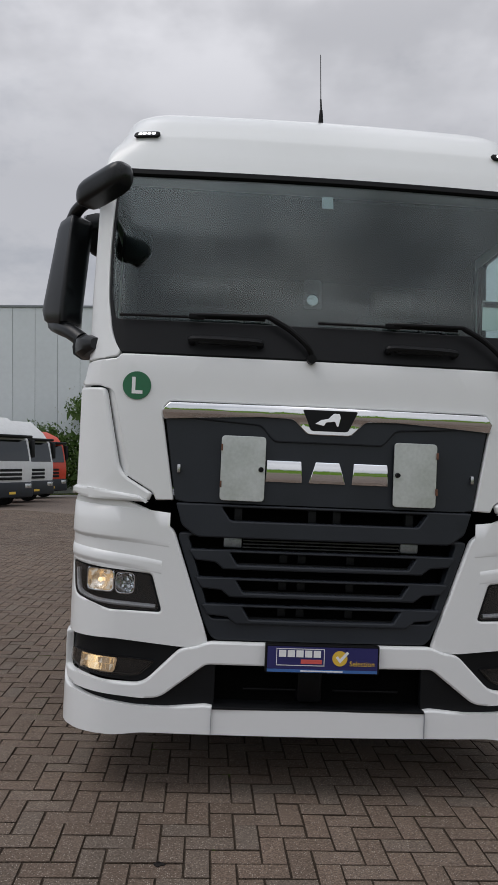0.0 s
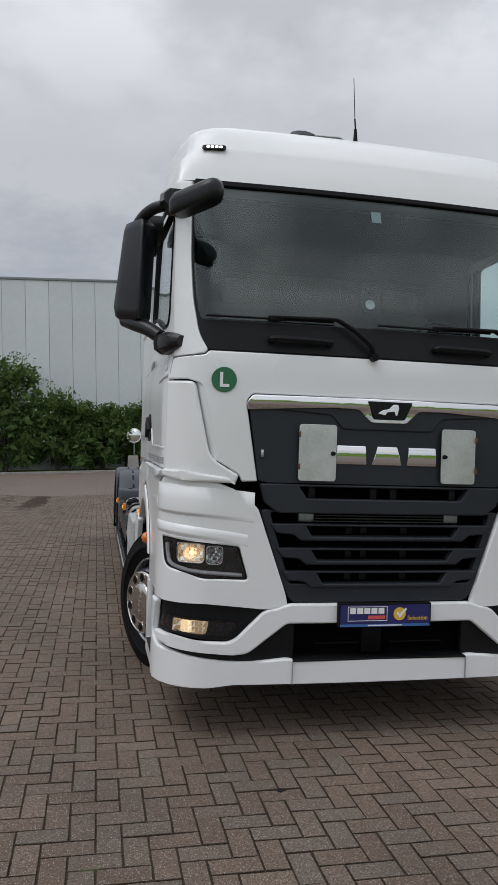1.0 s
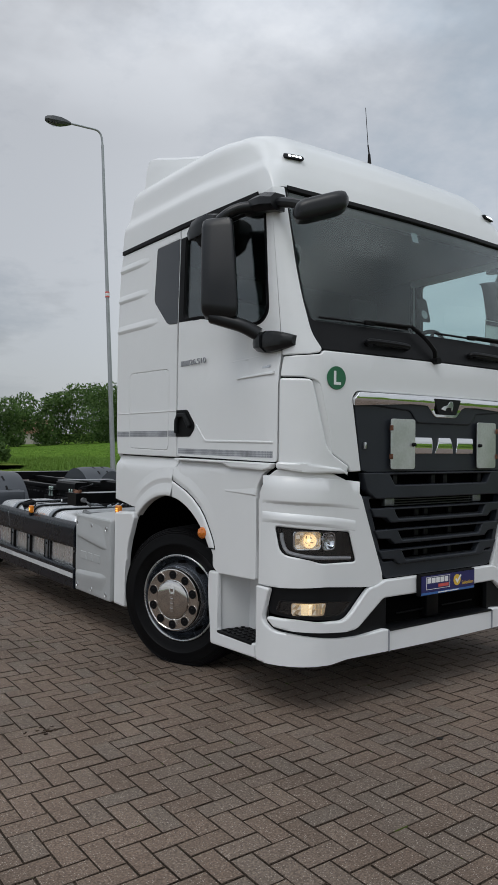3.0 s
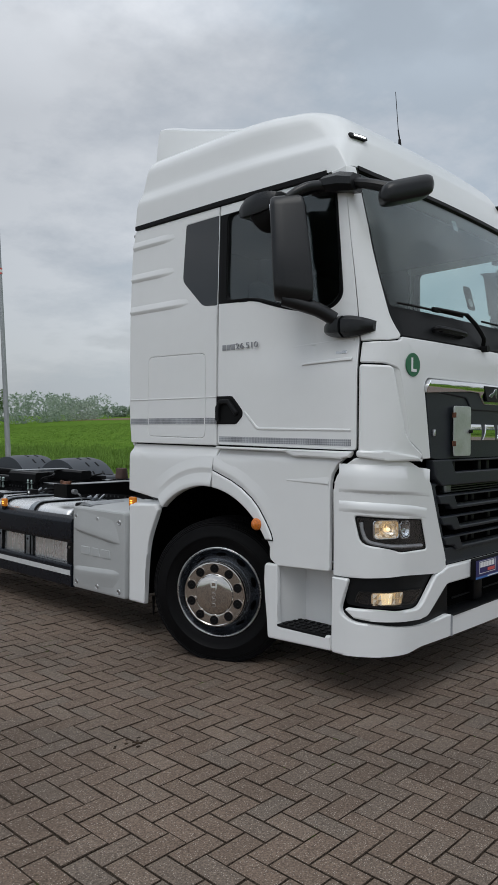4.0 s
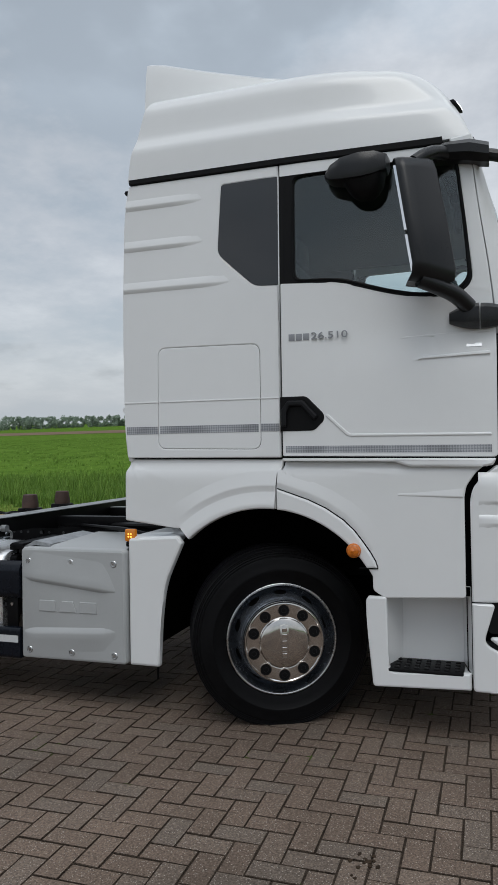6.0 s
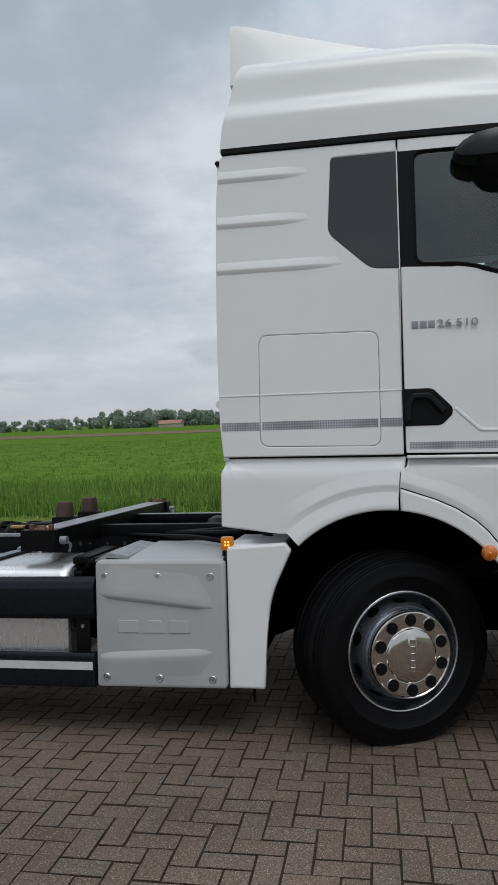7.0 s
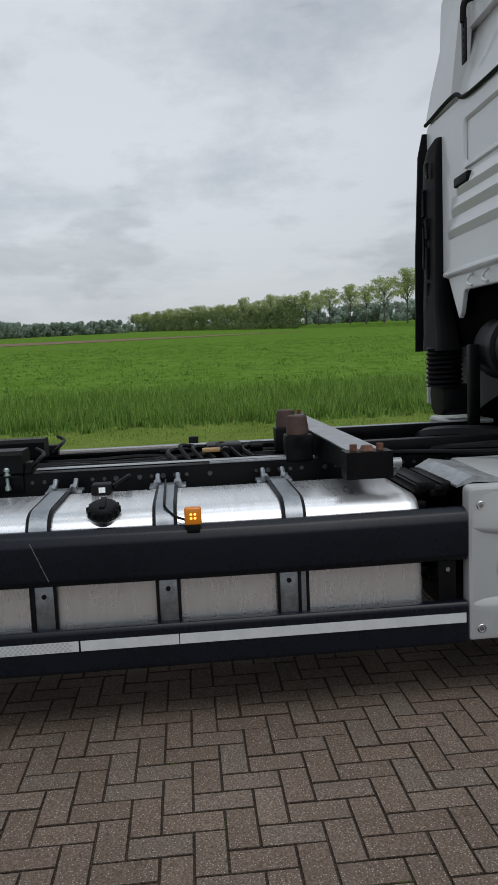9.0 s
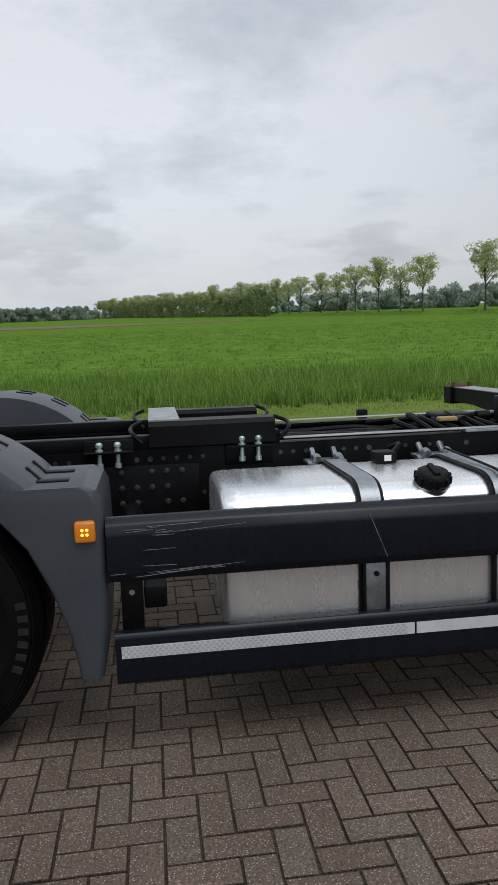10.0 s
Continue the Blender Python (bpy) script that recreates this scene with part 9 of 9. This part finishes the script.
# ---- parked trucks at the far side of the yard ----
def parked_truck(x, y, turn, paint, tall, label):
    ob = new("parked_truck")
    ob.matrix_world = Matrix.Translation((x, y, yard(x, y) - 0.012)) @ Matrix.Rotation(radians(turn), 4, "Z")
    tagged(ob, label, "truck", "parked trucks")
    bm = bmesh.new()
    w = 1.22
    side = [(0.05, 0.95), (0.0, 1.4), (0.02, 1.75), (0.22, 2.75), (0.30, 2.85), (2.1, 2.9), (2.1, 0.95)]
    loft(bm, [[Vector((sx * (w - (0.05 if abs(sx) > 0.9 and k == 2 else 0)), yy, z)) for yy, z in side] for k, sx in enumerate((-1, -0.7, 0.7, 1))])
    part("cab", bm, paint, ob)
    bm = bmesh.new()
    loft(bm, [[Vector((sx * ww, yy, z)) for sx in (-1, 1)] + [Vector((sx * ww, 2.1, z)) for sx in (1, -1)] for z, yy, ww in ((2.88, 0.32, 1.19), (3.2, 0.55, 1.16), (tall, 1.2, 1.05))])
    part("roof", bm, paint, ob)
    bm = bmesh.new()
    loft(bm, [[Vector((sx * ww, yy, z)) for sx in (-1, -0.5, 0, 0.5, 1)] for z, yy, ww in ((1.85, 0.03, 1.10), (2.3, 0.115, 1.10), (2.72, 0.205, 1.08))], closed=False)
    part("windscreen", bm, DARK_GLASS, ob)
    for sx in (-1, 1):
        bm = bmesh.new()
        bm.faces.new([bm.verts.new(p) for p in ((sx * 1.225, 0.45, 1.9), (sx * 1.225, 1.35, 1.9), (sx * 1.225, 1.35, 2.68), (sx * 1.225, 0.55, 2.68))])
        part("side_window", bm, DARK_GLASS, ob)
        bm = bmesh.new()
        box(bm, (sx * 1.42 - 0.11, 0.10, 2.0), (sx * 1.42 + 0.11, 0.26, 2.75), 0.04)
        tube(bm, [(sx * 1.40, 0.2, 2.72), (sx * 1.2, 0.3, 2.8)], 0.04, 6, smooth=False)
        part("mirror", bm, BLACK, ob)
        bm = bmesh.new()
        box(bm, (sx * 0.93 - 0.20, -0.07, 0.72), (sx * 0.93 + 0.20, 0.0, 0.92), 0.03)
        part("headlight", bm, STEEL, ob)
        bm = bmesh.new()
        lathe(bm, [(0.0, 0.10), (0.28, 0.10), (0.30, 0.14), (0.46, 0.15), (0.50, 0.10), (0.50, -0.15), (0.0, -0.15)], Matrix.Translation((sx * 1.05, 1.35, 0.50)) @ pose(0, 0, 0, 0, 90 * sx, 0), 24)
        part("wheel", bm, RUBBER, ob)
    bm = bmesh.new()
    box(bm, (-1.24, -0.06, 0.35), (1.24, 0.9, 0.98), 0.07, 3)
    part("bumper", bm, ANTHRACITE, ob)
    bm = bmesh.new()
    for k in range(3):
        box(bm, (-0.62, -0.02, 1.08 + 0.17 * k), (0.62, 0.06, 1.19 + 0.17 * k), 0.02)
    part("grille", bm, BLACK, ob)
    bm = bmesh.new()
    box(bm, (-1.08, -0.18, 2.80), (1.08, 0.32, 2.92), 0.05)
    part("visor", bm, BLACK, ob)
    bm = bmesh.new()
    box(bm, (-0.9, 2.1, 0.6), (0.9, 6.0, 1.0), 0.05)
    part("chassis", bm, FRAME, ob)
    bm = bmesh.new()
    box(bm, (-0.18, -0.075, 0.50), (0.18, -0.06, 0.60))
    part("plate", bm, YELLOW_PRINT, ob)
    return ob


parked_truck(-8.35, 26.6, 62, OLD_WHITE, 3.7, "white parked tractor truck facing the yard")
parked_truck(-8.25, 30.4, 62, OLD_WHITE, 3.75, "white parked tractor truck facing the yard")
parked_truck(-8.5, 35.0, 62, RED_PAINT, 3.5, "red parked truck with dark front")

# ---- far farm and van ----
def farm(x, y, turn, wide, deep, wall_h, roof_h, label):
    ob = new("farmhouse")
    ob.matrix_world = Matrix.Translation((x, y, FIELD_Z)) @ Matrix.Rotation(radians(turn), 4, "Z")
    tagged(ob, label, "house")
    bm = bmesh.new()
    box(bm, (-wide / 2, -deep / 2, 0), (wide / 2, deep / 2, wall_h))
    part("wall", bm, HOUSE_WALL, ob)
    bm = bmesh.new()
    loft(bm, [[Vector((xx, -deep / 2 - 0.4, wall_h)), Vector((xx, 0, roof_h)), Vector((xx, deep / 2 + 0.4, wall_h))] for xx in (-wide / 2 - 0.3, wide / 2 + 0.3)])
    part("roof", bm, TILE_RED, ob)


farm(318, 92, 90, 10, 7, 1.6, 3.2, "far farmhouse with an orange tiled roof")
farm(60, 175, 30, 10, 8, 2.6, 6.0, "far house with a red tiled roof")
bm = bmesh.new()
box(bm, (-2.4, -0.95, 0.35), (2.4, 0.95, 2.3), 0.25, 3)
van = part("van", bm, OLD_WHITE, None, "small white van on the far road", category="van")
van.matrix_world = Matrix.Translation((262, -38.5, FIELD_Z + 0.97)) @ Matrix.Rotation(radians(14.8), 4, "Z")
bm = bmesh.new()
for x in (-1.5, 1.5):
    rod(bm, (x, -0.97, 0.33), (x, 0.97, 0.33), 0.33)
pieces("wheel", bm, RUBBER, van)

# ---- marks on the paving ----
def mark(x, y, size, count, spread, label, category, mat):
    """A few thin ragged flakes pressed onto the paving."""
    bm = bmesh.new()
    for k in range(count):
        cx, cy = rng.normal(0, spread), rng.normal(0, spread * 0.6)
        r0 = size * rng.uniform(0.5, 1.0) * (1.0 if k else 1.3)
        ring = []
        for q in range(11):
            a = q * math.tau / 11
            r = r0 * rng.uniform(0.6, 1.15)
            ring.append((cx + r * math.cos(a), cy + 0.75 * r * math.sin(a)))
        loft(bm, [[Vector((u * s + cx * (1 - s), v * s + cy * (1 - s), z)) for u, v in ring] for z, s in ((-0.003, 1.0), (0.0022, 1.0), (0.0035, 0.75))])
    ob = part(category.replace(" ", "_"), bm, mat, None, label, category=category)
    ob.matrix_world = LEAN @ Matrix.Translation((x, y, 0.0))


TAR = material("old_tar", (0.012, 0.010, 0.009), 0.7, vary=0.4, scale=30, fine=300, bump=0.5, bump_scale=400, spec=0.2)
DEAD_LEAF = material("rotten_leaves", (0.035, 0.024, 0.016), 0.9, vary=0.5, scale=30, fine=200, bump=0.4, spec=0.1)
mark(-0.715, -0.546, 0.022, 2, 0.01, "small dark tar spot on the brick paving", "tar spot", TAR)
mark(-2.39, 0.735, 0.013, 16, 0.05, "scattered dark rotten leaves on the brick paving", "dead leaves", DEAD_LEAF)

# ---- paving bricks ----
A = 0.1042
CH, GAP = 0.0020, 0.0030


def brick_verts(l, w):
    hx, hy = w / 2 - GAP, l / 2 - GAP
    v = [(sx * hx, sy * hy, -0.02) for sx, sy in ((-1, -1), (1, -1), (1, 1), (-1, 1))]
    v += [(sx * hx, sy * hy, -CH) for sx, sy in ((-1, -1), (1, -1), (1, 1), (-1, 1))]
    v += [(sx * (hx - CH), sy * (hy - CH), 0) for sx, sy in ((-1, -1), (1, -1), (1, 1), (-1, 1))]
    return v


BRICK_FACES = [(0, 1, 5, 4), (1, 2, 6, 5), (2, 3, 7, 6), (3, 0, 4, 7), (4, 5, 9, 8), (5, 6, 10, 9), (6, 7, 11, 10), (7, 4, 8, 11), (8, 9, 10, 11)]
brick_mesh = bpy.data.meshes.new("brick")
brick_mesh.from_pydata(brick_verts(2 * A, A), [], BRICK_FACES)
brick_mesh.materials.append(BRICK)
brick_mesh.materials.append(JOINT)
# brick sides and chamfers take the joint colour, for dirt and for joint shade
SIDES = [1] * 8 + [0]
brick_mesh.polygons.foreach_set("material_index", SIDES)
base_v = np.array(brick_verts(2 * A, A))
all_v, all_f, count = [], [], 0
laid = 0
for n in range(-120, 121):
    for m in range(-300, 301):
        for kind in (0, 1):
            i, j = (-2 if kind == 0 else 0) + m + 3 * n, -m + n
            yc = 5.61 - A * (i + (1.0 if kind == 0 else 0.5))
            xc = -1.752 - A * (j + (0.5 if kind == 0 else 1.0))
            if not (NEAR[0] - 0.08 < xc < NEAR[1] + 0.08 and NEAR[2] - 0.08 < yc < NEAR[3] + 0.08):
                continue
            lift, tx, ty, tw = rng.normal(0, 0.0011), rng.normal(0, 0.006), rng.normal(0, 0.006), rng.normal(0, 0.006)
            near = -2.75 < xc < -1.35 and 3.55 < yc < 5.9
            turn = tw + (math.pi / 2 if kind else 0)
            if near and laid < 300:
                z = yard(xc, yc) + lift
                shared("brick", brick_mesh, pavement, Matrix.Translation((xc, yc, z)) @ LEAN.to_3x3().to_4x4() @ Matrix.Rotation(turn, 4, "Z") @ Euler((tx, ty, 0)).to_matrix().to_4x4())
                laid += 1
                continue
            c, s = math.cos(turn), math.sin(turn)
            vx, vy = base_v[:, 0] * c - base_v[:, 1] * s, base_v[:, 0] * s + base_v[:, 1] * c
            z0 = yard(xc, yc)
            gx = (yard(xc + 0.1, yc) - yard(xc - 0.1, yc)) / 0.2
            gy = (yard(xc, yc + 0.1) - yard(xc, yc - 0.1)) / 0.2
            vz = base_v[:, 2] + z0 + lift + (gx + ty) * vx + (gy + tx) * vy
            worn = rng.normal(0, 0.0009, (12, 3)) * (1, 1, 0.4)
            all_v.append(np.stack([xc + vx, yc + vy, vz], 1) + worn)
            all_f.append(np.array(BRICK_FACES) + count)
            count += 12
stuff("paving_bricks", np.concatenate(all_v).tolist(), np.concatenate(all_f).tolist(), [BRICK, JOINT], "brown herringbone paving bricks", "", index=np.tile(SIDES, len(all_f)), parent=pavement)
